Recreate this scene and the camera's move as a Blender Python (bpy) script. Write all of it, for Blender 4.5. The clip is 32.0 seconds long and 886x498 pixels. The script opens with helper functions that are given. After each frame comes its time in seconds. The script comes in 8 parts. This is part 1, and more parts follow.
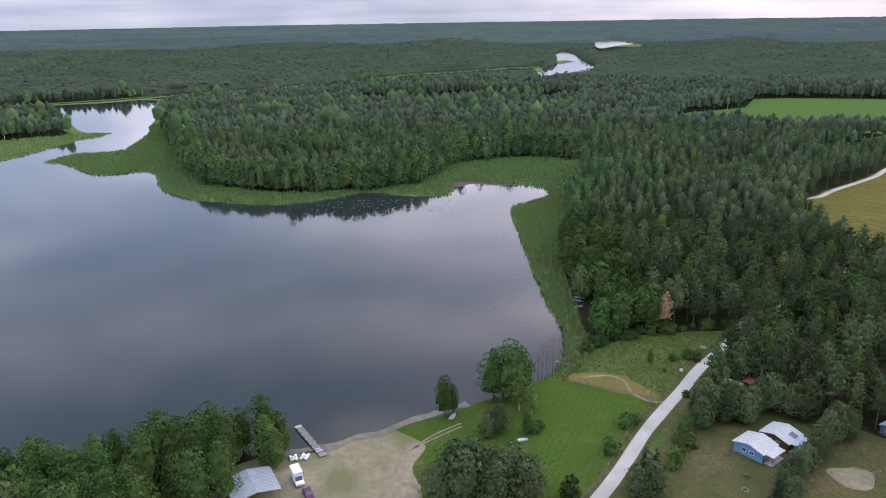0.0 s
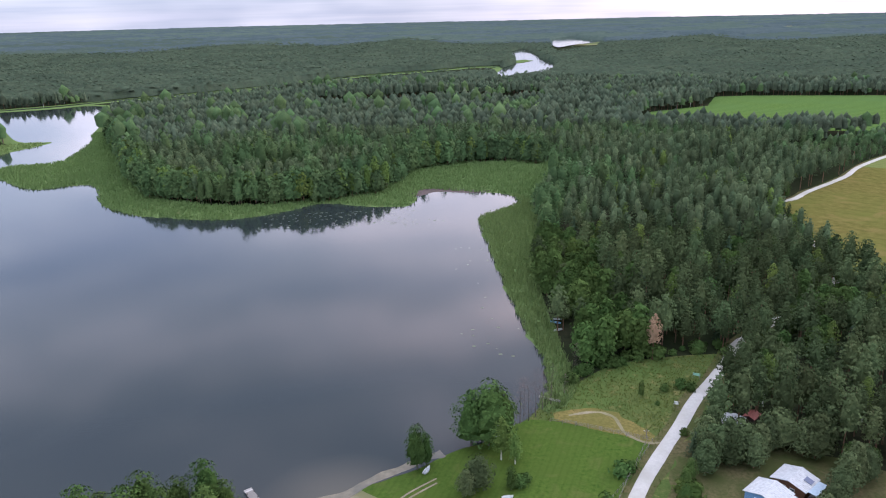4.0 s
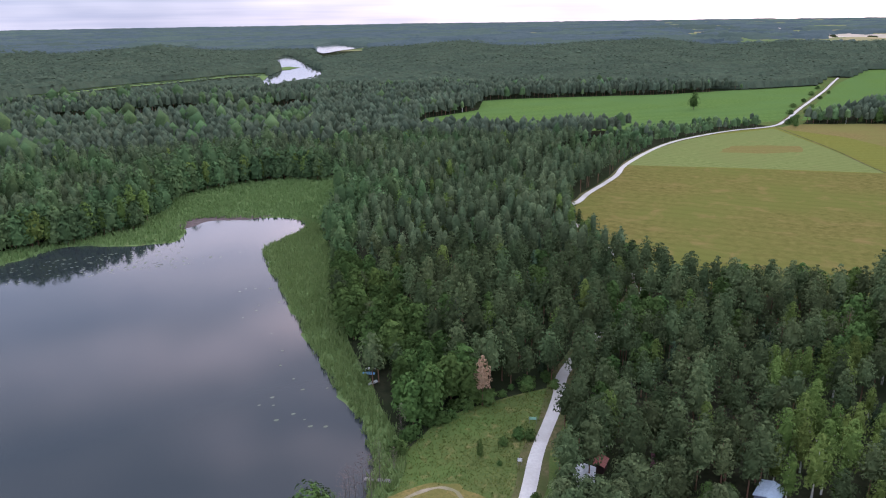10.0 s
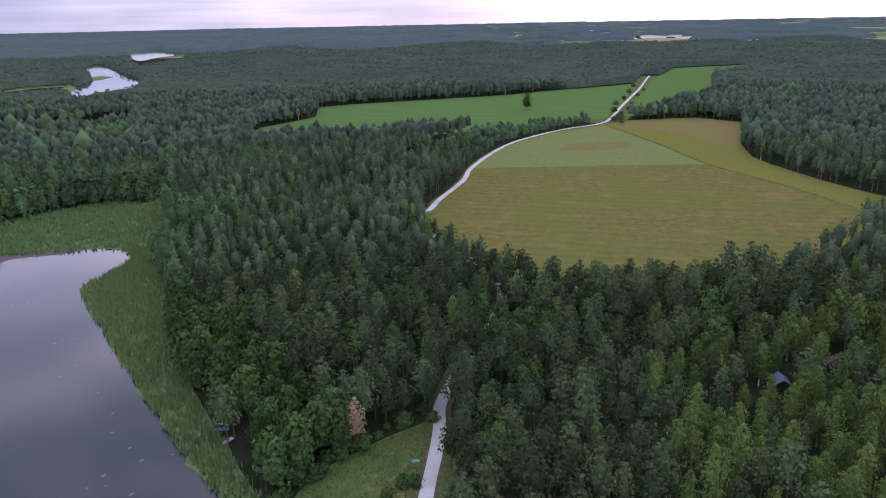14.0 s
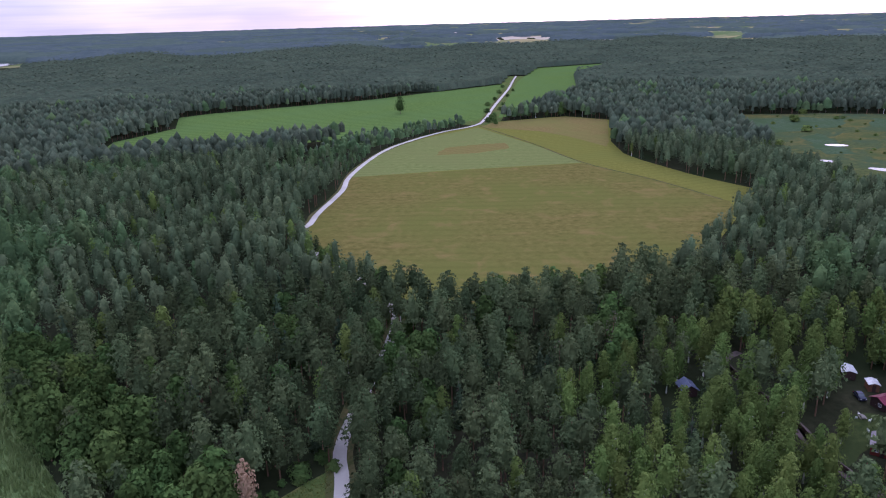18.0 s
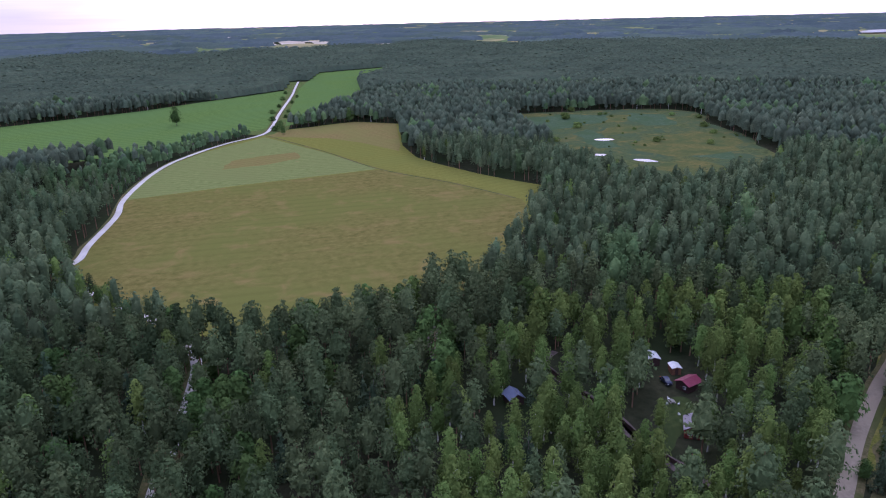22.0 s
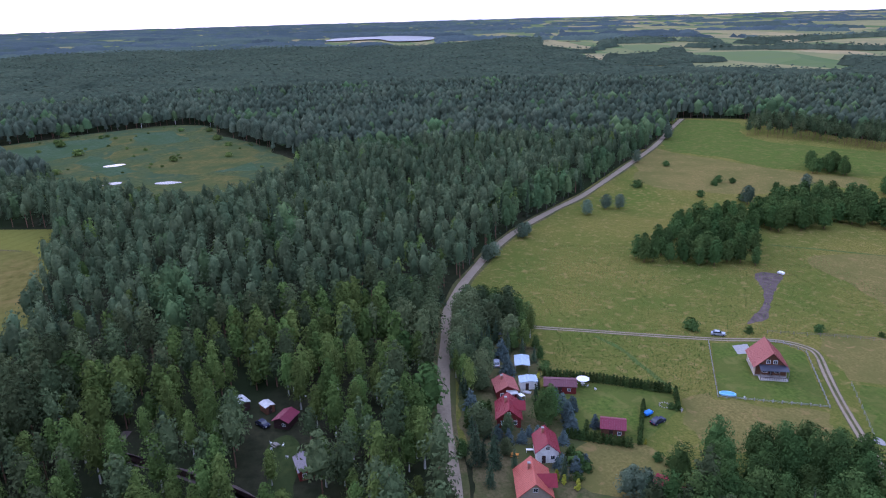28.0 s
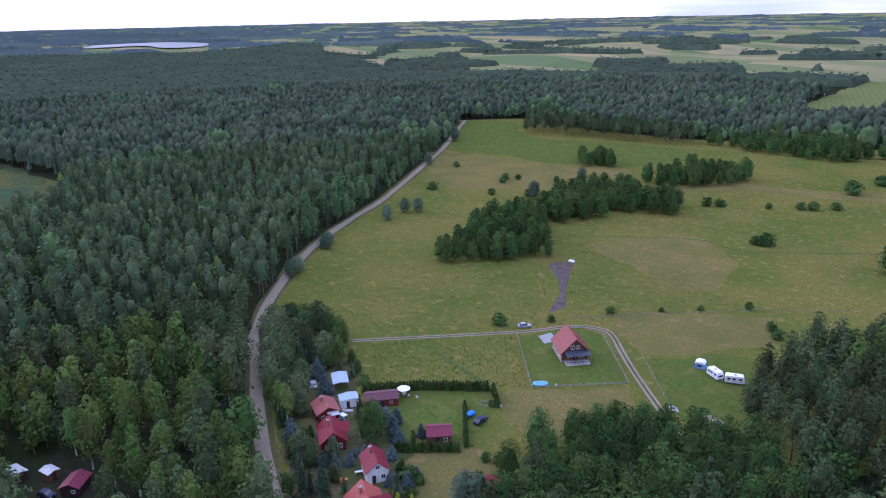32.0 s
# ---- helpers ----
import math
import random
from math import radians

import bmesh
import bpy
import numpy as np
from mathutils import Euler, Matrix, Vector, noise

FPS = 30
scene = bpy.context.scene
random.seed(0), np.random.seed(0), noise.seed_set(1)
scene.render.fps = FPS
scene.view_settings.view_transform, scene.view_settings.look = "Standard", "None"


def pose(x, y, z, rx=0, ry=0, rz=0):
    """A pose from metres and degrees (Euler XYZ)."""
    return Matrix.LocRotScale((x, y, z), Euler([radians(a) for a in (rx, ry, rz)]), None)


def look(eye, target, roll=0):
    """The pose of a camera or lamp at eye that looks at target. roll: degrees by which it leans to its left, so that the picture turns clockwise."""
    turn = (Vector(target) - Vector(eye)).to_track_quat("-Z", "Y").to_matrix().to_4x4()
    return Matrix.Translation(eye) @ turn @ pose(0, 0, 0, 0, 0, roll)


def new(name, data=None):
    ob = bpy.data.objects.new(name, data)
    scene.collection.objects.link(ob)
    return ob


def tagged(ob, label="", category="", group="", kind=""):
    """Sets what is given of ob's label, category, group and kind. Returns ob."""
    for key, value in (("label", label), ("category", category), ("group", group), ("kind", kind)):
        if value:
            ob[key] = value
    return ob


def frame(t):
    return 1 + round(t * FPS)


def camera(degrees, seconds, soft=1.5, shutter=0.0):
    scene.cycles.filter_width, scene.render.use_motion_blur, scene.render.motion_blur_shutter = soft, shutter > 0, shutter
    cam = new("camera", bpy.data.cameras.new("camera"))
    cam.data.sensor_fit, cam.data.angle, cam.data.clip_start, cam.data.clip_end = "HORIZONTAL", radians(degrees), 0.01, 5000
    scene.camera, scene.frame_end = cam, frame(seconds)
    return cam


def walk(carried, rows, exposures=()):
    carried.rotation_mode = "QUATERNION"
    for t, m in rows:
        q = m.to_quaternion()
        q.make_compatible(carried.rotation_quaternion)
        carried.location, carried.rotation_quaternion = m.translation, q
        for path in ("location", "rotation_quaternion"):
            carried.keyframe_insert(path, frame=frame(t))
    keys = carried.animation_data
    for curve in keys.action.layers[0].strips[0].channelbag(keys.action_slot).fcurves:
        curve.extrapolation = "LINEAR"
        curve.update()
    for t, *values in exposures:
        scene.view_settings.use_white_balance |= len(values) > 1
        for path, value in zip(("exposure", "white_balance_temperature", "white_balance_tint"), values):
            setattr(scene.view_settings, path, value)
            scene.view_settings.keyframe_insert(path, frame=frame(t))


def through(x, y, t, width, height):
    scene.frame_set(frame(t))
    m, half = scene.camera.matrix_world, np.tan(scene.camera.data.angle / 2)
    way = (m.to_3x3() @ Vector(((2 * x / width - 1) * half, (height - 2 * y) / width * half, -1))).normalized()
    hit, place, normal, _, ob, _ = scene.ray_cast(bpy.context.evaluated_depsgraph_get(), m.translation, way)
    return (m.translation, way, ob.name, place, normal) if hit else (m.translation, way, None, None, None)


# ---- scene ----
cam = camera(64.17, 32.0, soft=1.1, shutter=0.0)
# seconds, x, y, z, heading (clockwise from +y), pitch, lean to the right
PATH = [
    (0, 0.00, 0.00, 100.00, 0.000, -18.135, 0.937),
    (0.5, -0.11, 3.09, 99.91, 1.070, -18.153, 1.138),
    (1, -0.41, 6.05, 99.83, 1.792, -18.164, 1.129),
    (1.5, -0.90, 8.95, 99.77, 2.060, -18.160, 1.097),
    (2, -1.11, 11.78, 99.73, 2.041, -18.150, 1.058),
    (2.5, -1.04, 14.75, 99.67, 1.970, -18.164, 1.163),
    (4.5, -1.03, 26.85, 99.74, 4.323, -18.222, 1.327),
    (5, -0.96, 30.08, 99.78, 5.728, -18.234, 1.295),
    (5.5, -0.96, 33.26, 99.83, 7.173, -18.253, 1.268),
    (6, -1.11, 36.30, 99.81, 8.852, -18.267, 1.037),
    (6.5, -1.12, 39.45, 99.78, 10.556, -18.281, 0.969),
    (7, -1.01, 42.47, 99.71, 12.162, -18.271, 0.911),
    (7.5, -0.92, 45.53, 99.62, 13.784, -18.234, 0.862),
    (8, -0.75, 48.38, 99.53, 15.384, -18.206, 0.853),
    (8.5, -0.45, 51.24, 99.49, 16.988, -18.163, 0.823),
    (9, -0.17, 53.97, 99.48, 18.576, -18.128, 0.847),
    (9.5, 0.27, 56.77, 99.47, 20.136, -18.128, 0.862),
    (10, 0.73, 59.59, 99.42, 21.730, -18.112, 0.879),
    (10.5, 1.24, 62.30, 99.32, 23.380, -18.096, 0.881),
    (11, 1.74, 64.99, 99.21, 25.161, -18.081, 0.952),
    (11.5, 2.39, 67.63, 99.08, 26.836, -18.076, 1.007),
    (12, 3.00, 70.11, 99.00, 28.433, -18.053, 1.002),
    (12.5, 3.57, 72.35, 98.92, 30.035, -18.043, 1.032),
    (13, 4.18, 74.76, 98.81, 31.641, -18.041, 1.040),
    (13.5, 4.90, 77.13, 98.71, 33.292, -18.023, 1.072),
    (14, 5.71, 79.24, 98.65, 34.944, -18.009, 1.123),
    (14.5, 6.58, 81.33, 98.65, 36.629, -18.014, 1.209),
    (15, 7.38, 83.32, 98.70, 38.294, -18.015, 1.277),
    (15.5, 8.16, 85.26, 98.71, 39.923, -18.010, 1.274),
    (17.5, 13.13, 93.74, 98.27, 45.312, -17.998, 1.661),
    (18, 14.04, 95.22, 98.42, 45.291, -18.019, 1.597),
    (18.5, 15.08, 96.53, 98.56, 46.299, -18.009, 1.513),
    (19, 16.39, 98.23, 98.62, 48.715, -18.058, 1.525),
    (19.5, 17.47, 99.86, 98.66, 51.046, -18.088, 1.544),
    (20, 18.33, 101.37, 98.68, 53.252, -18.079, 1.469),
    (20.5, 19.34, 102.80, 98.72, 55.442, -18.104, 1.474),
    (21, 20.65, 104.26, 98.80, 57.671, -18.125, 1.487),
    (21.5, 21.90, 105.75, 98.85, 59.968, -18.138, 1.459),
    (22, 23.39, 107.04, 98.87, 62.540, -18.149, 1.427),
    (22.5, 25.39, 108.34, 98.85, 65.080, -18.176, 1.474),
    (23, 27.53, 109.75, 98.82, 67.874, -18.217, 1.498),
    (23.5, 29.34, 110.84, 98.84, 70.759, -18.289, 1.508),
    (24, 31.04, 111.85, 98.97, 74.083, -18.327, 1.535),
    (24.5, 32.71, 112.92, 99.11, 77.784, -18.311, 1.595),
    (26.5, 38.85, 115.65, 99.73, 90.226, -18.341, 1.880),
    (27, 39.76, 116.54, 99.86, 93.677, -18.323, 1.726),
    (27.5, 40.67, 117.14, 99.95, 97.454, -18.324, 1.719),
    (28, 41.60, 117.59, 99.98, 101.183, -18.313, 1.611),
    (28.5, 42.79, 117.89, 99.90, 103.879, -18.295, 1.591),
    (29, 43.85, 118.10, 99.79, 105.771, -18.278, 1.502),
    (29.5, 44.73, 118.12, 99.78, 107.852, -18.273, 1.451),
    (30, 45.63, 118.04, 99.80, 110.046, -18.267, 1.429),
    (30.5, 46.58, 117.98, 99.80, 112.198, -18.269, 1.454),
    (31, 47.51, 117.78, 99.80, 114.375, -18.296, 1.414),
    (31.5, 48.24, 117.74, 99.78, 116.439, -18.308, 1.360),
    (32, 49.07, 117.92, 99.74, 118.339, -18.290, 1.250),
]


def stand(x, y, z, heading, pitch, lean):
    h, p = radians(heading), radians(pitch)
    way = Vector((math.sin(h) * math.cos(p), math.cos(h) * math.cos(p), math.sin(p)))
    eye = Vector((x, y, z))
    return look(eye, eye + way, -lean)


# the clip's camera brightens a little while the dark lake fills its view
walk(cam, [(r[0], stand(*r[1:])) for r in PATH], [(0, 0.34, 6050, 22), (5, 0.64, 6050, 23), (9, 0.64, 6000, 25), (11.5, 0.28, 5800, 31), (15, 0.16, 5600, 36), (20, 0.26, 5450, 41), (24, 0.24, 5280, 39), (27, 0.24, 5120, 35), (32, 0.19, 5120, 36)])

# ---- world and sun: a thin bright overcast in the evening ----
SUN_HEADING, SUN_ELEVATION = 62.0, 24.0
world = bpy.data.worlds.new("sky")
scene.world = world
world.use_nodes = True
wt = world.node_tree
wt.nodes.clear()


def node(tree, kind, **props):
    n = tree.nodes.new(kind)
    for key, value in props.items():
        if key == "blend":
            n.blend_type = value
        elif key == "op":
            n.operation = value
        elif key == "dtype":
            n.data_type = value
        else:
            n.inputs[key.replace("_", " ")].default_value = value
    return n


def mixer(tree, fac, a, b, blend="MIX"):
    """A colour mix; each input is a socket or a value."""
    n = tree.nodes.new("ShaderNodeMix")
    n.data_type, n.blend_type = "RGBA", blend
    for k, v in ((0, fac), (6, a), (7, b)):
        if hasattr(v, "is_output"):
            tree.links.new(v, n.inputs[k])
        else:
            n.inputs[k].default_value = v if k == 0 else (*v, 1.0)
    return n.outputs[2]


def ramp(tree, src, stops):
    n = tree.nodes.new("ShaderNodeValToRGB")
    while len(n.color_ramp.elements) < len(stops):
        n.color_ramp.elements.new(0.5)
    for e, (at, col) in zip(n.color_ramp.elements, stops):
        e.position = at
        e.color = (*col, 1.0) if not isinstance(col, (int, float)) else (col, col, col, 1.0)
    tree.links.new(src, n.inputs[0])
    return n.outputs[0]


sky = wt.nodes.new("ShaderNodeTexSky")
sky.sky_type, sky.sun_disc = "NISHITA", False
sky.sun_elevation, sky.sun_rotation = radians(SUN_ELEVATION), radians(SUN_HEADING)
coords = wt.nodes.new("ShaderNodeTexCoord")
split = wt.nodes.new("ShaderNodeSeparateXYZ")
wt.links.new(coords.outputs["Generated"], split.inputs[0])
stretch = wt.nodes.new("ShaderNodeMapping")
stretch.inputs["Scale"].default_value = (1.0, 1.0, 3.2)
wt.links.new(coords.outputs["Generated"], stretch.inputs[0])
puffs = node(wt, "ShaderNodeTexNoise", Scale=2.1, Detail=4.0, Roughness=0.5)
wt.links.new(stretch.outputs[0], puffs.inputs["Vector"])
veil = ramp(wt, split.outputs[2], [(0.0, (0.58, 0.56, 0.58)), (0.03, (0.56, 0.56, 0.59)), (0.08, (0.62, 0.61, 0.64)), (0.16, (0.72, 0.73, 0.75)), (0.30, (0.58, 0.61, 0.63)), (0.45, (0.40, 0.44, 0.46)), (0.62, (0.46, 0.50, 0.52)), (0.80, (0.78, 0.81, 0.84)), (1.0, (1.02, 1.04, 1.07))])
patch = ramp(wt, puffs.outputs["Fac"], [(0.36, (0.58, 0.64, 0.74)), (0.50, (0.95, 0.95, 0.96)), (0.63, (1.85, 1.62, 1.52))])
aim = wt.nodes.new("ShaderNodeVectorMath")
aim.operation = "DOT_PRODUCT"
aim.inputs[1].default_value = (math.sin(radians(15)) * math.cos(radians(18)), math.cos(radians(15)) * math.cos(radians(18)), math.sin(radians(18)))
wt.links.new(coords.outputs["Generated"], aim.inputs[0])
halo = ramp(wt, aim.outputs["Value"], [(0.55, (0.76, 0.81, 0.83)), (0.93, (0.82, 0.85, 0.87)), (0.992, (1.40, 1.28, 1.22))])
# the cloud is thicker and bluer away from the hidden sun, with long low streaks
glare = wt.nodes.new("ShaderNodeVectorMath")
glare.operation = "DOT_PRODUCT"
glare.inputs[1].default_value = (math.sin(radians(80)), math.cos(radians(80)), 0.0)
wt.links.new(coords.outputs["Generated"], glare.inputs[0])
side = ramp(wt, glare.outputs["Value"], [(0.0, (0.90, 0.93, 0.97)), (0.25, (0.86, 0.89, 0.93)), (0.5, (1.0, 1.0, 1.0)), (1.0, (1.12, 1.10, 1.08))])
east = wt.nodes.new("ShaderNodeVectorMath")
east.operation = "DOT_PRODUCT"
east.inputs[1].default_value = (math.sin(radians(110)), math.cos(radians(110)), 0.0)
wt.links.new(coords.outputs["Generated"], east.inputs[0])
low_side = ramp(wt, east.outputs["Value"], [(0.0, (0.54, 0.56, 0.57)), (0.14, (0.60, 0.60, 0.60)), (0.30, (0.78, 0.76, 0.75)), (0.50, (1.0, 1.0, 1.0))])
low_part = ramp(wt, split.outputs[2], [(0.0, 1.0), (0.05, 1.0), (0.10, 0.7), (0.26, 0.0)])
side = mixer(wt, 1.0, side, mixer(wt, low_part, (1.0, 1.0, 1.0), low_side), "MULTIPLY")
long = wt.nodes.new("ShaderNodeMapping")
long.inputs["Scale"].default_value = (1.0, 1.0, 30.0)
wt.links.new(coords.outputs["Generated"], long.inputs[0])
streaks = node(wt, "ShaderNodeTexNoise", Scale=2.6, Detail=5.0, Roughness=0.55)
wt.links.new(long.outputs[0], streaks.inputs["Vector"])
thick = ramp(wt, streaks.outputs["Fac"], [(0.36, (0.80, 0.84, 0.90)), (0.52, (1.0, 0.99, 0.99)), (0.66, (1.16, 1.10, 1.08))])
cloud = mixer(wt, 1.0, mixer(wt, 1.0, mixer(wt, 1.0, veil, patch, "MULTIPLY"), halo, "MULTIPLY"), mixer(wt, 1.0, side, thick, "MULTIPLY"), "MULTIPLY")
clear = mixer(wt, 1.0, sky.outputs[0], (0.08, 0.08, 0.08), "MULTIPLY")
back = wt.nodes.new("ShaderNodeBackground")
back.inputs["Strength"].default_value = 2.4
wt.links.new(mixer(wt, 0.86, clear, cloud), back.inputs["Color"])
wout = wt.nodes.new("ShaderNodeOutputWorld")
wt.links.new(back.outputs[0], wout.inputs["Surface"])

sun_data = bpy.data.lights.new("sun", "SUN")
sun_data.energy, sun_data.angle, sun_data.color = 1.15, radians(16), (1.0, 0.93, 0.84)
sh, se = radians(SUN_HEADING), radians(SUN_ELEVATION)
sun_way = Vector((math.sin(sh) * math.cos(se), math.cos(sh) * math.cos(se), math.sin(se)))
new("sun", sun_data).matrix_world = look(sun_way * 300, (0, 0, 0))
scene.view_settings.exposure = 0.0


# ---- materials ----
def surface(name, dark, light, scale=0.5, rough=0.9, bump=0.3, coarse=None, coarse_scale=0.03, blotch=None, blotch_at=0.6, rows=None, island=0.0, through=0.0, spec=0.0, metal=0.0, detail=6.0, each=0.0):
    """Two colours on a fine noise, a third on a coarse one, stains, relief; island: spread by loose piece; each: by object."""
    m = bpy.data.materials.new(name)
    m.use_nodes = True
    t = m.node_tree
    bsdf = t.nodes["Principled BSDF"]
    geo = t.nodes.new("ShaderNodeNewGeometry")
    pos = geo.outputs["Position"]
    if each:
        tc = t.nodes.new("ShaderNodeTexCoord")
        pos = tc.outputs["Object"]
    fine = node(t, "ShaderNodeTexNoise", Scale=scale, Detail=detail, Roughness=0.62)
    t.links.new(pos, fine.inputs["Vector"])
    col = mixer(t, ramp(t, fine.outputs["Fac"], [(0.32, 0.0), (0.68, 1.0)]), dark, light)
    if coarse:
        wide = node(t, "ShaderNodeTexNoise", Scale=coarse_scale, Detail=3.0, Roughness=0.55)
        t.links.new(geo.outputs["Position"], wide.inputs["Vector"])
        col = mixer(t, ramp(t, wide.outputs["Fac"], [(0.38, 0.0), (0.64, 1.0)]), col, coarse)
    if blotch:
        spots = node(t, "ShaderNodeTexNoise", Scale=scale * 0.23, Detail=5.0, Roughness=0.6, Distortion=0.6)
        t.links.new(pos, spots.inputs["Vector"])
        col = mixer(t, ramp(t, spots.outputs["Fac"], [(blotch_at, 0.0), (blotch_at + 0.17, 0.9)]), col, blotch)
    if rows:
        # drill rows: faint lines across the heading given, so many metres apart
        lay = t.nodes.new("ShaderNodeMapping")
        lay.inputs["Rotation"].default_value = (0, 0, radians(rows[0]))
        t.links.new(geo.outputs["Position"], lay.inputs[0])
        lines = node(t, "ShaderNodeTexWave", Scale=0.31 / rows[1], Distortion=1.2, Detail=3.0, Detail_Scale=0.4)
        t.links.new(lay.outputs[0], lines.inputs["Vector"])
        col = mixer(t, ramp(t, lines.outputs["Fac"], [(0.55, 0.0), (1.0, rows[2])]), col, tuple(c * 0.55 for c in dark))
    if island or each:
        hsv = t.nodes.new("ShaderNodeHueSaturation")
        spread = t.nodes.new("ShaderNodeMapRange")
        span = island or each
        spread.inputs["To Min"].default_value, spread.inputs["To Max"].default_value = 1.0 - span, 1.0 + span
        if island:
            t.links.new(geo.outputs["Random Per Island"], spread.inputs["Value"])
        else:
            info = t.nodes.new("ShaderNodeObjectInfo")
            t.links.new(info.outputs["Random"], spread.inputs["Value"])
        t.links.new(spread.outputs[0], hsv.inputs["Value"])
        t.links.new(col, hsv.inputs["Color"])
        col = hsv.outputs[0]
    t.links.new(col, bsdf.inputs["Base Color"])
    bsdf.inputs["Roughness"].default_value = rough
    bsdf.inputs["Metallic"].default_value = metal
    bsdf.inputs["Specular IOR Level"].default_value = spec
    if bump:
        b = t.nodes.new("ShaderNodeBump")
        b.inputs["Strength"].default_value = min(1.0, bump)
        b.inputs["Distance"].default_value = 0.25 / scale
        t.links.new(fine.outputs["Fac"], b.inputs["Height"])
        t.links.new(b.outputs[0], bsdf.inputs["Normal"])
    if through:
        glow = t.nodes.new("ShaderNodeBsdfTranslucent")
        t.links.new(col, glow.inputs["Color"])
        mix = t.nodes.new("ShaderNodeMixShader")
        mix.inputs[0].default_value = through
        t.links.new(bsdf.outputs[0], mix.inputs[1])
        t.links.new(glow.outputs[0], mix.inputs[2])
        t.links.new(mix.outputs[0], t.nodes["Material Output"].inputs["Surface"])
    return m


def foliage(name, dark, light, coarse, island=0.14, vary=(0.66, 1.38)):
    """Leaves: a tone of its own for each tree, softer ones by spray and by stand, with some light passing through."""
    m = bpy.data.materials.new(name)
    m.use_nodes = True
    t = m.node_tree
    bsdf = t.nodes["Principled BSDF"]
    geo = t.nodes.new("ShaderNodeNewGeometry")
    fine = node(t, "ShaderNodeTexNoise", Scale=0.8, Detail=3.0, Roughness=0.6)
    t.links.new(geo.outputs["Position"], fine.inputs["Vector"])
    col = mixer(t, ramp(t, fine.outputs["Fac"], [(0.30, 0.12), (0.70, 0.88)]), dark, light)
    wide = node(t, "ShaderNodeTexNoise", Scale=0.011, Detail=3.0, Roughness=0.6)
    t.links.new(geo.outputs["Position"], wide.inputs["Vector"])
    col = mixer(t, ramp(t, wide.outputs["Fac"], [(0.40, 0.0), (0.60, 0.6)]), col, coarse)
    # the tree's own number: from the joined mesh, or from the single tree's object
    tone = t.nodes.new("ShaderNodeAttribute")
    tone.attribute_name = "tone"
    info = t.nodes.new("ShaderNodeObjectInfo")
    total = node(t, "ShaderNodeMath", op="ADD")
    t.links.new(tone.outputs["Fac"], total.inputs[0])
    t.links.new(info.outputs["Random"], total.inputs[1])
    own = node(t, "ShaderNodeMath", op="FRACT")
    t.links.new(total.outputs[0], own.inputs[0])
    other = node(t, "ShaderNodeMath", op="MULTIPLY")
    other.inputs[1].default_value = 7.31
    t.links.new(total.outputs[0], other.inputs[0])
    second = node(t, "ShaderNodeMath", op="FRACT")
    t.links.new(other.outputs[0], second.inputs[0])

    def spread(src, lo, hi):
        n = t.nodes.new("ShaderNodeMapRange")
        n.inputs["To Min"].default_value, n.inputs["To Max"].default_value = lo, hi
        t.links.new(src, n.inputs["Value"])
        return n.outputs[0]

    both = node(t, "ShaderNodeMath", op="MULTIPLY")
    t.links.new(spread(own.outputs[0], *vary), both.inputs[0])
    t.links.new(spread(geo.outputs["Random Per Island"], 1 - island, 1 + island), both.inputs[1])
    hsv = t.nodes.new("ShaderNodeHueSaturation")
    hsv.inputs["Saturation"].default_value = 1.0
    t.links.new(spread(second.outputs[0], 0.484, 0.516), hsv.inputs["Hue"])
    t.links.new(both.outputs[0], hsv.inputs["Value"])
    t.links.new(col, hsv.inputs["Color"])
    col = hsv.outputs[0]
    t.links.new(col, bsdf.inputs["Base Color"])
    bsdf.inputs["Roughness"].default_value = 0.9
    bsdf.inputs["Specular IOR Level"].default_value = 0.0
    glow = t.nodes.new("ShaderNodeBsdfTranslucent")
    t.links.new(col, glow.inputs["Color"])
    mix = t.nodes.new("ShaderNodeMixShader")
    mix.inputs[0].default_value = 0.12
    t.links.new(bsdf.outputs[0], mix.inputs[1])
    t.links.new(glow.outputs[0], mix.inputs[2])
    t.links.new(mix.outputs[0], t.nodes["Material Output"].inputs["Surface"])
    return m


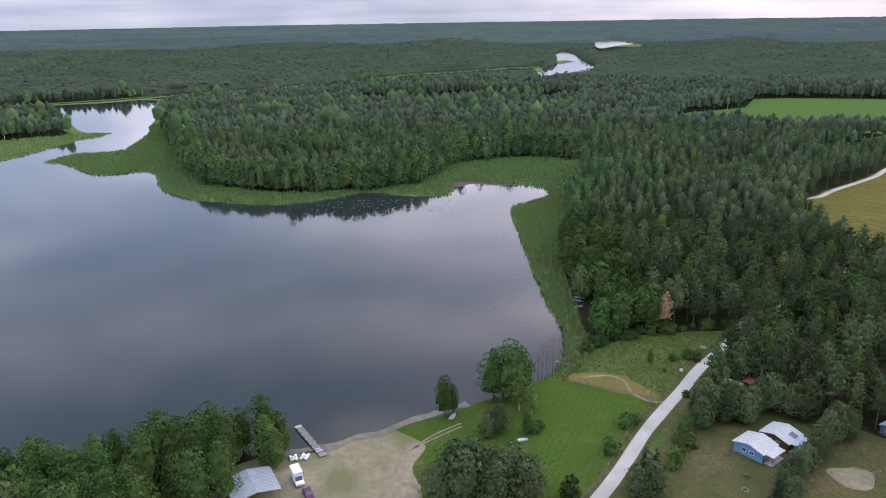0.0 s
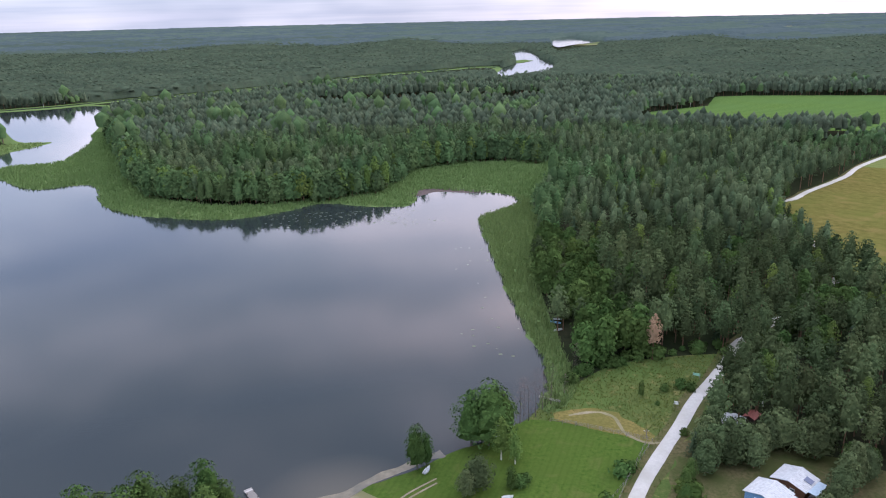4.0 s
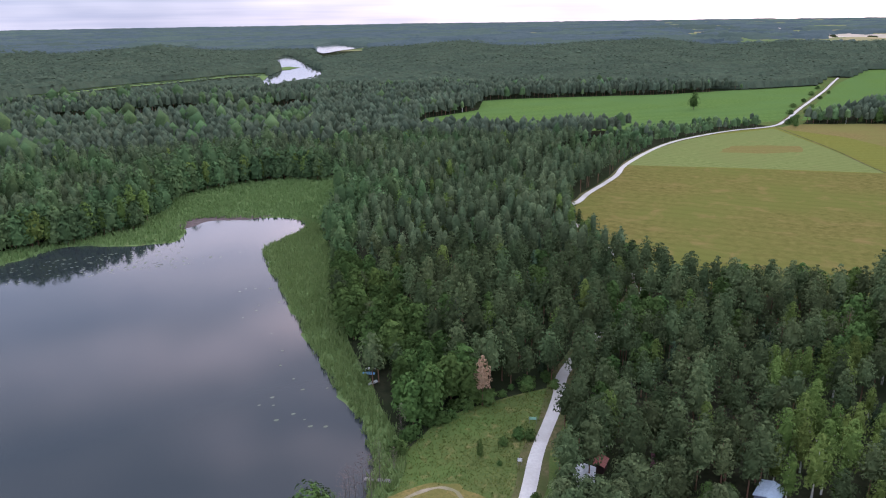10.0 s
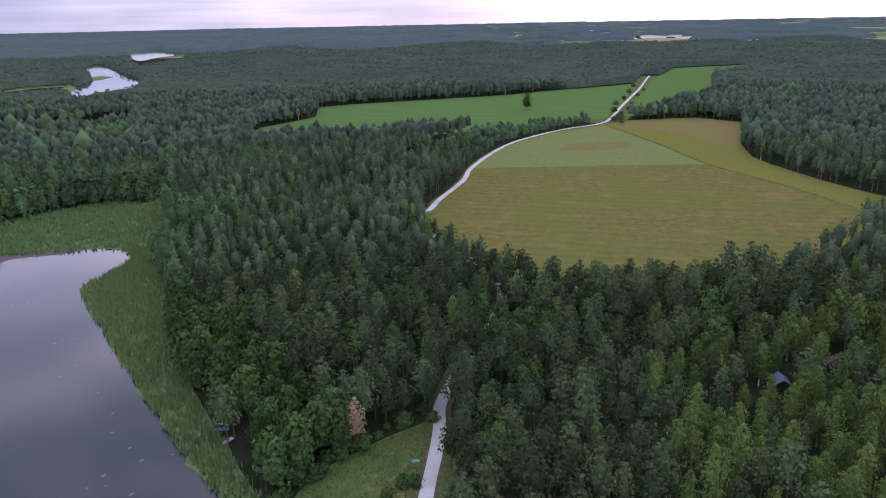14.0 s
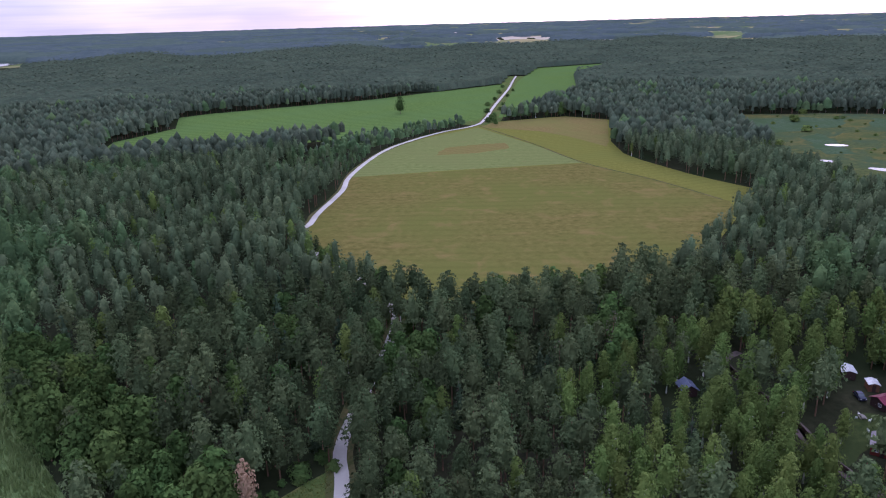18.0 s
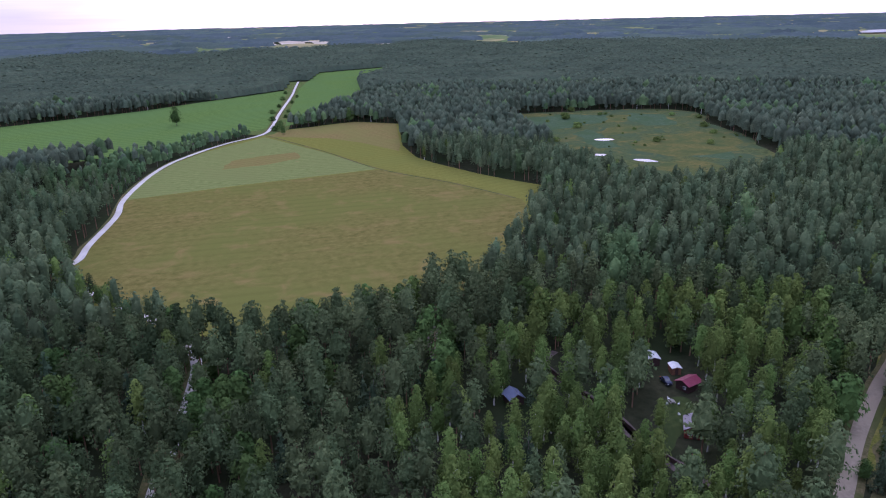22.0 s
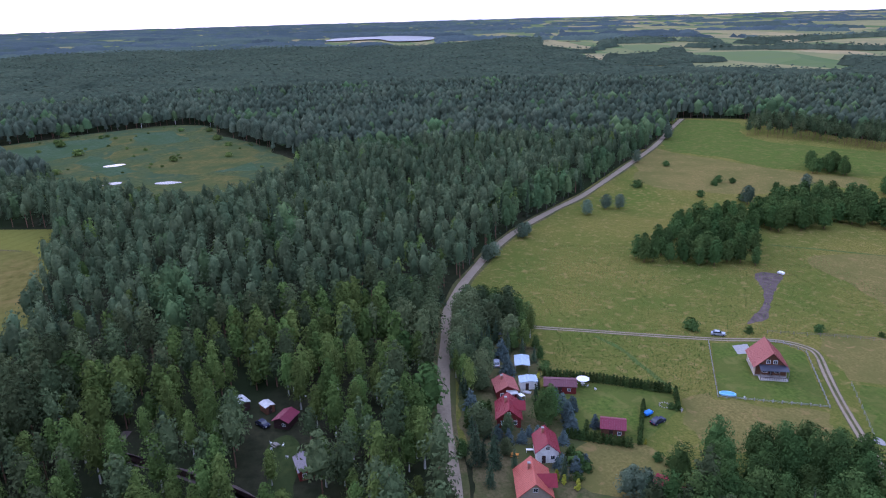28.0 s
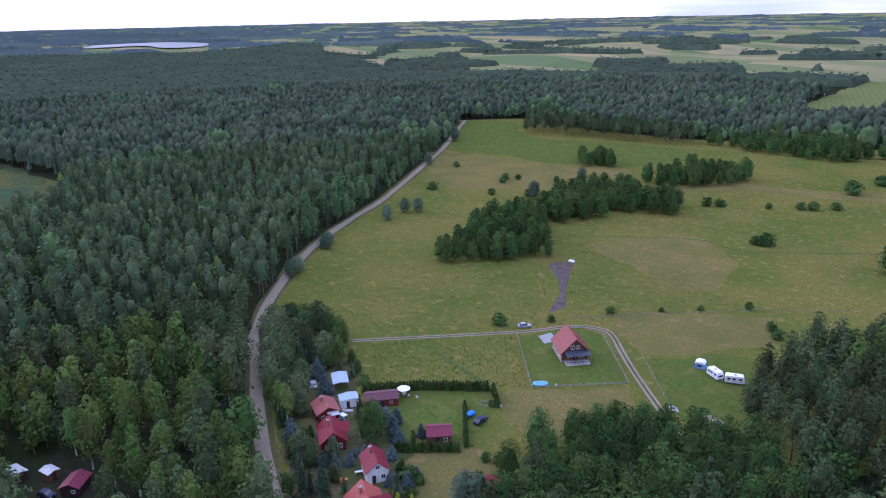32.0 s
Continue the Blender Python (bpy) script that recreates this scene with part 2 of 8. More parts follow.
def patchwork():
    """Far fields: a patchwork of crops in cells, green to straw."""
    m = bpy.data.materials.new("far_fields")
    m.use_nodes = True
    t = m.node_tree
    geo = t.nodes.new("ShaderNodeNewGeometry")
    turn = t.nodes.new("ShaderNodeMapping")
    turn.inputs["Rotation"].default_value = (0, 0, 0.5)
    turn.inputs["Scale"].default_value = (0.0034, 0.0120, 0.0)
    t.links.new(geo.outputs["Position"], turn.inputs[0])
    cell = node(t, "ShaderNodeTexVoronoi", Scale=1.0, Randomness=0.8)
    t.links.new(turn.outputs[0], cell.inputs["Vector"])
    one = t.nodes.new("ShaderNodeSeparateXYZ")
    t.links.new(cell.outputs["Color"], one.inputs[0])
    col = ramp(t, one.outputs[0], [(0.0, (0.075, 0.125, 0.045)), (0.25, (0.150, 0.175, 0.070)), (0.45, (0.270, 0.230, 0.110)), (0.62, (0.115, 0.155, 0.060)), (0.8, (0.320, 0.255, 0.130)), (1.0, (0.200, 0.195, 0.085))])
    grain = node(t, "ShaderNodeTexNoise", Scale=0.02, Detail=5.0)
    t.links.new(geo.outputs["Position"], grain.inputs["Vector"])
    col = mixer(t, ramp(t, grain.outputs["Fac"], [(0.35, 0.0), (0.7, 0.5)]), col, (0.12, 0.15, 0.08))
    t.links.new(col, t.nodes["Principled BSDF"].inputs["Base Color"])
    t.nodes["Principled BSDF"].inputs["Roughness"].default_value = 0.95
    t.nodes["Principled BSDF"].inputs["Specular IOR Level"].default_value = 0.0
    return m


M = {}
M["forest_floor"] = surface("forest_floor", (0.018, 0.021, 0.012), (0.040, 0.040, 0.022), scale=0.35, coarse=(0.018, 0.026, 0.011), coarse_scale=0.02, blotch=(0.042, 0.034, 0.021), blotch_at=0.66)
M["pine"] = foliage("pine_needles", (0.036, 0.057, 0.023), (0.116, 0.144, 0.062), (0.054, 0.080, 0.034), vary=(0.58, 1.40))
M["spruce"] = foliage("spruce_needles", (0.032, 0.055, 0.029), (0.074, 0.104, 0.054), (0.046, 0.072, 0.039))
M["blue_spruce"] = foliage("blue_spruce_needles", (0.052, 0.080, 0.074), (0.112, 0.150, 0.138), (0.074, 0.106, 0.098))
M["birch"] = foliage("birch_leaves", (0.056, 0.094, 0.023), (0.142, 0.190, 0.048), (0.078, 0.120, 0.031), vary=(0.64, 1.36))
M["broadleaf"] = foliage("alder_leaves", (0.036, 0.070, 0.020), (0.088, 0.138, 0.037), (0.052, 0.091, 0.027), vary=(0.70, 1.28))
M["willow"] = foliage("willow_leaves", (0.075, 0.105, 0.066), (0.13, 0.165, 0.10), (0.10, 0.14, 0.08))
M["hedge"] = foliage("thuja_leaves", (0.030, 0.055, 0.016), (0.062, 0.090, 0.024), (0.045, 0.075, 0.02))
# bluish leaves of the skyline woods: haze is put into the colour
M["far_canopy"] = foliage("hazy_canopy_leaves", (0.042, 0.060, 0.060), (0.088, 0.112, 0.108), (0.044, 0.064, 0.066))
M["far_stand"] = foliage("hazy_leafy_stands", (0.060, 0.090, 0.070), (0.116, 0.148, 0.114), (0.066, 0.096, 0.080))
M["pine_olive"] = foliage("young_pine_needles", (0.058, 0.084, 0.036), (0.130, 0.160, 0.070), (0.076, 0.104, 0.046))
# paler, bluer copies of the leaves by distance, with haze in the colour
M["far_woods"] = foliage("hazy_wood_leaves", (0.042, 0.062, 0.038), (0.090, 0.114, 0.071), (0.045, 0.064, 0.042), vary=(0.86, 1.14))
M["far_pine"] = foliage("hazy_pine_needles", (0.044, 0.064, 0.038), (0.100, 0.125, 0.075), (0.051, 0.070, 0.046), vary=(0.76, 1.24))
M["mid_pine"] = foliage("half_hazy_pine_needles", (0.048, 0.076, 0.035), (0.130, 0.166, 0.082), (0.068, 0.097, 0.047), vary=(0.70, 1.28))
M["far_leaf"] = foliage("hazy_leaves", (0.050, 0.092, 0.036), (0.106, 0.160, 0.062), (0.062, 0.104, 0.046), vary=(0.70, 1.28))
M["dead"] = foliage("dead_twigs", (0.14, 0.10, 0.085), (0.22, 0.17, 0.15), (0.18, 0.13, 0.11))
M["brown_needles"] = foliage("brown_needles", (0.20, 0.125, 0.080), (0.34, 0.225, 0.145), (0.26, 0.170, 0.110))
M["bark"] = surface("pine_bark", (0.10, 0.055, 0.035), (0.22, 0.13, 0.085), scale=3.0, each=0.25, bump=0.5)
M["birch_bark"] = surface("birch_bark", (0.42, 0.40, 0.37), (0.62, 0.60, 0.56), scale=2.0, each=0.15, blotch=(0.08, 0.07, 0.06), blotch_at=0.6)
M["grey_bark"] = surface("grey_bark", (0.07, 0.06, 0.05), (0.16, 0.14, 0.12), scale=3.0, each=0.25, bump=0.5)
M["meadow"] = surface("meadow_grass", (0.044, 0.074, 0.014), (0.100, 0.134, 0.026), scale=0.9, coarse=(0.082, 0.100, 0.023), coarse_scale=0.09, blotch=(0.120, 0.122, 0.034), blotch_at=0.50)
M["rough_grass"] = surface("rough_grass", (0.040, 0.066, 0.018), (0.112, 0.124, 0.040), scale=1.3, coarse=(0.066, 0.106, 0.028), coarse_scale=0.045, blotch=(0.185, 0.155, 0.062), blotch_at=0.55)
M["pasture"] = surface("pasture_grass", (0.066, 0.072, 0.015), (0.190, 0.166, 0.042), scale=1.5, coarse=(0.082, 0.104, 0.020), coarse_scale=0.022, blotch=(0.205, 0.156, 0.056), blotch_at=0.53)
M["dry_grass"] = surface("dry_grass", (0.096, 0.086, 0.026), (0.205, 0.165, 0.056), scale=1.2, coarse=(0.112, 0.108, 0.032), coarse_scale=0.05, blotch=(0.220, 0.150, 0.062), blotch_at=0.56)
M["reeds"] = surface("reed_bed", (0.070, 0.120, 0.038), (0.135, 0.186, 0.068), scale=0.7, coarse=(0.112, 0.166, 0.056), coarse_scale=0.04, blotch=(0.150, 0.150, 0.064), blotch_at=0.56)
M["crop"] = surface("ripening_crop", rows=(-42, 9.0, 0.12), dark=(0.086, 0.080, 0.021), light=(0.152, 0.130, 0.040), scale=0.28, coarse=(0.108, 0.112, 0.028), coarse_scale=0.016, blotch=(0.166, 0.124, 0.044), blotch_at=0.54)
M["crop_green"] = surface("light_green_crop", rows=(-35, 6.0, 0.22), dark=(0.108, 0.134, 0.040), light=(0.158, 0.178, 0.060), scale=0.25, coarse=(0.134, 0.152, 0.050), coarse_scale=0.03, blotch=(0.180, 0.148, 0.062), blotch_at=0.62)
M["crop_tan"] = surface("tan_crop", rows=(-60, 7.0, 0.15), dark=(0.125, 0.100, 0.034), light=(0.180, 0.142, 0.052), scale=0.4, coarse=(0.14, 0.13, 0.04), coarse_scale=0.02)
M["crop_olive"] = surface("olive_crop", rows=(-60, 7.0, 0.12), dark=(0.108, 0.112, 0.022), light=(0.155, 0.148, 0.036), scale=0.4, coarse=(0.125, 0.130, 0.030), coarse_scale=0.02)
M["green_field"] = surface("bright_green_field", rows=(-52, 11.0, 0.3), dark=(0.060, 0.112, 0.026), light=(0.104, 0.162, 0.042), scale=0.3, coarse=(0.080, 0.138, 0.040), coarse_scale=0.012)
M["bog"] = surface("wet_meadow", (0.036, 0.056, 0.022), (0.092, 0.102, 0.036), scale=0.30, coarse=(0.048, 0.074, 0.036), coarse_scale=0.030, blotch=(0.115, 0.102, 0.034), blotch_at=0.52)
M["lawn"] = surface("mown_lawn", rows=(25, 1.6, 0.14), dark=(0.036, 0.073, 0.013), light=(0.076, 0.116, 0.022), scale=0.9, coarse=(0.058, 0.092, 0.018), coarse_scale=0.07, blotch=(0.086, 0.106, 0.027), blotch_at=0.54)
# dark green for the lawn among the huts: tree shade put into the colour
M["shaded_lawn"] = surface("shaded_lawn", (0.022, 0.036, 0.012), (0.052, 0.068, 0.022), scale=0.6, coarse=(0.035, 0.050, 0.018), coarse_scale=0.1)
M["sedge"] = surface("sedge", (0.036, 0.066, 0.032), (0.072, 0.102, 0.056), scale=0.3, coarse=(0.046, 0.076, 0.034), coarse_scale=0.05)
M["gold"] = surface("mossy_meadow", (0.070, 0.074, 0.024), (0.120, 0.110, 0.038), scale=0.30, coarse=(0.056, 0.076, 0.028), coarse_scale=0.05)
M["far_field"] = patchwork()
M["gravel"] = surface("gravel_road", (0.41, 0.392, 0.355), (0.49, 0.468, 0.425), scale=1.6, bump=0.04, coarse=(0.37, 0.35, 0.305), coarse_scale=0.1, blotch=(0.34, 0.31, 0.255), blotch_at=0.64)
M["dirt"] = surface("dirt_track", (0.185, 0.155, 0.112), (0.275, 0.228, 0.165), scale=0.9, bump=0.08, coarse=(0.240, 0.200, 0.142), coarse_scale=0.09, blotch=(0.145, 0.128, 0.072), blotch_at=0.58)
M["sand"] = surface("beach_sand", (0.20, 0.168, 0.112), (0.31, 0.262, 0.185), scale=0.6, bump=0.15, coarse=(0.15, 0.145, 0.072), coarse_scale=0.06, blotch=(0.11, 0.13, 0.045), blotch_at=0.60)
M["pale_sand"] = surface("pale_sand", (0.40, 0.33, 0.27), (0.52, 0.44, 0.37), scale=0.05, bump=0.05, coarse=(0.34, 0.30, 0.22), coarse_scale=0.008)
M["mud"] = surface("trodden_mud", (0.07, 0.055, 0.05), (0.14, 0.11, 0.10), scale=0.4)
M["verge"] = surface("dry_verge", (0.066, 0.062, 0.027), (0.145, 0.120, 0.060), scale=1.1, coarse=(0.064, 0.074, 0.026), coarse_scale=0.08, blotch=(0.050, 0.068, 0.021), blotch_at=0.54)


def water_material(name="lake_water", rough=0.05):
    m = bpy.data.materials.new(name)
    m.use_nodes = True
    t = m.node_tree
    bsdf = t.nodes["Principled BSDF"]
    geo = t.nodes.new("ShaderNodeNewGeometry")
    wide = node(t, "ShaderNodeTexNoise", Scale=0.012, Detail=3.0)
    t.links.new(geo.outputs["Position"], wide.inputs["Vector"])
    # the sandy bottom shows through near the beach
    gap = t.nodes.new("ShaderNodeVectorMath")
    gap.operation = "DISTANCE"
    gap.inputs[1].default_value = (-17.0, 152.0, 0.0)
    t.links.new(geo.outputs["Position"], gap.inputs[0])
    depth = t.nodes.new("ShaderNodeMapRange")
    depth.inputs["From Min"].default_value, depth.inputs["From Max"].default_value = 5.0, 20.0
    depth.inputs["To Min"].default_value, depth.inputs["To Max"].default_value = 0.22, 0.0
    t.links.new(gap.outputs["Value"], depth.inputs["Value"])
    body = (mixer(t, wide.outputs["Fac"], (0.014, 0.020, 0.021), (0.024, 0.030, 0.030)))
    t.links.new(mixer(t, depth.outputs[0], body, (0.20, 0.165, 0.105)), bsdf.inputs["Base Color"])
    bsdf.inputs["Roughness"].default_value = rough
    bsdf.inputs["IOR"].default_value = 1.33
    waves = node(t, "ShaderNodeTexNoise", Scale=1.4, Detail=4.0, Roughness=0.55)
    t.links.new(geo.outputs["Position"], waves.inputs["Vector"])
    b = t.nodes.new("ShaderNodeBump")
    b.inputs["Strength"].default_value, b.inputs["Distance"].default_value = 0.18, 0.05
    t.links.new(waves.outputs["Fac"], b.inputs["Height"])
    t.links.new(b.outputs[0], bsdf.inputs["Normal"])
    return m


M["water"] = water_material()
M["far_water"] = water_material("ruffled_water", 0.32)
M["shallows"] = surface("shallow_water_over_sand", (0.120, 0.102, 0.066), (0.180, 0.152, 0.100), scale=0.5, rough=0.12, bump=0.05, coarse=(0.090, 0.084, 0.062), coarse_scale=0.12, spec=0.35)


# ---- mesh helpers ----
def part(name, bm, material, parent, label=""):
    """Links a bmesh as one mesh object under a thing, or at top level where parent is None."""
    data = bpy.data.meshes.new(name)
    bm.to_mesh(data)
    bm.free()
    data.materials.append(material)
    ob = new(name, data)
    ob.parent = parent
    return tagged(ob, label)


def sheet(name, verts, faces, material, smooth=False, tones=None):
    """A mesh object from numpy arrays: verts (n, 3), faces (m, k) with k corners each."""
    data = bpy.data.meshes.new(name)
    verts, faces = np.asarray(verts, np.float32), np.asarray(faces, np.int32)
    m, k = faces.shape
    data.vertices.add(len(verts))
    data.vertices.foreach_set("co", verts.ravel())
    data.loops.add(m * k)
    data.loops.foreach_set("vertex_index", faces.ravel())
    data.polygons.add(m)
    data.polygons.foreach_set("loop_start", np.arange(0, m * k, k, dtype=np.int32))
    if smooth:
        data.polygons.foreach_set("use_smooth", np.ones(m, bool))
    if tones is not None:
        data.attributes.new("tone", "FLOAT", "FACE").data.foreach_set("value", np.asarray(tones, np.float32))
    data.update(calc_edges=True)
    data.materials.append(material)
    return data


def structure(name, data, label, category):
    return tagged(new(name, data), label, category, kind="structure")


def spline(points, steps=6, closed=True):
    """A Catmull-Rom curve through plan points."""
    p = np.array(points, float)
    n = len(p)
    out = []
    for i in range(n if closed else n - 1):
        if closed:
            a, b, c, d = p[i - 1], p[i], p[(i + 1) % n], p[(i + 2) % n]
        else:
            a, b, c, d = p[max(i - 1, 0)], p[i], p[i + 1], p[min(i + 2, n - 1)]
        for s in range(steps):
            u = s / steps
            out.append(0.5 * (2 * b + (c - a) * u + (2 * a - 5 * b + 4 * c - d) * u * u + (3 * b - a - 3 * c + d) * u ** 3))
    if not closed:
        out.append(p[-1])
    return np.array(out)


def inside(poly, pts):
    """Which plan points lie in the polygon."""
    pts, poly = np.asarray(pts, float), np.asarray(poly, float)
    res = np.zeros(len(pts), bool)
    box = ((pts >= poly.min(0)) & (pts <= poly.max(0))).all(1)
    q = pts[box]
    hit = np.zeros(len(q), bool)
    for (x0, y0), (x1, y1) in zip(poly, np.roll(poly, -1, 0)):
        if y0 != y1:
            cross = ((y0 > q[:, 1]) != (y1 > q[:, 1])) & (q[:, 0] < (x1 - x0) * (q[:, 1] - y0) / (y1 - y0) + x0)
            hit ^= cross
    res[box] = hit
    return res


def near_line(line, pts, dist):
    res = np.zeros(len(pts), bool)
    line = np.asarray(line, float)
    box = ((pts >= line.min(0) - dist) & (pts <= line.max(0) + dist)).all(1)
    q = pts[box]
    hit = np.zeros(len(q), bool)
    for a, b in zip(line[:-1], line[1:]):
        d = b - a
        u = np.clip(((q - a) @ d) / max(d @ d, 1e-6), 0, 1)
        hit |= np.hypot(*(q - a - u[:, None] * d).T) < dist
    res[box] = hit
    return res


def wobble(x, y, scale, seed=0.0):
    """Smooth plan noise from sines, about -1 to 1."""
    x, y = np.asarray(x) / scale + seed * 7.13, np.asarray(y) / scale + seed * 3.71
    return (np.sin(1.7 * x + 1.1 * np.sin(1.3 * y)) + np.sin(2.1 * y + 1.4 * np.sin(0.9 * x + 2)) + 0.7 * np.sin(3.1 * x - 2.3 * y + 1)) / 2.7


# lines along which the hills are flattened, to keep far waters in view
VALLEYS = [((20, 1150), (230, 1550)), ((230, 1550), (400, 2200)), ((400, 2200), (740, 3100)), ((900, 800), (1300, 940)), ((1500, 250), (1720, 300)), ((2400, -200), (3900, -350)), ((-450, 990), (130, 1490)), ((1400, 200), (2400, -200)), ((400, 2000), (500, 2400))]
BASIN = ((2950, -300), (3750, -300))


def land_height(x, y):
    """Height of the land, raised far off so that its skyline fits the camera's view."""
    r = np.hypot(np.asarray(x, float) - 20, np.asarray(y, float) - 70)
    u = np.clip((r - 3150) / 1650, 0, 1)
    hill = np.clip((r - 1150) / 700, 0, 1) * (9 + 11 * wobble(x, y, 190, 12) + 6 * wobble(x, y, 420, 13))
    for (ax, ay), (bx_, by) in VALLEYS:
        d = np.array((bx_ - ax, by - ay), float)
        k = np.clip(((np.asarray(x) - ax) * d[0] + (np.asarray(y) - ay) * d[1]) / (d @ d), 0, 1)
        gap = np.hypot(np.asarray(x) - ax - k * d[0], np.asarray(y) - ay - k * d[1])
        hill = hill * np.clip((gap - 130) / 260, 0, 1)
    (ax, ay), (bx_, by) = BASIN
    k = np.clip((np.asarray(x) - ax) / (bx_ - ax), 0, 1)
    basin = np.clip((np.hypot(np.asarray(x) - ax - k * (bx_ - ax), np.asarray(y) - ay) - 300) / 500, 0, 1)
    return (64 + 1.5 * wobble(x, y, 700, 3)) * u ** 1.4 * basin + np.maximum(hill, 0) * (1 - np.minimum(1, 1.6 * u))


# ---- plan, in metres ----
LAKE = spline([(-56, 142), (-32, 148), (-16, 155), (-4, 163), (10, 170), (18, 174), (33, 189), (39, 209), (38, 233), (37, 274), (37, 304), (37, 341), (38, 374), (50, 388), (64, 404), (60, 424), (41, 432), (27, 438), (9, 440), (4, 408), (-16, 406), (-45, 417), (-60, 407), (-78, 395), (-97, 390), (-125, 397), (-155, 412), (-177, 437), (-205, 490), (-240, 483), (-292, 530), (-340, 515), (-420, 470), (-480, 380), (-420, 230), (-260, 150), (-150, 120), (-95, 133)])
UPPER = spline([(-300, 536), (-292, 565), (-262, 580), (-278, 677), (-294, 719), (-318, 805), (-352, 900), (-384, 968), (-442, 962), (-515, 938), (-600, 905), (-640, 850), (-468, 823), (-429, 809), (-350, 690), (-313, 677), (-326, 627), (-335, 560), (-345, 525), (-320, 505)])
REEDS_EAST = spline([(35, 185), (45, 197), (47, 227), (50, 274), (55, 312), (66, 361), (70, 404), (60, 420), (30, 395), (28, 340), (28, 290), (28, 240), (30, 205)])
REEDS_NORTH = spline([(70, 404), (82, 425), (94, 457), (106, 515), (50, 524), (9, 516), (-4, 480), (-15, 460), (-30, 440), (-50, 433), (-76, 421), (-105, 422), (-135, 438), (-163, 464), (-190, 518), (-232, 609), (-266, 705), (-296, 722), (-310, 640), (-310, 540), (-250, 470), (-205, 470), (-170, 400), (-140, 368), (-80, 362), (-20, 372), (30, 410)])
SPIT_WEST = spline([(-335, 535), (-330, 600), (-316, 668), (-340, 672), (-395, 640), (-450, 605), (-520, 580), (-520, 540), (-420, 505)])
MEADOW = spline([(-60, 150), (-34, 154), (-18, 160), (-7, 168), (6, 175), (14, 179), (28, 193), (36, 199), (46, 200), (57, 208), (70, 212), (92, 213), (97, 209), (78, 186), (63, 168), (52, 152), (34, 127), (10, 100), (-40, 95), (-66, 118)], 4)
YARD = spline([(66, 170), (78, 168), (96, 160), (108, 150), (118, 136), (110, 110), (70, 96), (34, 112), (44, 135), (55, 153)], 4)
FIELD = [(197, 377), (214, 391), (232, 407), (272, 438), (300, 466), (354, 506), (395, 528), (440, 541), (480, 549), (520, 549), (548, 556), (626, 519), (628, 467), (520, 400), (480, 365), (462, 340), (440, 296), (426, 246), (372, 232), (312, 219), (256, 212), (208, 235), (180, 262), (172, 300), (182, 345)]
FIELD_MAIN = [(299, 462), (354, 424), (430, 367), (411, 303), (389, 246), (372, 236), (312, 221), (258, 214), (210, 237), (183, 264), (175, 300), (185, 345), (200, 377), (232, 405), (272, 436)]
FIELD_GREEN = [(299, 463), (354, 503), (395, 524), (440, 537), (516, 541), (470, 440), (431, 369), (355, 426)]
HAY = [(388, 472), (414, 490), (440, 482), (462, 464), (440, 448), (410, 456)]
FIELD_TAN = [(519, 541), (550, 551), (624, 517), (626, 469), (520, 402), (497, 390), (520, 440), (530, 480)]
FIELD_OLIVE = [(517, 538), (527, 480), (517, 440), (495, 389), (480, 366), (464, 341), (442, 296), (424, 248), (393, 246), (414, 303), (434, 368), (473, 440)]
GREEN_WEST = [(205, 670), (262, 757), (338, 792), (382, 874), (423, 876), (622, 824), (888, 815), (800, 748), (650, 641), (560, 576), (510, 580), (440, 585), (380, 600), (300, 628), (225, 640)]
GREEN_EAST = [(578, 568), (660, 630), (818, 742), (905, 806), (1189, 984), (1368, 930), (1195, 836), (1066, 806), (802, 622), (742, 600), (640, 566)]
WET = spline([(649, 350), (720, 385), (760, 340), (790, 300), (805, 221), (720, 185), (620, 140), (555, 118), (470, 140), (446, 190), (500, 255), (575, 300)])
PASTURE = [(250, 80), (281, 67), (316, 47), (355, 24), (385, -5), (416, -38), (476, -90), (539, -146), (613, -202), (665, -237), (640, -290), (600, -300), (535, -300), (459, -330), (391, -380), (315, -420), (150, -420), (40, -330), (20, -200), (60, -120), (110, -60), (125, -20), (140, 20), (160, 60), (190, 88)]
FAR_LAKE = spline([(490, 2260), (580, 2400), (750, 2660), (740, 2900), (787, 3230), (722, 3200), (600, 2860)])
RIVER = spline([(65, 1215), (155, 1250), (238, 1320), (330, 1520), (360, 1730), (415, 2030), (420, 2246), (330, 2100), (285, 1904), (227, 1625), (140, 1450)])
RIVER = RIVER.mean(0) + (RIVER - RIVER.mean(0)) @ np.array([(0.62, 0.0), (0.0, 1.0)]) + (18, 0)
LAKE_EAST = spline([(3250, -40), (3330, -250), (2963, -284), (2980, -431), (3440, -520), (3800, -377), (3600, -69)])
VALLEY = spline([(-640, 880), (-548, 915), (-442, 975), (-370, 1048), (-296, 1096), (-219, 1167), (-138, 1272), (-54, 1358), (60, 1430), (126, 1486), (208, 1500)], 5, False)
POND = spline([(595, 260), (600, 262), (606, 253), (602, 247), (596, 252)])
POND_FAR = spline([(1640, 300), (1700, 330), (1720, 290), (1660, 265)])
ROAD_NORTH = spline([(-120, -60), (-60, 20), (-8, 85), (12, 104), (33, 129), (42, 142), (52, 157), (63, 171), (76, 188), (92, 206), (103, 220), (130, 240), (149, 254), (164, 268), (176, 290), (184, 330), (197, 377), (214, 389), (232, 405), (272, 436), (300, 464), (354, 504), (395, 527), (440, 542), (480, 550), (526, 553), (570, 578), (654, 638), (818, 751), (906, 815), (1010, 890)], 5, False)
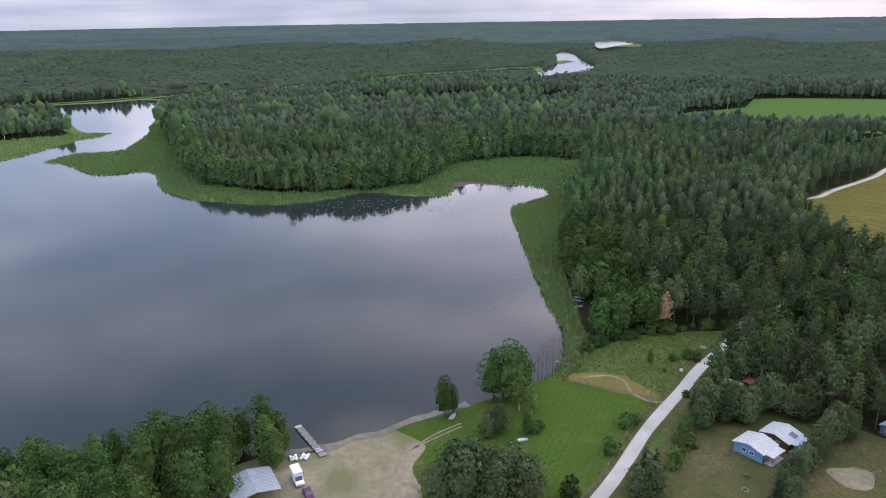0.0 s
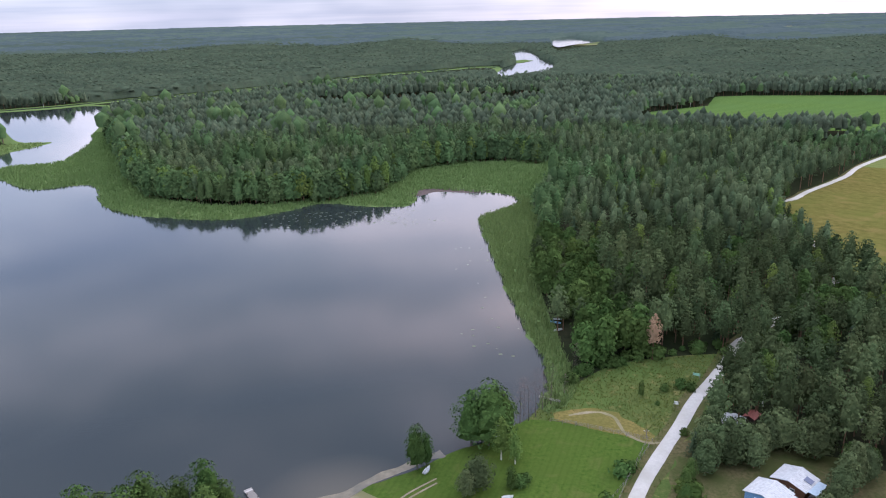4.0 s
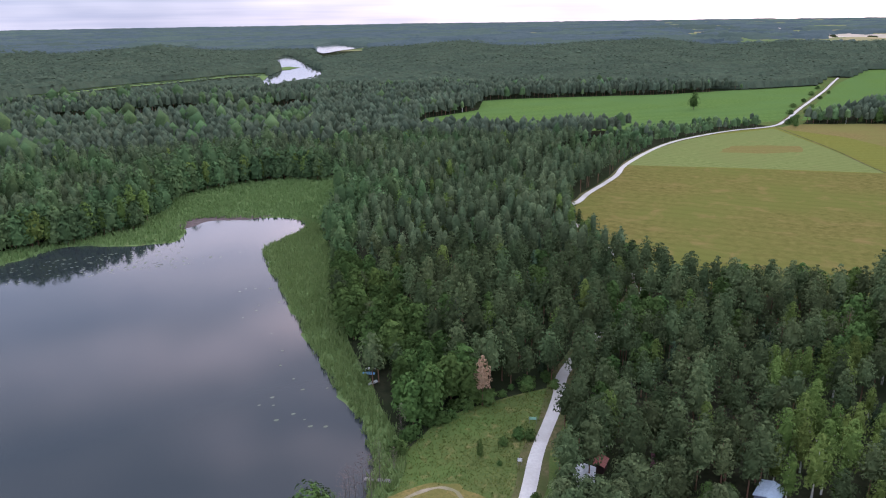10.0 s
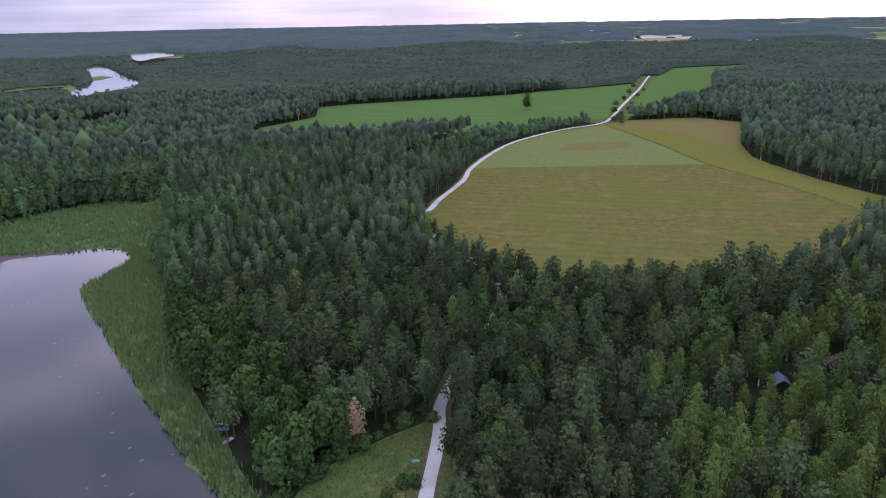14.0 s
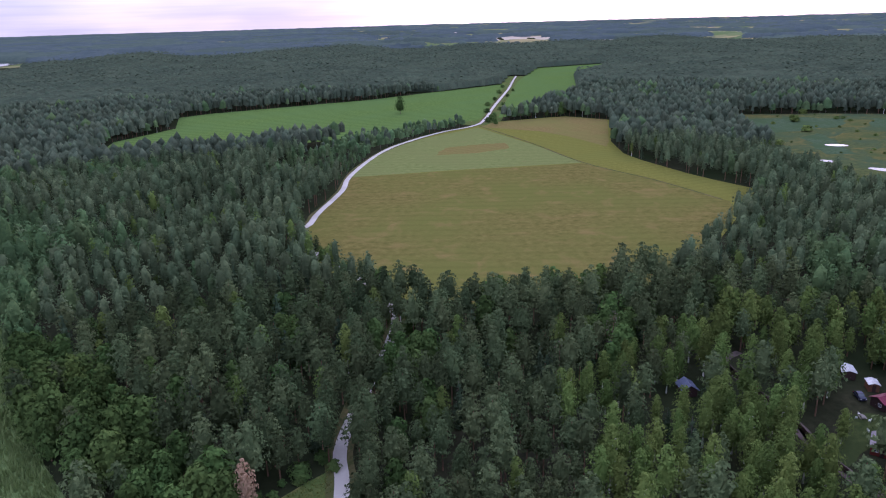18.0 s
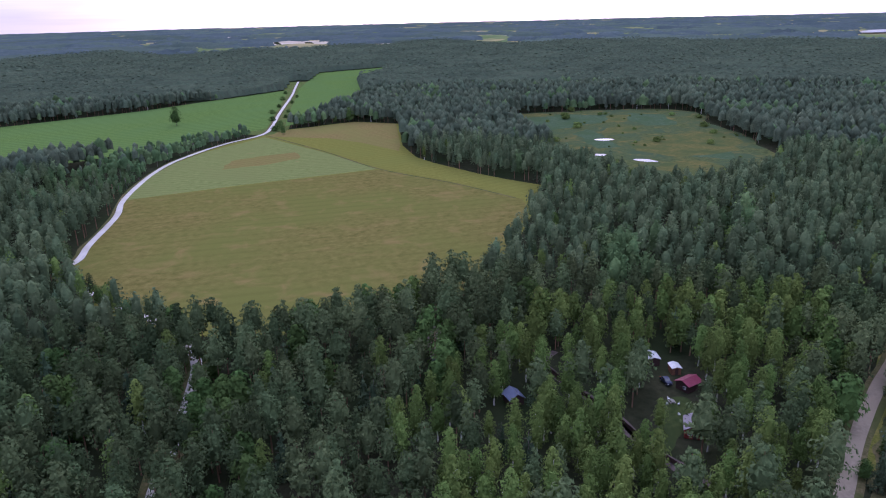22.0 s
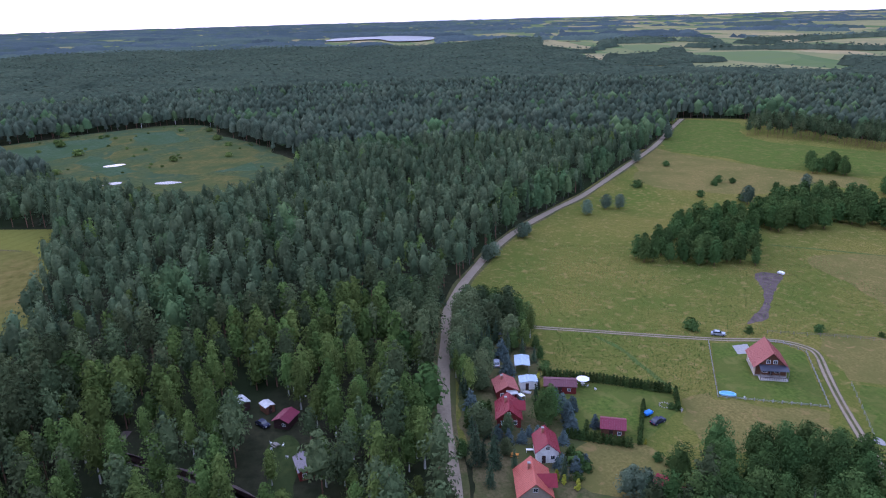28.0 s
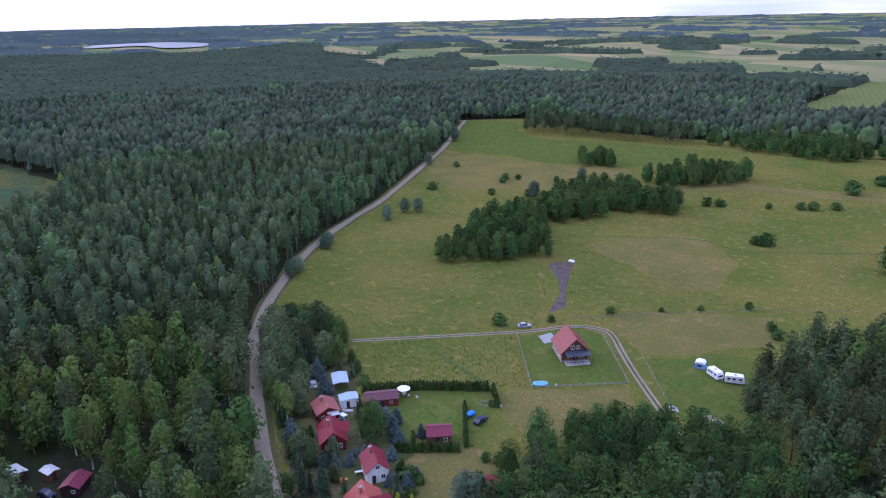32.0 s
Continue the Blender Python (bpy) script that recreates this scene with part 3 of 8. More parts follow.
ROAD_SOUTH = spline([(22, 114), (60, 102), (120, 98), (172, 91), (200, 87), (222, 83), (246, 77), (270, 71), (297, 58), (324, 42), (355, 19), (385, -10), (414, -41), (476, -95), (539, -149), (600, -194), (660, -240)], 5, False)
TRACK = spline([(262, 74), (252, 55), (246, 43), (235, 19), (224, -6), (219, -22), (212, -29), (205, -28), (190, -20), (166, -9), (150, -2)], 5, False)

HUT_PATH = spline([(204.2, 168.3), (196.8, 159.7), (189.0, 146.6), (178.4, 135.3), (172.5, 127.8), (167.4, 118.2), (161.1, 116.0)], 5, False)
MEADOW_EAST = np.array([(531, -559), (582, -701), (660, -907), (650, -972), (481, -675), (490, -574)], float)

# ---- ground, water, fields, roads ----
def ground_sheet():
    """A round sheet in rings that widen outwards, to the skyline."""
    radii = np.concatenate([[0], np.linspace(40, 1000, 20), np.geomspace(1050, 4850, 70)])
    turns = 300
    ang = np.linspace(0, 2 * np.pi, turns, endpoint=False)
    x = 20 + radii[:, None] * np.sin(ang)
    y = 70 + radii[:, None] * np.cos(ang)
    v = np.stack([x, y, land_height(x, y)], -1).reshape(-1, 3)
    i, j = np.meshgrid(np.arange(len(radii) - 1), np.arange(turns), indexing="ij")
    a, b = i * turns + j, i * turns + (j + 1) % turns
    f = np.stack([a, b, b + turns, a + turns], -1).reshape(-1, 4)
    return sheet("ground", v, f, M["forest_floor"])


def farm_land():
    """Pale fields that begin nearer towards the south-east."""
    radii, ang = np.linspace(1130, 2420, 40), np.radians(np.linspace(107, 172, 60))
    x, y = 20 + radii[:, None] * np.sin(ang), 70 + radii[:, None] * np.cos(ang)
    v = np.stack([x, y, land_height(x, y) + 0.6], -1).reshape(-1, 3)
    n = len(ang)
    i, j = np.meshgrid(np.arange(len(radii) - 1), np.arange(n - 1), indexing="ij")
    a = (i * n + j).ravel()
    return sheet("farm_land", v, np.stack([a, a + 1, a + n + 1, a + n], -1), M["far_field"])


structure("farm_land", farm_land(), "pale green and straw-coloured farm fields", "fields")
structure("ground", ground_sheet(), "dark forest floor with needles and moss", "ground")


def ragged(poly, size, step=1.2):
    """The outline in short steps, pushed in and out unevenly by up to about size."""
    poly = np.asarray(poly, float)
    out = []
    for a, b in zip(poly, np.roll(poly, -1, 0)):
        n = max(1, int(np.hypot(*(b - a)) / step))
        out += [a + (b - a) * i / n for i in range(n)]
    out = np.array(out)
    x, y = out.T
    push = np.column_stack([wobble(x, y, size * 4.2, 31) + 0.3 * wobble(x, y, size * 1.6, 32), wobble(x, y, size * 4.2, 33) + 0.3 * wobble(x, y, size * 1.6, 34)])
    return out + push * size


def patch_flat(name, poly, z, material, label, category="ground", edge=0.0, level=None):
    poly = ragged(poly, edge, max(1.0, edge * 0.5)) if edge else np.asarray(poly, float)
    v = np.column_stack([poly, (land_height(poly[:, 0], poly[:, 1]) if level is None else np.full(len(poly), level)) + z])
    data = bpy.data.meshes.new(name)
    data.from_pydata(v.tolist(), [], [list(range(len(v)))])
    data.materials.append(material)
    return structure(name, data, label, category)


def ribbon(name, line, width, z, material, label, category, wander=0.25, crown=0.0):
    """A strip along a plan line, its edges a little uneven."""
    d = np.gradient(line, axis=0)
    d /= np.hypot(*d.T)[:, None]
    side = np.column_stack([d[:, 1], -d[:, 0]])
    n = len(line)
    k = np.arange(n)
    w0 = width / 2 + wander * wobble(k, k * 0.3, 1.7, 1)
    w1 = width / 2 + wander * wobble(k, k * 0.4, 1.9, 2)
    cols = [line - side * w0[:, None], line - side * (w0 * 0.4)[:, None], line + side * (w1 * 0.4)[:, None], line + side * w1[:, None]]
    zs = [z, z + crown, z + crown, z]
    v = np.concatenate([np.column_stack([c, np.full(n, q)]) for c, q in zip(cols, zs)])
    f = []
    for c in range(3):
        a = np.arange(n - 1) + c * n
        f.append(np.stack([a, a + n, a + n + 1, a + 1], -1))
    return structure(name, sheet(name, v, np.concatenate(f), material), label, category)


patch_flat("lake", LAKE, 0.115, M["water"], "calm slate-grey lake water reflecting clouds", "water", 1.9)
ribbon("shallows", spline([(-44, 147.2), (-32, 149.4), (-16, 156.4), (-5, 164.2), (6, 169.6)], 8, False), 2.6, 0.122, M["shallows"], "clear shallow water over the sandy bottom", "water", 0.9)
patch_flat("lake_arm", UPPER, 0.12, M["water"], "pale calm arm of the lake", "water")
patch_flat("river_meadow", RIVER.mean(0) + (RIVER - RIVER.mean(0)) * (1.35, 1.08), 0.3, M["reeds"], "green reedy banks of the river", "reeds")
patch_flat("river", RIVER, 1.0, M["water"], "silvery winding river in the woods", "water")
patch_flat("river_spit", [(222, 1575), (262, 1662), (290, 1696), (304, 1645), (272, 1596), (244, 1567)], 1.4, M["reeds"], "green reedy spit in the river", "reeds", 4.0)
patch_flat("far_lake", FAR_LAKE, 3.0, M["water"], "silvery far lake among woods", "water", level=0.0)
patch_flat("east_lake", LAKE_EAST, 6.0, M["far_water"], "bright far lake beyond the woods", "water", level=0.0)
patch_flat("reed_bed_east", REEDS_EAST, 0.09, M["reeds"], "green reed bed along the lake shore", "reeds")
patch_flat("reed_bed_north", REEDS_NORTH, 0.08, M["reeds"], "pale green reed bed and marsh by the lake", "reeds")
patch_flat("spit_west", SPIT_WEST, 0.08, M["reeds"], "green marshy spit in the lake", "reeds")
ribbon("lake_arm_reeds", np.vstack([UPPER, UPPER[:1]]), 24.0, 0.10, M["reeds"], "green reeds along the arm of the lake", "reeds", 2.5)
ribbon("field_road_grass", ROAD_NORTH[125:], 34.0, 0.085, M["rough_grass"], "rough grass strip beside the field road", "grass", 2.0)
ribbon("valley_reeds", VALLEY, 46.0, 0.35, M["reeds"], "pale reeds along the stream in the woods", "reeds", 6.0)
ribbon("stream", VALLEY, 9.0, 0.5, M["water"], "narrow stream winding through the reeds", "water", 2.0)
patch_flat("wood_clearing", [(-130, 962), (40, 952), (190, 915), (182, 842), (40, 850), (-120, 860)], 0.12, M["rough_grass"], "grassy clearing among the far woods", "grass", 6.0)
patch_flat("meadow", MEADOW, 0.06, M["rough_grass"], "rough grass clearing beside the lake", "grass")
patch_flat("yard", YARD, 0.05, M["verge"], "dry trodden grass yard round the cabins", "grass", 1.0)
patch_flat("field_main", FIELD_MAIN, 0.12, M["crop"], "olive-brown ripening crop field", "field")
patch_flat("field_base", FIELD, 0.06, M["crop_olive"], "yellow-green margin of the crop field", "field")
patch_flat("field_light", FIELD_GREEN, 0.12, M["crop_green"], "pale green striped crop strip", "field")
patch_flat("hay_patch", HAY, 0.15, M["crop_tan"], "tan dry patch in the pale crop strip", "field", 4.0)
patch_flat("field_tan", FIELD_TAN, 0.12, M["crop_tan"], "tan dry crop strip", "field")
patch_flat("field_olive", FIELD_OLIVE, 0.12, M["crop_olive"], "yellow-olive crop strip", "field")
patch_flat("green_field_west", GREEN_WEST, 0.10, M["green_field"], "bright green farm field", "field")
patch_flat("green_field_east", GREEN_EAST, 0.10, M["green_field"], "bright green farm field beside the road", "field")
patch_flat("wet_meadow", WET, 0.08, M["bog"], "wet meadow with sedge and reeds in the woods", "meadow", 7.0)
patch_flat("meadow_far", MEADOW_EAST, 0.2, M["crop_green"], "green far meadow between the woods", "meadow", 9.0)
patch_flat("pond", POND, 0.14, M["water"], "small bright pond in the wet meadow", "water")
patch_flat("pool", spline([(522, 212), (527, 211), (527, 200), (523, 196), (519, 203)]), 0.14, M["water"], "shallow bright pool between the sedges", "water", 1.5)
patch_flat("pool", spline([(528, 246), (536, 245), (537, 237), (531, 236)]), 0.14, M["water"], "small bright pool in the wet meadow", "water", 0.8)
patch_flat("pond_far", POND_FAR, 3.0, M["water"], "small bright far pond in the woods", "water")
patch_flat("pasture", PASTURE, 0.07, M["pasture"], "grazed pasture with pale and green patches", "pasture")
ribbon("road_north", ROAD_NORTH, 3.3, 0.17, M["gravel"], "pale grey gravel road", "road", 0.15, 0.06)
ribbon("road_verge", ROAD_NORTH, 6.6, 0.11, M["verge"], "dry grassy road verge", "verge", 0.8)
ribbon("roadside_grass", ROAD_NORTH[10:44], 17.0, 0.035, M["rough_grass"], "rough grass beside the gravel road", "grass", 0.8)
ribbon("road_south", ROAD_SOUTH, 3.7, 0.17, M["dirt"], "sandy brown dirt road", "road", 0.3, 0.06)
ribbon("road_south_verge", ROAD_SOUTH, 6.6, 0.11, M["verge"], "dry grassy verge of the dirt road", "verge", 0.8)
ribbon("track", TRACK, 2.5, 0.13, M["verge"], "grassy farm track with sandy ruts", "track", 0.3)
for shove in (-0.72, 0.72):
    along = np.gradient(TRACK, axis=0)
    along /= np.hypot(*along.T)[:, None]
    ribbon("wheel_rut", TRACK + np.column_stack([along[:, 1], -along[:, 0]]) * shove, 0.72, 0.135, M["dirt"], "sandy wheel rut of the farm track", "track", 0.12)
for name, poly, kind, words in (
    ("sedge_patch", [(640, 345), (700, 372), (738, 330), (752, 290), (700, 280), (650, 300), (615, 330)], "sedge", "blue-green sedge in the wet meadow"),
    ("sedge_patch", [(700, 215), (770, 240), (770, 275), (720, 262), (690, 240)], "sedge", "blue-green sedge in the wet meadow"),
    ("sedge_patch", [(545, 150), (600, 160), (640, 190), (600, 196), (550, 176)], "sedge", "blue-green sedge in the wet meadow"),
    ("yellow_patch", [(690, 300), (740, 300), (760, 262), (735, 250), (700, 272)], "gold", "yellowish mossy patch of the wet meadow"),
    ("sedge_patch", [(560, 250), (620, 290), (650, 286), (600, 246), (570, 232)], "sedge", "blue-green sedge in the wet meadow"),
    ("yellow_patch", [(480, 165), (520, 150), (540, 176), (500, 196)], "gold", "yellowish mossy patch of the wet meadow"),
    ("yellow_patch", [(590, 232), (640, 215), (668, 172), (630, 150), (580, 152), (545, 188), (560, 222)], "gold", "yellowish mossy patch of the wet meadow"),
    ("yellow_patch", [(700, 372), (728, 378), (740, 345), (722, 340)], "gold", "yellowish mossy patch of the wet meadow"),
    ("yellow_patch", [(620, 262), (660, 268), (690, 240), (650, 236)], "gold", "yellowish mossy patch of the wet meadow"),
):
    patch_flat(name, poly, 0.09 + 0.006 * int(abs(poly[0][0] + poly[0][1])) % 0.047, M[kind], words, "meadow", 4.5)


# ---- trees ----
def crown_tris(rng, kind, lobes, per, size, height, radius, core=True):
    """Loose leaf clumps as (n, 3, 3) triangles: branches or lobes inside the outline of the kind, sprays over each."""
    low = {"pine": 0.36, "spruce": 0.06, "birch": 0.20, "broadleaf": 0.14, "bush": 0.05, "column": 0.02}[kind]
    u = (np.arange(lobes) + rng.random(lobes)) / lobes
    if kind == "pine":
        u = 1 - (1 - u) ** 0.85
        out = np.minimum(1, 0.60 + 1.6 * u) * (1 - u ** 2.0) ** 0.70
    elif kind == "spruce":
        u = 1 - np.sqrt(1 - u)
        out = (1 - u) ** 0.9
    elif kind == "birch":
        out = np.minimum(1, 0.50 + 2.0 * u) * (1 - u ** 2.2) ** 0.66
    elif kind == "column":
        out = np.minimum(1, 0.8 + u) * (1 - u ** 1.3) ** 0.8
    else:
        out = np.minimum(1, 0.6 + 1.5 * u) * np.sqrt(np.maximum(0, 1 - u ** 2.4))
    ang = np.arange(lobes) * 2.399 + rng.random(lobes) * 0.9
    z = height * (low + (0.97 - low) * u)
    if kind == "spruce":
        # a branch: a flat pad of sprays from the stem outwards, its tip hanging
        reach = radius * (out * (0.75 + 0.45 * rng.random(lobes)) + 0.10)
        k = np.sqrt(rng.random((lobes, per))) * 0.95 + 0.05
        across = rng.normal(size=(lobes, per)) * 0.30 * (reach[:, None] * 0.55 + 0.25)
        ca, sa = np.cos(ang)[:, None], np.sin(ang)[:, None]
        run = reach[:, None] * k
        tip = -0.42
        c = np.stack([ca * run - sa * across, sa * run + ca * across, z[:, None] + tip * run * (0.4 + 0.6 * k) + rng.normal(size=k.shape) * 0.16 * size / 0.4], -1)
        d = np.stack([ca + 0 * k, sa + 0 * k, 0 * k], -1)
        nrm = d * 0.55 + (0, 0, 0.75) + rng.normal(size=c.shape) * 0.28
        a = d + rng.normal(size=c.shape) * 0.55
    else:
        reach = radius * out * ((0.62 if kind == "pine" else 0.55) + 0.35 * rng.random(lobes))
        mid = np.column_stack([np.cos(ang) * reach, np.sin(ang) * reach, z])
        lobe = radius * (0.20 + 0.28 * out) * (0.75 + 0.5 * rng.random(lobes))
        if kind in ("column", "pine"):
            lobe *= 0.85 if kind == "column" else 0.74
        d = rng.normal(size=(lobes, per, 3))
        d[..., 2] = np.abs(d[..., 2]) * 0.9 - 0.25
        d /= np.linalg.norm(d, axis=-1)[..., None]
        flat = {"pine": 0.62, "birch": 0.9, "broadleaf": 0.75, "bush": 0.8, "column": 1.1}[kind]
        c = mid[:, None] + d * lobe[:, None, None] * (0.70 + 0.40 * rng.random((lobes, per, 1))) * (1, 1, flat)
        away = np.column_stack([np.cos(ang), np.sin(ang), 0.3 + 0 * ang])[:, None]
        nrm = d + (0, 0, 0.25) + 0.45 * away + rng.normal(size=d.shape) * 0.22
        a = rng.normal(size=d.shape)
    nrm /= np.linalg.norm(nrm, axis=-1)[..., None]
    b = np.cross(nrm, a)
    b /= np.linalg.norm(b, axis=-1)[..., None] + 1e-9
    a = np.cross(b, nrm)
    s = size * (0.65 + 0.7 * rng.random((*c.shape[:2], 1)))
    thin = 0.62 if kind in ("pine", "spruce") else 0.8
    tri = np.stack([c + a * s, c + (-0.5 * a + thin * b) * s, c + (-0.5 * a - thin * b) * s], -2)
    tri += rng.normal(size=tri.shape) * 0.12 * size
    tri[..., 2] = np.maximum(tri[..., 2], 0.06)
    tri = tri.reshape(-1, 3, 3)
    if core:
        # an added closed dome inside keeps light from passing through the thin sprays
        v, f = dome(rng, kind, height * 0.92, radius * {"pine": 0.58, "spruce": 0.62, "birch": 0.62, "column": 0.7}.get(kind, 0.78), 7, 4)
        tri = np.concatenate([tri, v[f]])
    return tri


def dome(rng, kind, height, radius, sides, rings):
    """A closed uneven crown of few faces for trees far off: verts and triangles."""
    low = {"pine": 0.42 if rings != 2 else 0.26, "spruce": 0.10, "birch": 0.28, "broadleaf": 0.16, "bush": 0.04, "column": 0.02}[kind]
    v, f = [], []
    lean = rng.normal(size=2) * 0.18 * radius
    for i in range(rings):
        u = (i + 0.3) / rings if rings > 1 else 0.6
        if kind in ("spruce", "column"):
            w = 1 - u
        else:
            w = (1 - u ** 2.1) ** 0.55 * (0.85 if i == 0 else 1.0)
        for k in range(sides):
            a = 2 * math.pi * (k + 0.5 * (i % 2) + 0.3 * rng.random()) / sides
            q = radius * w * (0.74 + 0.42 * rng.random())
            v.append((q * math.cos(a) + lean[0] * u, q * math.sin(a) + lean[1] * u, height * (low + (0.96 - low) * u + 0.11 * (rng.random() - 0.5))))
    top = len(v)
    v.append((0.2 * radius * (rng.random() - 0.5), 0.2 * radius * (rng.random() - 0.5), height * ((0.90 if rings > 1 else 0.82) + 0.07 * rng.random())))
    for i in range(rings - 1):
        for k in range(sides):
            a, b = i * sides + k, i * sides + (k + 1) % sides
            f += [(a, b, b + sides), (a, b + sides, a + sides)]
    f += [((rings - 1) * sides + k, (rings - 1) * sides + (k + 1) % sides, top) for k in range(sides)]
    return np.array(v), np.array(f)


def join_domes(name, p, kinds, sides, rings, label, leaf_of, sizes, wide=1.0, sprays=0, trunk_sides=0):
    """Many closed crowns as one stuff object for each sort of leaf; with sprays, loose tufts break their outlines."""
    rng = np.random.default_rng(hash_of(name))
    for kind in sorted(set(kinds)):
        outline, h, r, leaf, bark = KINDS[kind]
        leaf = leaf_of.get(kind, leaf)
        q = p[kinds == kind]
        a, s = rng.random(len(q)) * 6.283, (sizes[0] + sizes[1] * rng.random(len(q))) * (1 + 0.14 * wobble(q[:, 0], q[:, 1], 45, 14)) * np.where(near_line(BELT, q, 34), 0.62, 1.0) * ((0.72 + 0.75 * rng.random(len(q)) ** 1.6) * np.where((q[:, 1] > 400) & (q[:, 0] < 90), 1.38, 1.0) if kind == "alder_tree" else 1.0)
        base = land_height(q[:, 0], q[:, 1])
        pick = rng.integers(0, 12, len(q))
        own = rng.random(len(q))
        vs, fs, ts, n, tone_f, tone_t = [], [], [], 0, [], []
        for i in range(12):
            v, f = dome(rng, outline, h * (0.9 + 0.16 * rng.random()), r * 1.12 * wide * (0.9 + 0.3 * rng.random()), sides, rings)
            m = pick == i
            if not m.any():
                continue
            turn = np.array([[np.cos(a[m]), -np.sin(a[m])], [np.sin(a[m]), np.cos(a[m])]])
            for forms, store in ((v, vs), (crown_tris(rng, outline, sprays, 4, 0.58, h * 1.0, r * 1.02, False).reshape(-1, 3) if sprays else None, ts)):
                if forms is None:
                    continue
                xy = np.einsum("ijn,kj->nki", turn, forms[:, :2]) * s[m][:, None, None] + q[m][:, None]
                z = forms[None, :, 2] * s[m][:, None] + base[m][:, None]
                store.append(np.concatenate([xy, z[..., None]], -1).reshape(-1, 3))
            fs.append((f[None] + n + (np.arange(m.sum()) * len(v))[:, None, None]).reshape(-1, 3))
            n += m.sum() * len(v)
            tone_f.append(np.repeat(own[m], len(f)))
            if sprays:
                tone_t.append(np.repeat(own[m], sprays * 4))
        v, f = np.concatenate(vs), np.concatenate(fs)
        if ts:
            t = np.concatenate(ts)
            f = np.concatenate([f, np.arange(len(t)).reshape(-1, 3) + len(v)])
            v = np.concatenate([v, t])
        tagged(new(name + "_" + kind.split("_")[0] + "_crowns", sheet(name, v, f, M[leaf], False, np.concatenate(tone_f + tone_t))), label + ", " + kind.split("_")[0] + " crowns", "forest", kind="stuff")
        if trunk_sides:
            edge = ~wooded(q + np.column_stack([-9 * (q[:, 0] - 20), -9 * (q[:, 1] - 70)]) / np.hypot(q[:, 0] - 20, q[:, 1] - 70)[:, None])
            stem = q[edge]
            w = np.arange(trunk_sides) * 2 * np.pi / trunk_sides
            ring = np.column_stack([np.cos(w), np.sin(w)]) * 0.24
            lo = np.concatenate([stem[:, None] + ring, np.zeros((len(stem), trunk_sides, 1))], -1)
            hi = lo + (0, 0, 0.5 * h)
            tv = np.concatenate([lo, hi], 1)
            k = np.arange(trunk_sides)
            tf = np.stack([k, (k + 1) % trunk_sides, (k + 1) % trunk_sides + trunk_sides, k + trunk_sides], -1)
            tf = (tf[None] + (np.arange(len(stem)) * 2 * trunk_sides)[:, None, None]).reshape(-1, 4)
            if len(stem):
                tagged(new(name + "_" + kind.split("_")[0] + "_trunks", sheet(name, tv.reshape(-1, 3), tf, M[bark])), label + ", trunks at its edge", "forest", kind="stuff")


def tube(points, radii, sides):
    """A bent tapering tube: verts and triangles."""
    v, f = [], []
    for k, (p, r) in enumerate(zip(points, radii)):
        for s in range(sides):
            w = 2 * math.pi * s / sides
            v.append((p[0] + r * math.cos(w), p[1] + r * math.sin(w), p[2]))
            if k:
                a, b = (k - 1) * sides + s, (k - 1) * sides + (s + 1) % sides
                f += [(a, b, b + sides), (a, b + sides, a + sides)]
    return v, f


def trunk_mesh(rng, kind, height, limbs, sides=6):
    top = 0.9 if kind in ("pine", "spruce") else 0.78
    r0 = 0.011 * height + 0.04
    bend = rng.normal(size=2) * 0.02 * height
    hs = np.linspace(0, top * height, 5)
    pts = [(bend[0] * (h / height) ** 2, bend[1] * (h / height) ** 2, h) for h in hs]
    v, f = tube(pts, [r0 * (1.25 if k == 0 else 1 - 0.8 * k / 4) for k in range(5)], sides)
    for k in range(limbs):
        u = 0.38 + 0.5 * k / max(limbs, 1)
        a = 2.4 * k + rng.random()
        r = height * 0.13 * (1.1 - u)
        start = np.array([bend[0] * u ** 2, bend[1] * u ** 2, u * height])
        end = start + (math.cos(a) * r * 1.6, math.sin(a) * r * 1.6, r * 0.7)
        lv, lf = tube([start, (start + end) / 2 + (0, 0, 0.1), end], [r0 * 0.35, r0 * 0.24, r0 * 0.08], 4)
        n = len(v)
        v += [tuple(q) for q in lv]
        f += [(a0 + n, b0 + n, c0 + n) for a0, b0, c0 in lf]
    return v, f


KINDS = {  # crown outline, height, radius, leaves, bark
    "pine_tree": ("pine", 17.6, 3.4, "pine", "bark"),
    "spruce_tree": ("spruce", 15.0, 2.5, "spruce", "grey_bark"),
    "birch_tree": ("birch", 14.5, 2.9, "birch", "birch_bark"),
    "alder_tree": ("broadleaf", 13.0, 3.6, "broadleaf", "grey_bark"),
    "willow_tree": ("broadleaf", 8.0, 3.0, "willow", "grey_bark"),
    "blue_spruce": ("spruce", 6.4, 2.3, "blue_spruce", "grey_bark"),
    "thuja": ("column", 4.0, 0.65, "hedge", "grey_bark"),
    "young_pine": ("broadleaf", 9.0, 3.0, "pine_olive", "bark"),
    "bush": ("bush", 2.4, 1.7, "broadleaf", "grey_bark"),
}
LABELS = {
    "pine_tree": "tall Scots pine with a dark grey-green crown",
    "spruce_tree": "dark green conical spruce tree",
    "birch_tree": "slim birch tree with light yellow-green leaves",
    "alder_tree": "broad leafy green alder tree",
    "willow_tree": "round silvery-green willow tree",
    "blue_spruce": "bluish conical spruce of the garden",
    "thuja": "narrow clipped thuja shrub",
    "young_pine": "bushy young pine with branches to the ground",
    "bush": "low rounded leafy green bush",
}
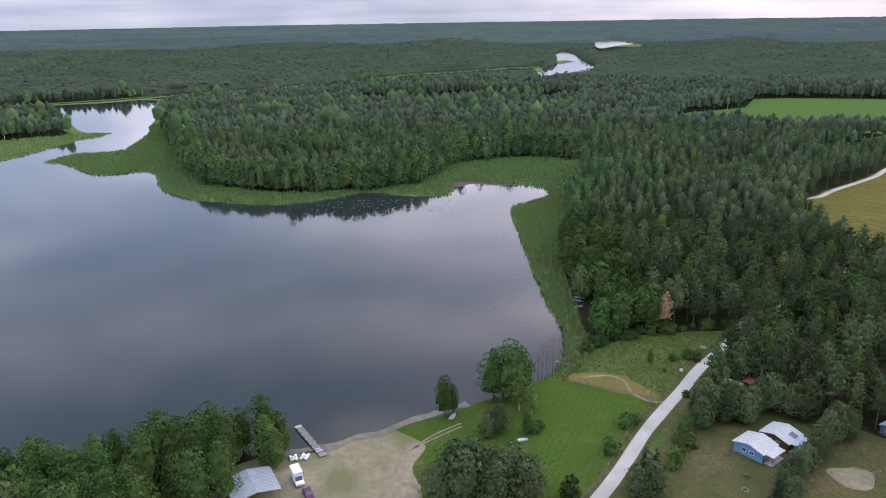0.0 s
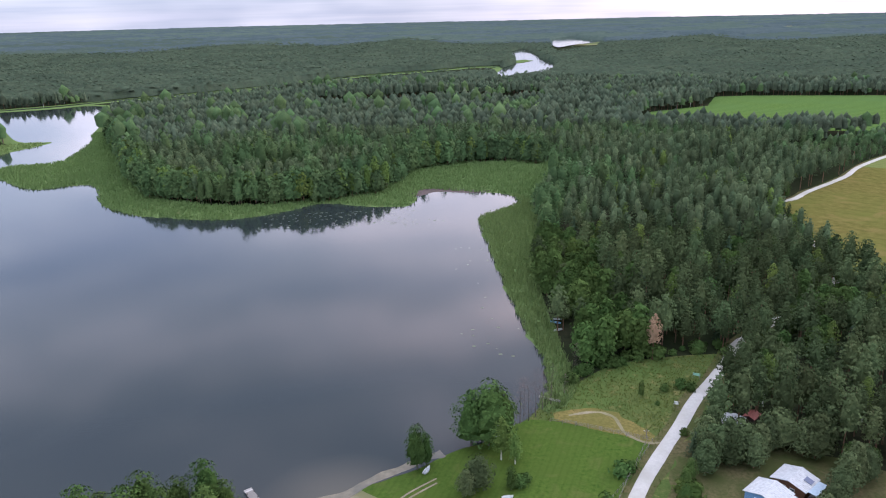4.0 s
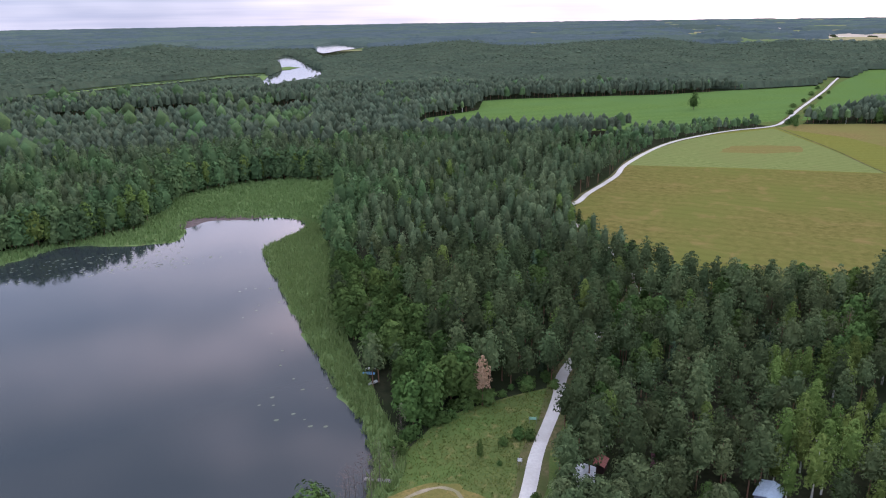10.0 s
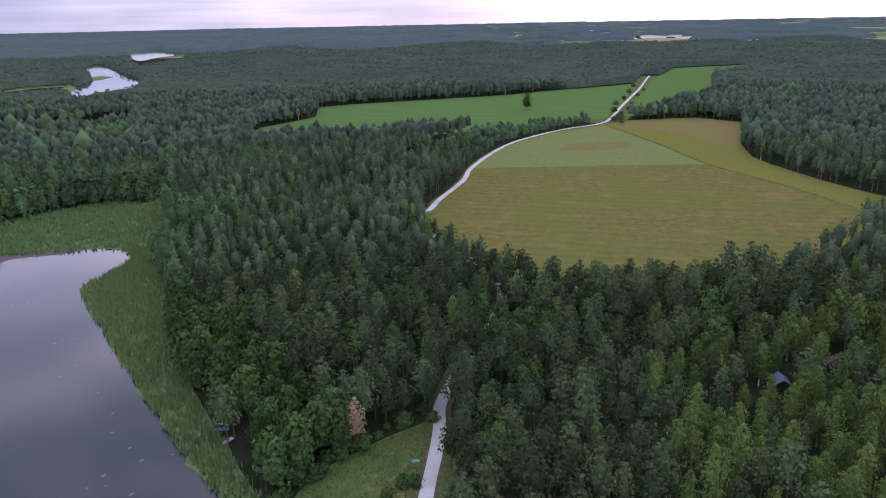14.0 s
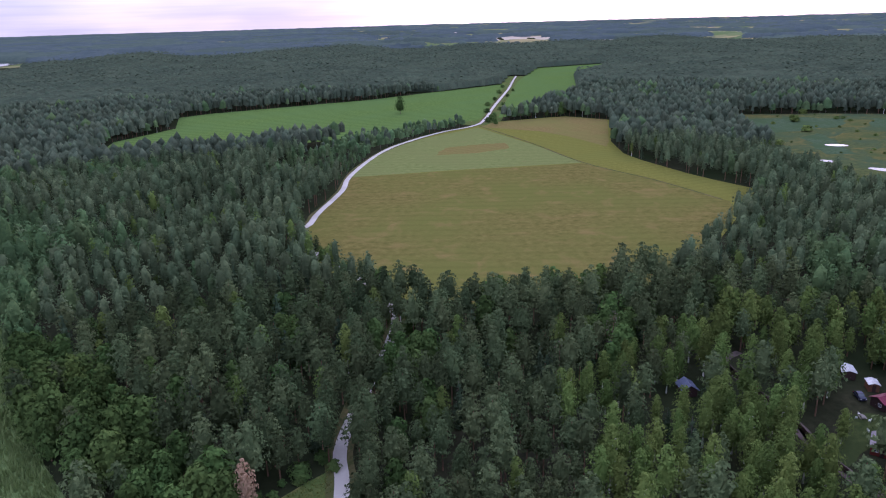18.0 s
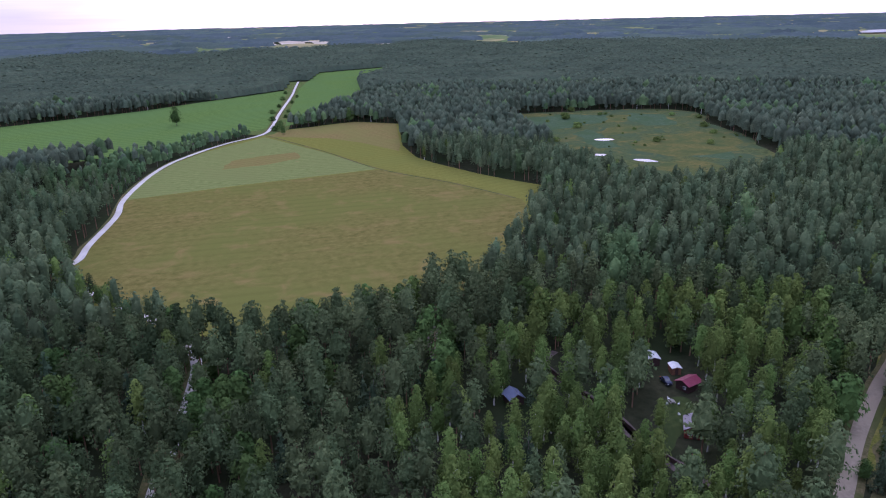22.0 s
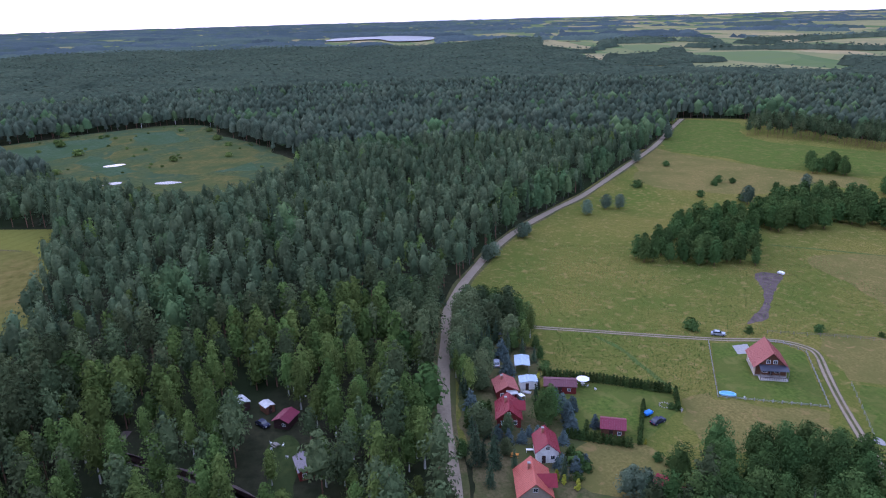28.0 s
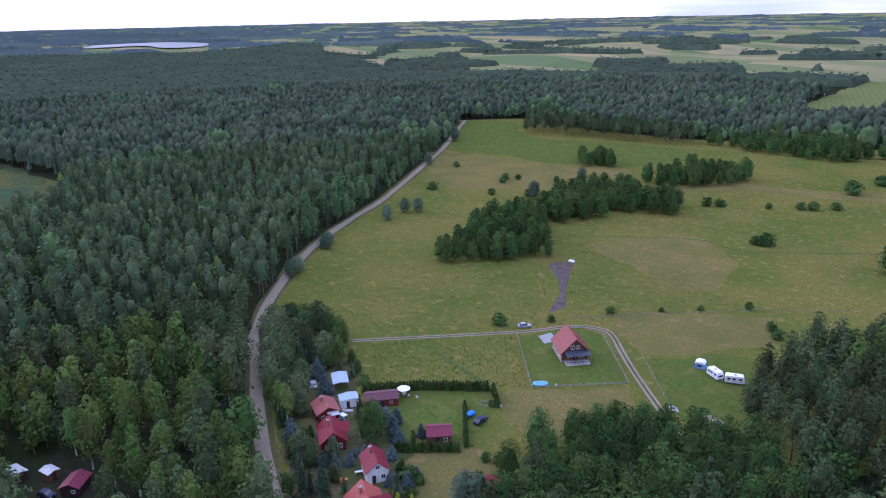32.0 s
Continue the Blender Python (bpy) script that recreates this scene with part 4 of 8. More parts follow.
GROUPS = {"pine_tree": "pines of the near wood", "birch_tree": "birches of the near wood", "young_pine": "young pines by the cabins", "alder_tree": "leafy trees by the lake", "spruce_tree": "spruces of the near wood", "thuja": "thuja hedge", "blue_spruce": "garden spruces", "bush": "bushes in the grass", "willow_tree": "willows along the dirt road"}
DENSITY = {"pine": (44, 20, 0.32), "spruce": (42, 17, 0.34), "birch": (38, 22, 0.29), "broadleaf": (44, 29, 0.275), "bush": (15, 18, 0.27), "column": (16, 14, 0.26)}


def loose(tris, name, material, tones=None):
    return sheet(name, tris.reshape(-1, 3), np.arange(len(tris) * 3).reshape(-1, 3), material, False, tones)


PROTO = {}
HOME = pose(20, -260, -40)


def make_tree(kind, variant, leaves=None):
    """Crown and trunk meshes of one variant; trees of the same variant share them."""
    key = (kind, variant, leaves)
    if key not in PROTO:
        outline, h, r, leaf, bark = KINDS[kind]
        rng = np.random.default_rng(hash_of(kind) + variant)
        h, r = h * (0.88 + 0.20 * rng.random()), r * (0.84 + 0.38 * rng.random())
        lobes, per, size = DENSITY[outline]
        if leaves == "dead":
            per, size = per // 3, size * 0.5
        crown = loose(crown_tris(rng, outline, lobes, per, size, h, r, leaves != "dead"), "crown", M[leaves or leaf])
        v, f = trunk_mesh(rng, outline, h, 0 if outline in ("column", "bush") else 16 if leaves == "dead" else 5)
        PROTO[key] = crown, sheet("trunk", v, f, M[bark])
    return PROTO[key]


def hash_of(word):
    return sum((i + 3) * ord(c) for i, c in enumerate(word))


def plant(kind, x, y, scale=1.0, turn=0.0, variant=0, label="", leaves=None, wide=1.0, group=None, z=0.0):
    """One tree as a thing: an empty at its foot, with trunk and crown."""
    crown, trunk = make_tree(kind, variant, leaves)
    foot = new(kind)
    foot.empty_display_size = 0.3
    foot.matrix_basis = pose(x, y, z, 0, 0, turn) @ Matrix.Diagonal((scale * wide, scale * wide, scale, 1))
    for name, data in (("trunk", trunk), ("crown", crown)):
        new(name, data).parent = foot
    return tagged(foot, label or LABELS[kind], kind.replace("_", " ") if kind != "thuja" else "shrub", GROUPS.get(kind, "") if group is None else group)


def scatter(step, lo, hi, rng, jitter=0.42):
    """Jittered plan grid over a box."""
    xs, ys = np.arange(lo[0], hi[0], step), np.arange(lo[1], hi[1], step)
    g = np.stack(np.meshgrid(xs, ys), -1).reshape(-1, 2)
    return g + (rng.random(g.shape) - 0.5) * 2 * jitter * step


SHORE_STRIP = np.array([(-66, 150), (-30, 160), (40, 205), (44, 188), (10, 160), (-40, 132)], float)
VILLAGE = np.array([(252, 74), (226, 81), (200, 86), (176, 90), (150, 93), (134, 84), (130, 70), (146, 56), (168, 58), (190, 56), (215, 54), (240, 50)], float)
OPEN = [SHORE_STRIP, VILLAGE, LAKE, UPPER, REEDS_EAST, REEDS_NORTH, SPIT_WEST, MEADOW, YARD, np.array(FIELD, float), np.array(GREEN_WEST, float), np.array(GREEN_EAST, float), WET, np.array(PASTURE, float), FAR_LAKE, RIVER, LAKE_EAST, POND_FAR]
CLEARINGS = [((180, 168), 5), ((174, 165.5), 4), ((167, 163), 3.5), ((218, 138), 5), ((213, 133), 5), ((207, 127.5), 5.5), ((198, 127), 6), ((190, 124), 5), ((184, 123), 5.2), ((198, 131), 5), ((188, 128), 4.5), ((176, 128), 4), ((168, 123), 3), ((202, 166), 4), ((195, 158), 4), ((172, 268), 3), ((166, 262), 3)]


def wooded(p):
    """Plan points where the wood stands."""
    ok = np.ones(len(p), bool)
    for poly in OPEN:
        ok &= ~inside(poly, p)
    ok &= ~near_line(ROAD_NORTH[:52], p, 3.2) & ~near_line(ROAD_NORTH[12:40], p, 5.0) & ~near_line(ROAD_NORTH[54:85], p, 0.9) & ~near_line(ROAD_NORTH[84:], p, 4.2) & ~near_line(ROAD_NORTH[126:], p, 17) & ~near_line(ROAD_SOUTH, p, 2.7) & ~near_line(TRACK, p, 2.5) & ~near_line(HUT_PATH, p, 3.2)
    ok &= ~near_line(np.vstack([UPPER, UPPER[:1]]), p, 9) & ~near_line(np.vstack([SPIT_WEST, SPIT_WEST[:1]]), p, 7)
    # no trees on or before the far waters and meadow, so the camera sees them
    q = p - (20, 70)
    for poly, depth in ((RIVER, 0.06), (FAR_LAKE, 0.20), (FAR_LAKE, 0.14), (FAR_LAKE, 0.07), (MEADOW_EAST, 0), (MEADOW_EAST, 0.07), (MEADOW_EAST, 0.13), (LAKE_EAST, 0.24), (LAKE_EAST, 0.20), (LAKE_EAST, 0.16)):
        ok &= ~inside(poly, p + q * depth)
    far, way = np.hypot(*q.T), np.degrees(np.arctan2(q[:, 0], q[:, 1]))
    line = VALLEY - (20, 70)
    edge = np.interp(way, np.degrees(np.arctan2(line[:, 0], line[:, 1])), np.hypot(*line.T), left=0, right=0)
    ok &= ~((far > edge * 0.86) & (far < edge * 1.015))
    ok &= ~((way > -8.5) & (way < 10.5) & (far > 800) & (far < 892 + 6 * wobble(way, way, 1.3)))
    for c, r in CLEARINGS:
        ok &= np.hypot(*(p - c).T) > r
    return ok


def polar(p):
    q = p - (20, 70)
    return np.hypot(*q.T), np.degrees(np.arctan2(q[:, 0], q[:, 1]))


def kinds_at(p, rng):
    """Which kind of tree grows where: leafy by the water, birches by the dirt road, pines elsewhere."""
    r = rng.random(len(p))
    k = np.full(len(p), "pine_tree", dtype=object)
    k[r < 0.10] = "spruce_tree"
    leafy = wobble(p[:, 0], p[:, 1], 60, 5) + 0.5 * wobble(p[:, 0], p[:, 1], 21, 6)
    k[(leafy > 0.72) | (r > 0.95)] = "alder_tree"
    k[near_line(np.vstack([PASTURE, PASTURE[:1]]), p, 20) & (p[:, 1] < 40) & (r > 0.35)] = "alder_tree"
    shore = near_line(np.vstack([LAKE, LAKE[:1]]), p, 34) | near_line(np.vstack([REEDS_NORTH, REEDS_NORTH[:1]]), p, 16) | near_line(REEDS_EAST, p, 12)
    k[shore & (r < 0.85)] = "alder_tree"
    k[near_line(BELT, p, 36) & (r > 0.2)] = "alder_tree"
    birch = inside([(110, 150), (150, 190), (215, 190), (262, 150), (275, 95), (200, 92), (120, 104)], p)
    k[birch & (rng.random(len(p)) < 0.74)] = "birch_tree"
    k[(rng.random(len(p)) < 0.06) & (k == "pine_tree")] = "birch_tree"
    return k


def join_trees(name, p, kinds, lobes, per, size, label, trunk_sides=0, leaf_of=None, sizes=(0.74, 0.46)):
    """Many trees of a wood as one stuff object for each sort of leaf, and one for the trunks."""
    rng = np.random.default_rng(hash_of(name))
    stems = []
    for kind in sorted(set(kinds)):
        outline, h, r, leaf, bark = KINDS[kind]
        q = p[kinds == kind]
        forms = [crown_tris(rng, outline, lobes, per, size * (1.25 if outline == "broadleaf" else 1.0), h * (0.88 + 0.2 * rng.random()), r * (0.84 + 0.40 * rng.random())) for _ in range(10)]
        pick = rng.integers(0, 10, len(q))
        a, s = rng.random(len(q)) * 6.283, sizes[0] + sizes[1] * rng.random(len(q))
        s = s * np.where(near_line(BELT, q, 34), 0.62, 1.0) * (1 + 0.14 * wobble(q[:, 0], q[:, 1], 45, 14))
        own = rng.random(len(q))
        chunks, tones = [], []
        for i in range(10):
            m = pick == i
            if not m.any():
                continue
            ca, sa, sc = np.cos(a[m]), np.sin(a[m]), s[m]
            t = forms[i]
            x = (t[None, ..., 0] * ca[:, None, None] - t[None, ..., 1] * sa[:, None, None]) * sc[:, None, None] + q[m][:, 0, None, None]
            y = (t[None, ..., 0] * sa[:, None, None] + t[None, ..., 1] * ca[:, None, None]) * sc[:, None, None] + q[m][:, 1, None, None]
            z = t[None, ..., 2] * sc[:, None, None] + land_height(q[m][:, 0], q[m][:, 1])[:, None, None]
            chunks.append(np.stack([x, y, z], -1).reshape(-1, 3, 3))
            tones.append(np.repeat(own[m], len(t)))
        leaf = (leaf_of or {}).get(kind, leaf)
        tagged(new(name + "_" + kind.split("_")[0] + "_crowns", loose(np.concatenate(chunks), name, M[leaf], np.concatenate(tones))), label + ", " + kind.split("_")[0] + " crowns", "forest", kind="stuff")
        if trunk_sides:
            stems.append(np.column_stack([q, s * h * 0.8]))
    if stems:
        st = np.concatenate(stems)
        w = np.arange(trunk_sides) * 2 * np.pi / trunk_sides
        ring = np.column_stack([np.cos(w), np.sin(w)])
        lowr = np.concatenate([st[:, None, :2] + ring * 0.2, np.zeros((len(st), trunk_sides, 1))], -1)
        topr = np.concatenate([st[:, None, :2] + ring * 0.08, np.repeat(st[:, None, 2:3], trunk_sides, 1)], -1)
        v = np.concatenate([lowr, topr], 1)
        k = np.arange(trunk_sides)
        f = np.stack([k, (k + 1) % trunk_sides, (k + 1) % trunk_sides + trunk_sides, k + trunk_sides], -1)
        f = (f[None] + (np.arange(len(st)) * 2 * trunk_sides)[:, None, None]).reshape(-1, 4)
        tagged(new(name + "_trunks", sheet(name, v.reshape(-1, 3), f, M["bark"])), label + ", reddish trunks", "forest", kind="stuff")


BELT = [(300, 490), (354, 530), (440, 572), (520, 580)]
# leaf copies for the far wood, haze painted into them
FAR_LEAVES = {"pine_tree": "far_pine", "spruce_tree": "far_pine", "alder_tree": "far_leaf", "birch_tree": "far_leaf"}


def stands(p):
    """Where the distant woods stand closed."""
    d, h = polar(p)
    gaps = wobble(p[:, 0], p[:, 1], 130, 17) + 0.5 * wobble(p[:, 0], p[:, 1], 50, 18)
    return gaps < np.where((h > 108) & (d > np.interp(h, [108, 113, 135], [1900, 1280, 1150])), -0.45, np.where(h > 40, 1.0, 1.25))


def canopy_floor(rng):
    """The closed lower canopy of the distant woods, from which single crowns rise; it falls to the ground at every gap."""
    radii, ang = np.geomspace(1046, 2460, 150), np.radians(np.linspace(-46, 158, 760))
    x, y = 20 + radii[:, None] * np.sin(ang), 70 + radii[:, None] * np.cos(ang)
    p = np.stack([x.ravel(), y.ravel()], -1)
    full = wooded(p) & stands(p)
    z = land_height(p[:, 0], p[:, 1]) + np.where(full, 8.8 + 2.4 * rng.random(len(p)) + 1.6 * wobble(p[:, 0], p[:, 1], 45, 14), 1.5)
    n = len(ang)
    z[:n] = land_height(p[:n, 0], p[:n, 1]) + 0.5
    i, j = np.meshgrid(np.arange(len(radii) - 1), np.arange(n - 1), indexing="ij")
    a = (i * n + j).ravel()
    f = np.stack([a, a + 1, a + n + 1, a + n], -1)
    f = f[full[f].any(1)]
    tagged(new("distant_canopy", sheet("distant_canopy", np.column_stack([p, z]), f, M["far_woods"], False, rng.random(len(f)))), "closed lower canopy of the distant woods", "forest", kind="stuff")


def plant_woods():
    rng = np.random.default_rng(11)
    # near wood and middle wood
    p = scatter(6.0, (-560, -480), (640, 700), rng)
    d, h = polar(p)
    p = p[(d < 560) & ((h > -48) & (h < 168) | (d < 210))]
    p = p[wooded(p)]
    d, h = polar(p)
    k = kinds_at(p, rng)
    near = (d < 265) & ((h > -60) | (h > -100) & (d < 190)) & (h < 172) & ((p @ (0.75, 0.66) > 90) | ((p[:, 0] > 60) & (p[:, 1] < 70)) | (d < 190))
    single = np.zeros(len(p), bool)
    order = np.argsort(d + 0)
    for kind, limit in (("pine_tree", 200), ("birch_tree", 200), ("alder_tree", 90), ("spruce_tree", 90)):
        ids = [i for i in order if k[i] == kind and near[i]][:limit]
        single[ids] = True
    for i in np.where(single)[0]:
        plant(k[i], p[i, 0], p[i, 1], 0.66 + 0.46 * rng.random() ** 0.8, 360 * rng.random(), int(rng.integers(0, 6)))
    rest = near & ~single
    join_trees("near_wood", p[rest], k[rest], 32, 15, 0.46, "dense near wood", 5, None, (0.66, 0.46))
    mid = ~near
    # the middle wood takes paler leaf copies with a little haze in them
    join_domes("middle_wood", p[mid], k[mid], 6, 3, "dense mixed wood", {"pine_tree": "mid_pine", "alder_tree": "far_leaf"}, (0.70, 0.42), 0.52, 26, 3)
    # far wood, in wider spacing
    p = scatter(6.4, (-900, -700), (1150, 1150), rng)
    d, h = polar(p)
    p = p[(d >= 560) & (d < 1050) & (h > -48) & (h < 160)]
    p = p[wooded(p)]
    p = p[wobble(p[:, 0], p[:, 1], 75, 15) + 0.4 * wobble(p[:, 0], p[:, 1], 26, 16) < 1.02]
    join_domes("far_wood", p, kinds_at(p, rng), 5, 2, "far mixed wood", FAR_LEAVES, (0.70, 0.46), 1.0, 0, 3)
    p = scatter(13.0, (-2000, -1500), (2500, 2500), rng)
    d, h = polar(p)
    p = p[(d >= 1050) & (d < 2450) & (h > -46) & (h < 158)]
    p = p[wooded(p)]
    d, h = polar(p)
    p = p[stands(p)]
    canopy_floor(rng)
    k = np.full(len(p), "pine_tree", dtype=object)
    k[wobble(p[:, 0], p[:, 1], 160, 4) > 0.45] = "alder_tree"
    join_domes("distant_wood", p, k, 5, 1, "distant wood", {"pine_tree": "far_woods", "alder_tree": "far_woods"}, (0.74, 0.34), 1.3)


plant_woods()


def shore_row():
    rng = np.random.default_rng(63)
    line = spline([(-262, 690), (-217, 592), (-159, 466), (-134, 445), (-110, 435), (-77, 428), (-46, 429), (-17, 448), (1, 500), (29, 519), (75, 526), (99, 512)], 12, False)
    p = []
    for a, b in zip(line[:-1], line[1:]):
        d = b - a
        side = np.array((d[1], -d[0])) / np.hypot(*d)
        for k in range(max(1, int(np.hypot(*d) / 4.2))):
            for row in (1.0, -4.6):
                p.append(a + d * rng.random() + side * (-row + 1.4 * rng.normal()))
    p = np.array(p)
    kinds = np.where(rng.random(len(p)) < 0.82, "alder_tree", "birch_tree").astype(object)
    join_trees("north_shore", p, kinds, 22, 9, 0.62, "leafy trees along the far shore", 4, {"alder_tree": "far_leaf"}, (0.95, 0.5))


shore_row()


SAND_FLATS = [[(2230, 1250), (2275, 1560), (2480, 1700), (2620, 1640), (2500, 1420), (2400, 1300)], [(2420, 1880), (2480, 2180), (2640, 2330), (2800, 2340), (2760, 2120), (2600, 1960)], [(2500, 2980), (2560, 3060), (2960, 2760), (2900, 2690)], [(3020, 1420), (3180, 1560), (3260, 1440), (3100, 1330)]]


def far_country():
    """The country towards the skyline, on one grid: woods as a rough canopy, open fields between them."""
    rng = np.random.default_rng(5)
    radii = np.geomspace(2400, 4820, 130)
    ang = np.radians(np.linspace(-60, 175, 900))
    x = 20 + radii[:, None] * np.sin(ang)
    y = 70 + radii[:, None] * np.cos(ang)
    _, head = polar(np.stack([x.ravel(), y.ravel()], -1))
    # woods and fields are squeezed in depth, to look like farther land from the camera
    reach = radii[:, None] * np.minimum(100 / np.maximum(98 - land_height(x, y), 4), 7)
    xv, yv = reach * np.sin(ang), reach * np.cos(ang)
    openness = wobble(xv, yv, 330, 9) + 0.5 * wobble(xv, yv, 140, 2) + 0.40 * wobble(xv, yv, 55, 21)
    clear = openness > np.interp(head, [-60, 10, 30, 45, 60, 100, 112, 175], [0.95, 0.85, 0.56, 0.22, 0.10, 0.08, -0.45, -0.6]).reshape(x.shape)
    for poly in (FAR_LAKE, LAKE_EAST):
        for depth in (0, 0.04, 0.08, 0.12, 0.16, 0.20, 0.24):
            clear |= inside(poly, np.stack([20 + (x - 20).ravel() * (1 + depth), 70 + (y - 70).ravel() * (1 + depth)], -1)).reshape(x.shape)
    sandy = np.zeros(x.shape, bool)
    for poly in SAND_FLATS:
        q = np.stack([x.ravel(), y.ravel()], -1)
        sandy |= inside(ragged(poly, 18.0, 20.0), q).reshape(x.shape)
        for depth in (0.04, 0.08, 0.12, 0.16, 0.20, 0.24):
            clear |= inside(poly, (q - (20, 70)) * (1 + depth) + (20, 70)).reshape(x.shape)
    clear |= sandy
    z = land_height(x, y) + np.where(clear, 1.0, (8.0 + 10 * rng.random(x.shape) + 4 * wobble(xv, yv, 260, 8)) * (100 / np.maximum(reach / radii[:, None] * 100, 100)) ** 1.3)
    z[0] = land_height(x[0], y[0]) + 0.5
    v = np.stack([x, y, z], -1).reshape(-1, 3)
    n = len(ang)
    i, j = np.meshgrid(np.arange(len(radii) - 1), np.arange(n - 1), indexing="ij")
    a = (i * n + j).ravel()
    f = np.stack([a, a + 1, a + n + 1, a + n], -1)
    fields = clear.ravel()[f].all(1)
    bare = sandy.ravel()[f].all(1)
    leafy = ((wobble(xv, yv, 480, 41) + 0.7 * wobble(xv, yv, 170, 42)) > 0.1).ravel()[f[:, 0]]
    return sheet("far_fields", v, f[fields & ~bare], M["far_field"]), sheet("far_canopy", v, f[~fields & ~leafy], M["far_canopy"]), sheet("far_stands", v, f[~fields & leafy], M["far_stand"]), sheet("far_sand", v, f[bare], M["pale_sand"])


far_open, far_trees, far_leafy, far_sand = far_country()
structure("far_sand", far_sand, "pale bare sand flats of a distant pit", "sand")
structure("far_fields", far_open, "pale distant farm fields", "fields")
tagged(new("far_canopy", far_trees), "canopy of the distant woods, bluish-green with haze in its colour", "forest", kind="stuff")
tagged(new("far_stands", far_leafy), "lighter leafy stands of the distant woods, haze in their colour", "forest", kind="stuff")


# ---- paints and building materials ----
def paint(name, col, rough=0.5, metal=0.0, wear=0.12, spec=0.2):
    lo, hi = tuple(c * (1 - wear) for c in col), tuple(min(1, c * (1 + wear)) for c in col)
    return surface(name, lo, hi, scale=1.6, rough=rough, metal=metal, bump=0.05, spec=spec, blotch=tuple(c * 0.75 for c in col), blotch_at=0.66)


def glassy(name, col):
    m = paint(name, col, rough=0.06, wear=0.05, spec=0.8)
    return m


def planked(name, col, rows=0.16):
    """Boarded wood: stripes with height, grain and wear."""
    m = surface(name, tuple(c * 0.8 for c in col), tuple(c * 1.15 for c in col), scale=4.0, rough=0.7, bump=0.2, blotch=tuple(c * 0.6 for c in col), blotch_at=0.62)
    return m


P = {
    "dark_roof": paint("dark_panel_roof", (0.060, 0.066, 0.085), 0.35),
    "red": paint("red_metal_roof", (0.205, 0.021, 0.031), 0.5),
    "pink": paint("faded_red_roof", (0.30, 0.100, 0.082), 0.6),
    "orange": paint("orange_red_roof", (0.38, 0.095, 0.065), 0.5),
    "maroon": paint("maroon_roof", (0.17, 0.030, 0.052), 0.5),
    "plum": paint("dark_plum_roof", (0.12, 0.05, 0.06), 0.6),
    "zinc": paint("zinc_sheet", (0.34, 0.36, 0.39), 0.42, 0.3, 0.18),
    "pale_sheet": paint("pale_blue_sheet", (0.36, 0.44, 0.50), 0.5),
    "white_sheet": paint("white_sheet_roof", (0.47, 0.475, 0.47), 0.5, 0.0, 0.16),
    "slate_blue": paint("blue_grey_roof", (0.13, 0.15, 0.22), 0.5),
    "grey_felt": paint("grey_felt_roof", (0.20, 0.18, 0.19), 0.8),
    "blue_wall": planked("blue_boards", (0.18, 0.33, 0.52)),
    "brown_wall": planked("brown_boards", (0.15, 0.075, 0.045)),
    "dark_wall": planked("dark_boards", (0.055, 0.035, 0.032)),
    "red_wall": planked("red_boards", (0.16, 0.035, 0.030)),
    "white_wall": paint("white_plaster", (0.72, 0.72, 0.70), 0.8),
    "cream_wall": paint("cream_plaster", (0.36, 0.30, 0.23), 0.8),
    "stone": paint("field_stone", (0.32, 0.29, 0.26), 0.85, 0, 0.3),
    "concrete": paint("concrete", (0.27, 0.265, 0.255), 0.85, 0, 0.15),
    "brick": paint("chimney_brick", (0.34, 0.15, 0.10), 0.85, 0, 0.2),
    "white": paint("white_gloss", (0.78, 0.78, 0.78), 0.35),
    "glass": glassy("dark_window_glass", (0.03, 0.04, 0.05)),
    "wood": planked("weathered_wood", (0.22, 0.205, 0.185)),
    "pale_wood": planked("pale_deck_wood", (0.48, 0.45, 0.42)),
    "black": paint("black_rubber", (0.025, 0.025, 0.027), 0.8),
    "silver": paint("silver_car_paint", (0.42, 0.46, 0.52), 0.25, 0.4),
    "dark_car": paint("dark_blue_car_paint", (0.035, 0.04, 0.07), 0.25, 0.2),
    "purple_car": paint("dark_purple_car_paint", (0.09, 0.04, 0.09), 0.25, 0.2),
    "blue": paint("blue_plastic", (0.04, 0.20, 0.60), 0.4),
    "tent_blue": paint("blue_tent_cloth", (0.18, 0.33, 0.50), 0.8),
    "pool_blue": paint("pale_blue_vinyl", (0.25, 0.52, 0.75), 0.4),
    "pool_water": paint("pool_water", (0.10, 0.32, 0.42), 0.05, 0, 0.05, 0.6),
    "orange_wood": planked("orange_stained_wood", (0.50, 0.22, 0.05)),
    "green_sign": paint("pale_green_board", (0.30, 0.55, 0.42), 0.5),
    "steel": paint("galvanised_steel", (0.40, 0.41, 0.42), 0.45, 0.5),
    "lamp_glass": paint("clear_lamp", (0.7, 0.7, 0.66), 0.15),
    "tail_red": paint("red_lamp", (0.45, 0.02, 0.02), 0.2),
    "yellow": foliage("golden_thuja_leaves", (0.20, 0.20, 0.02), (0.34, 0.32, 0.04), (0.27, 0.26, 0.03)),
    "lily": paint("lily_pad", (0.09, 0.11, 0.06), 0.4, 0, 0.3),
}
M["golden"] = P["yellow"]


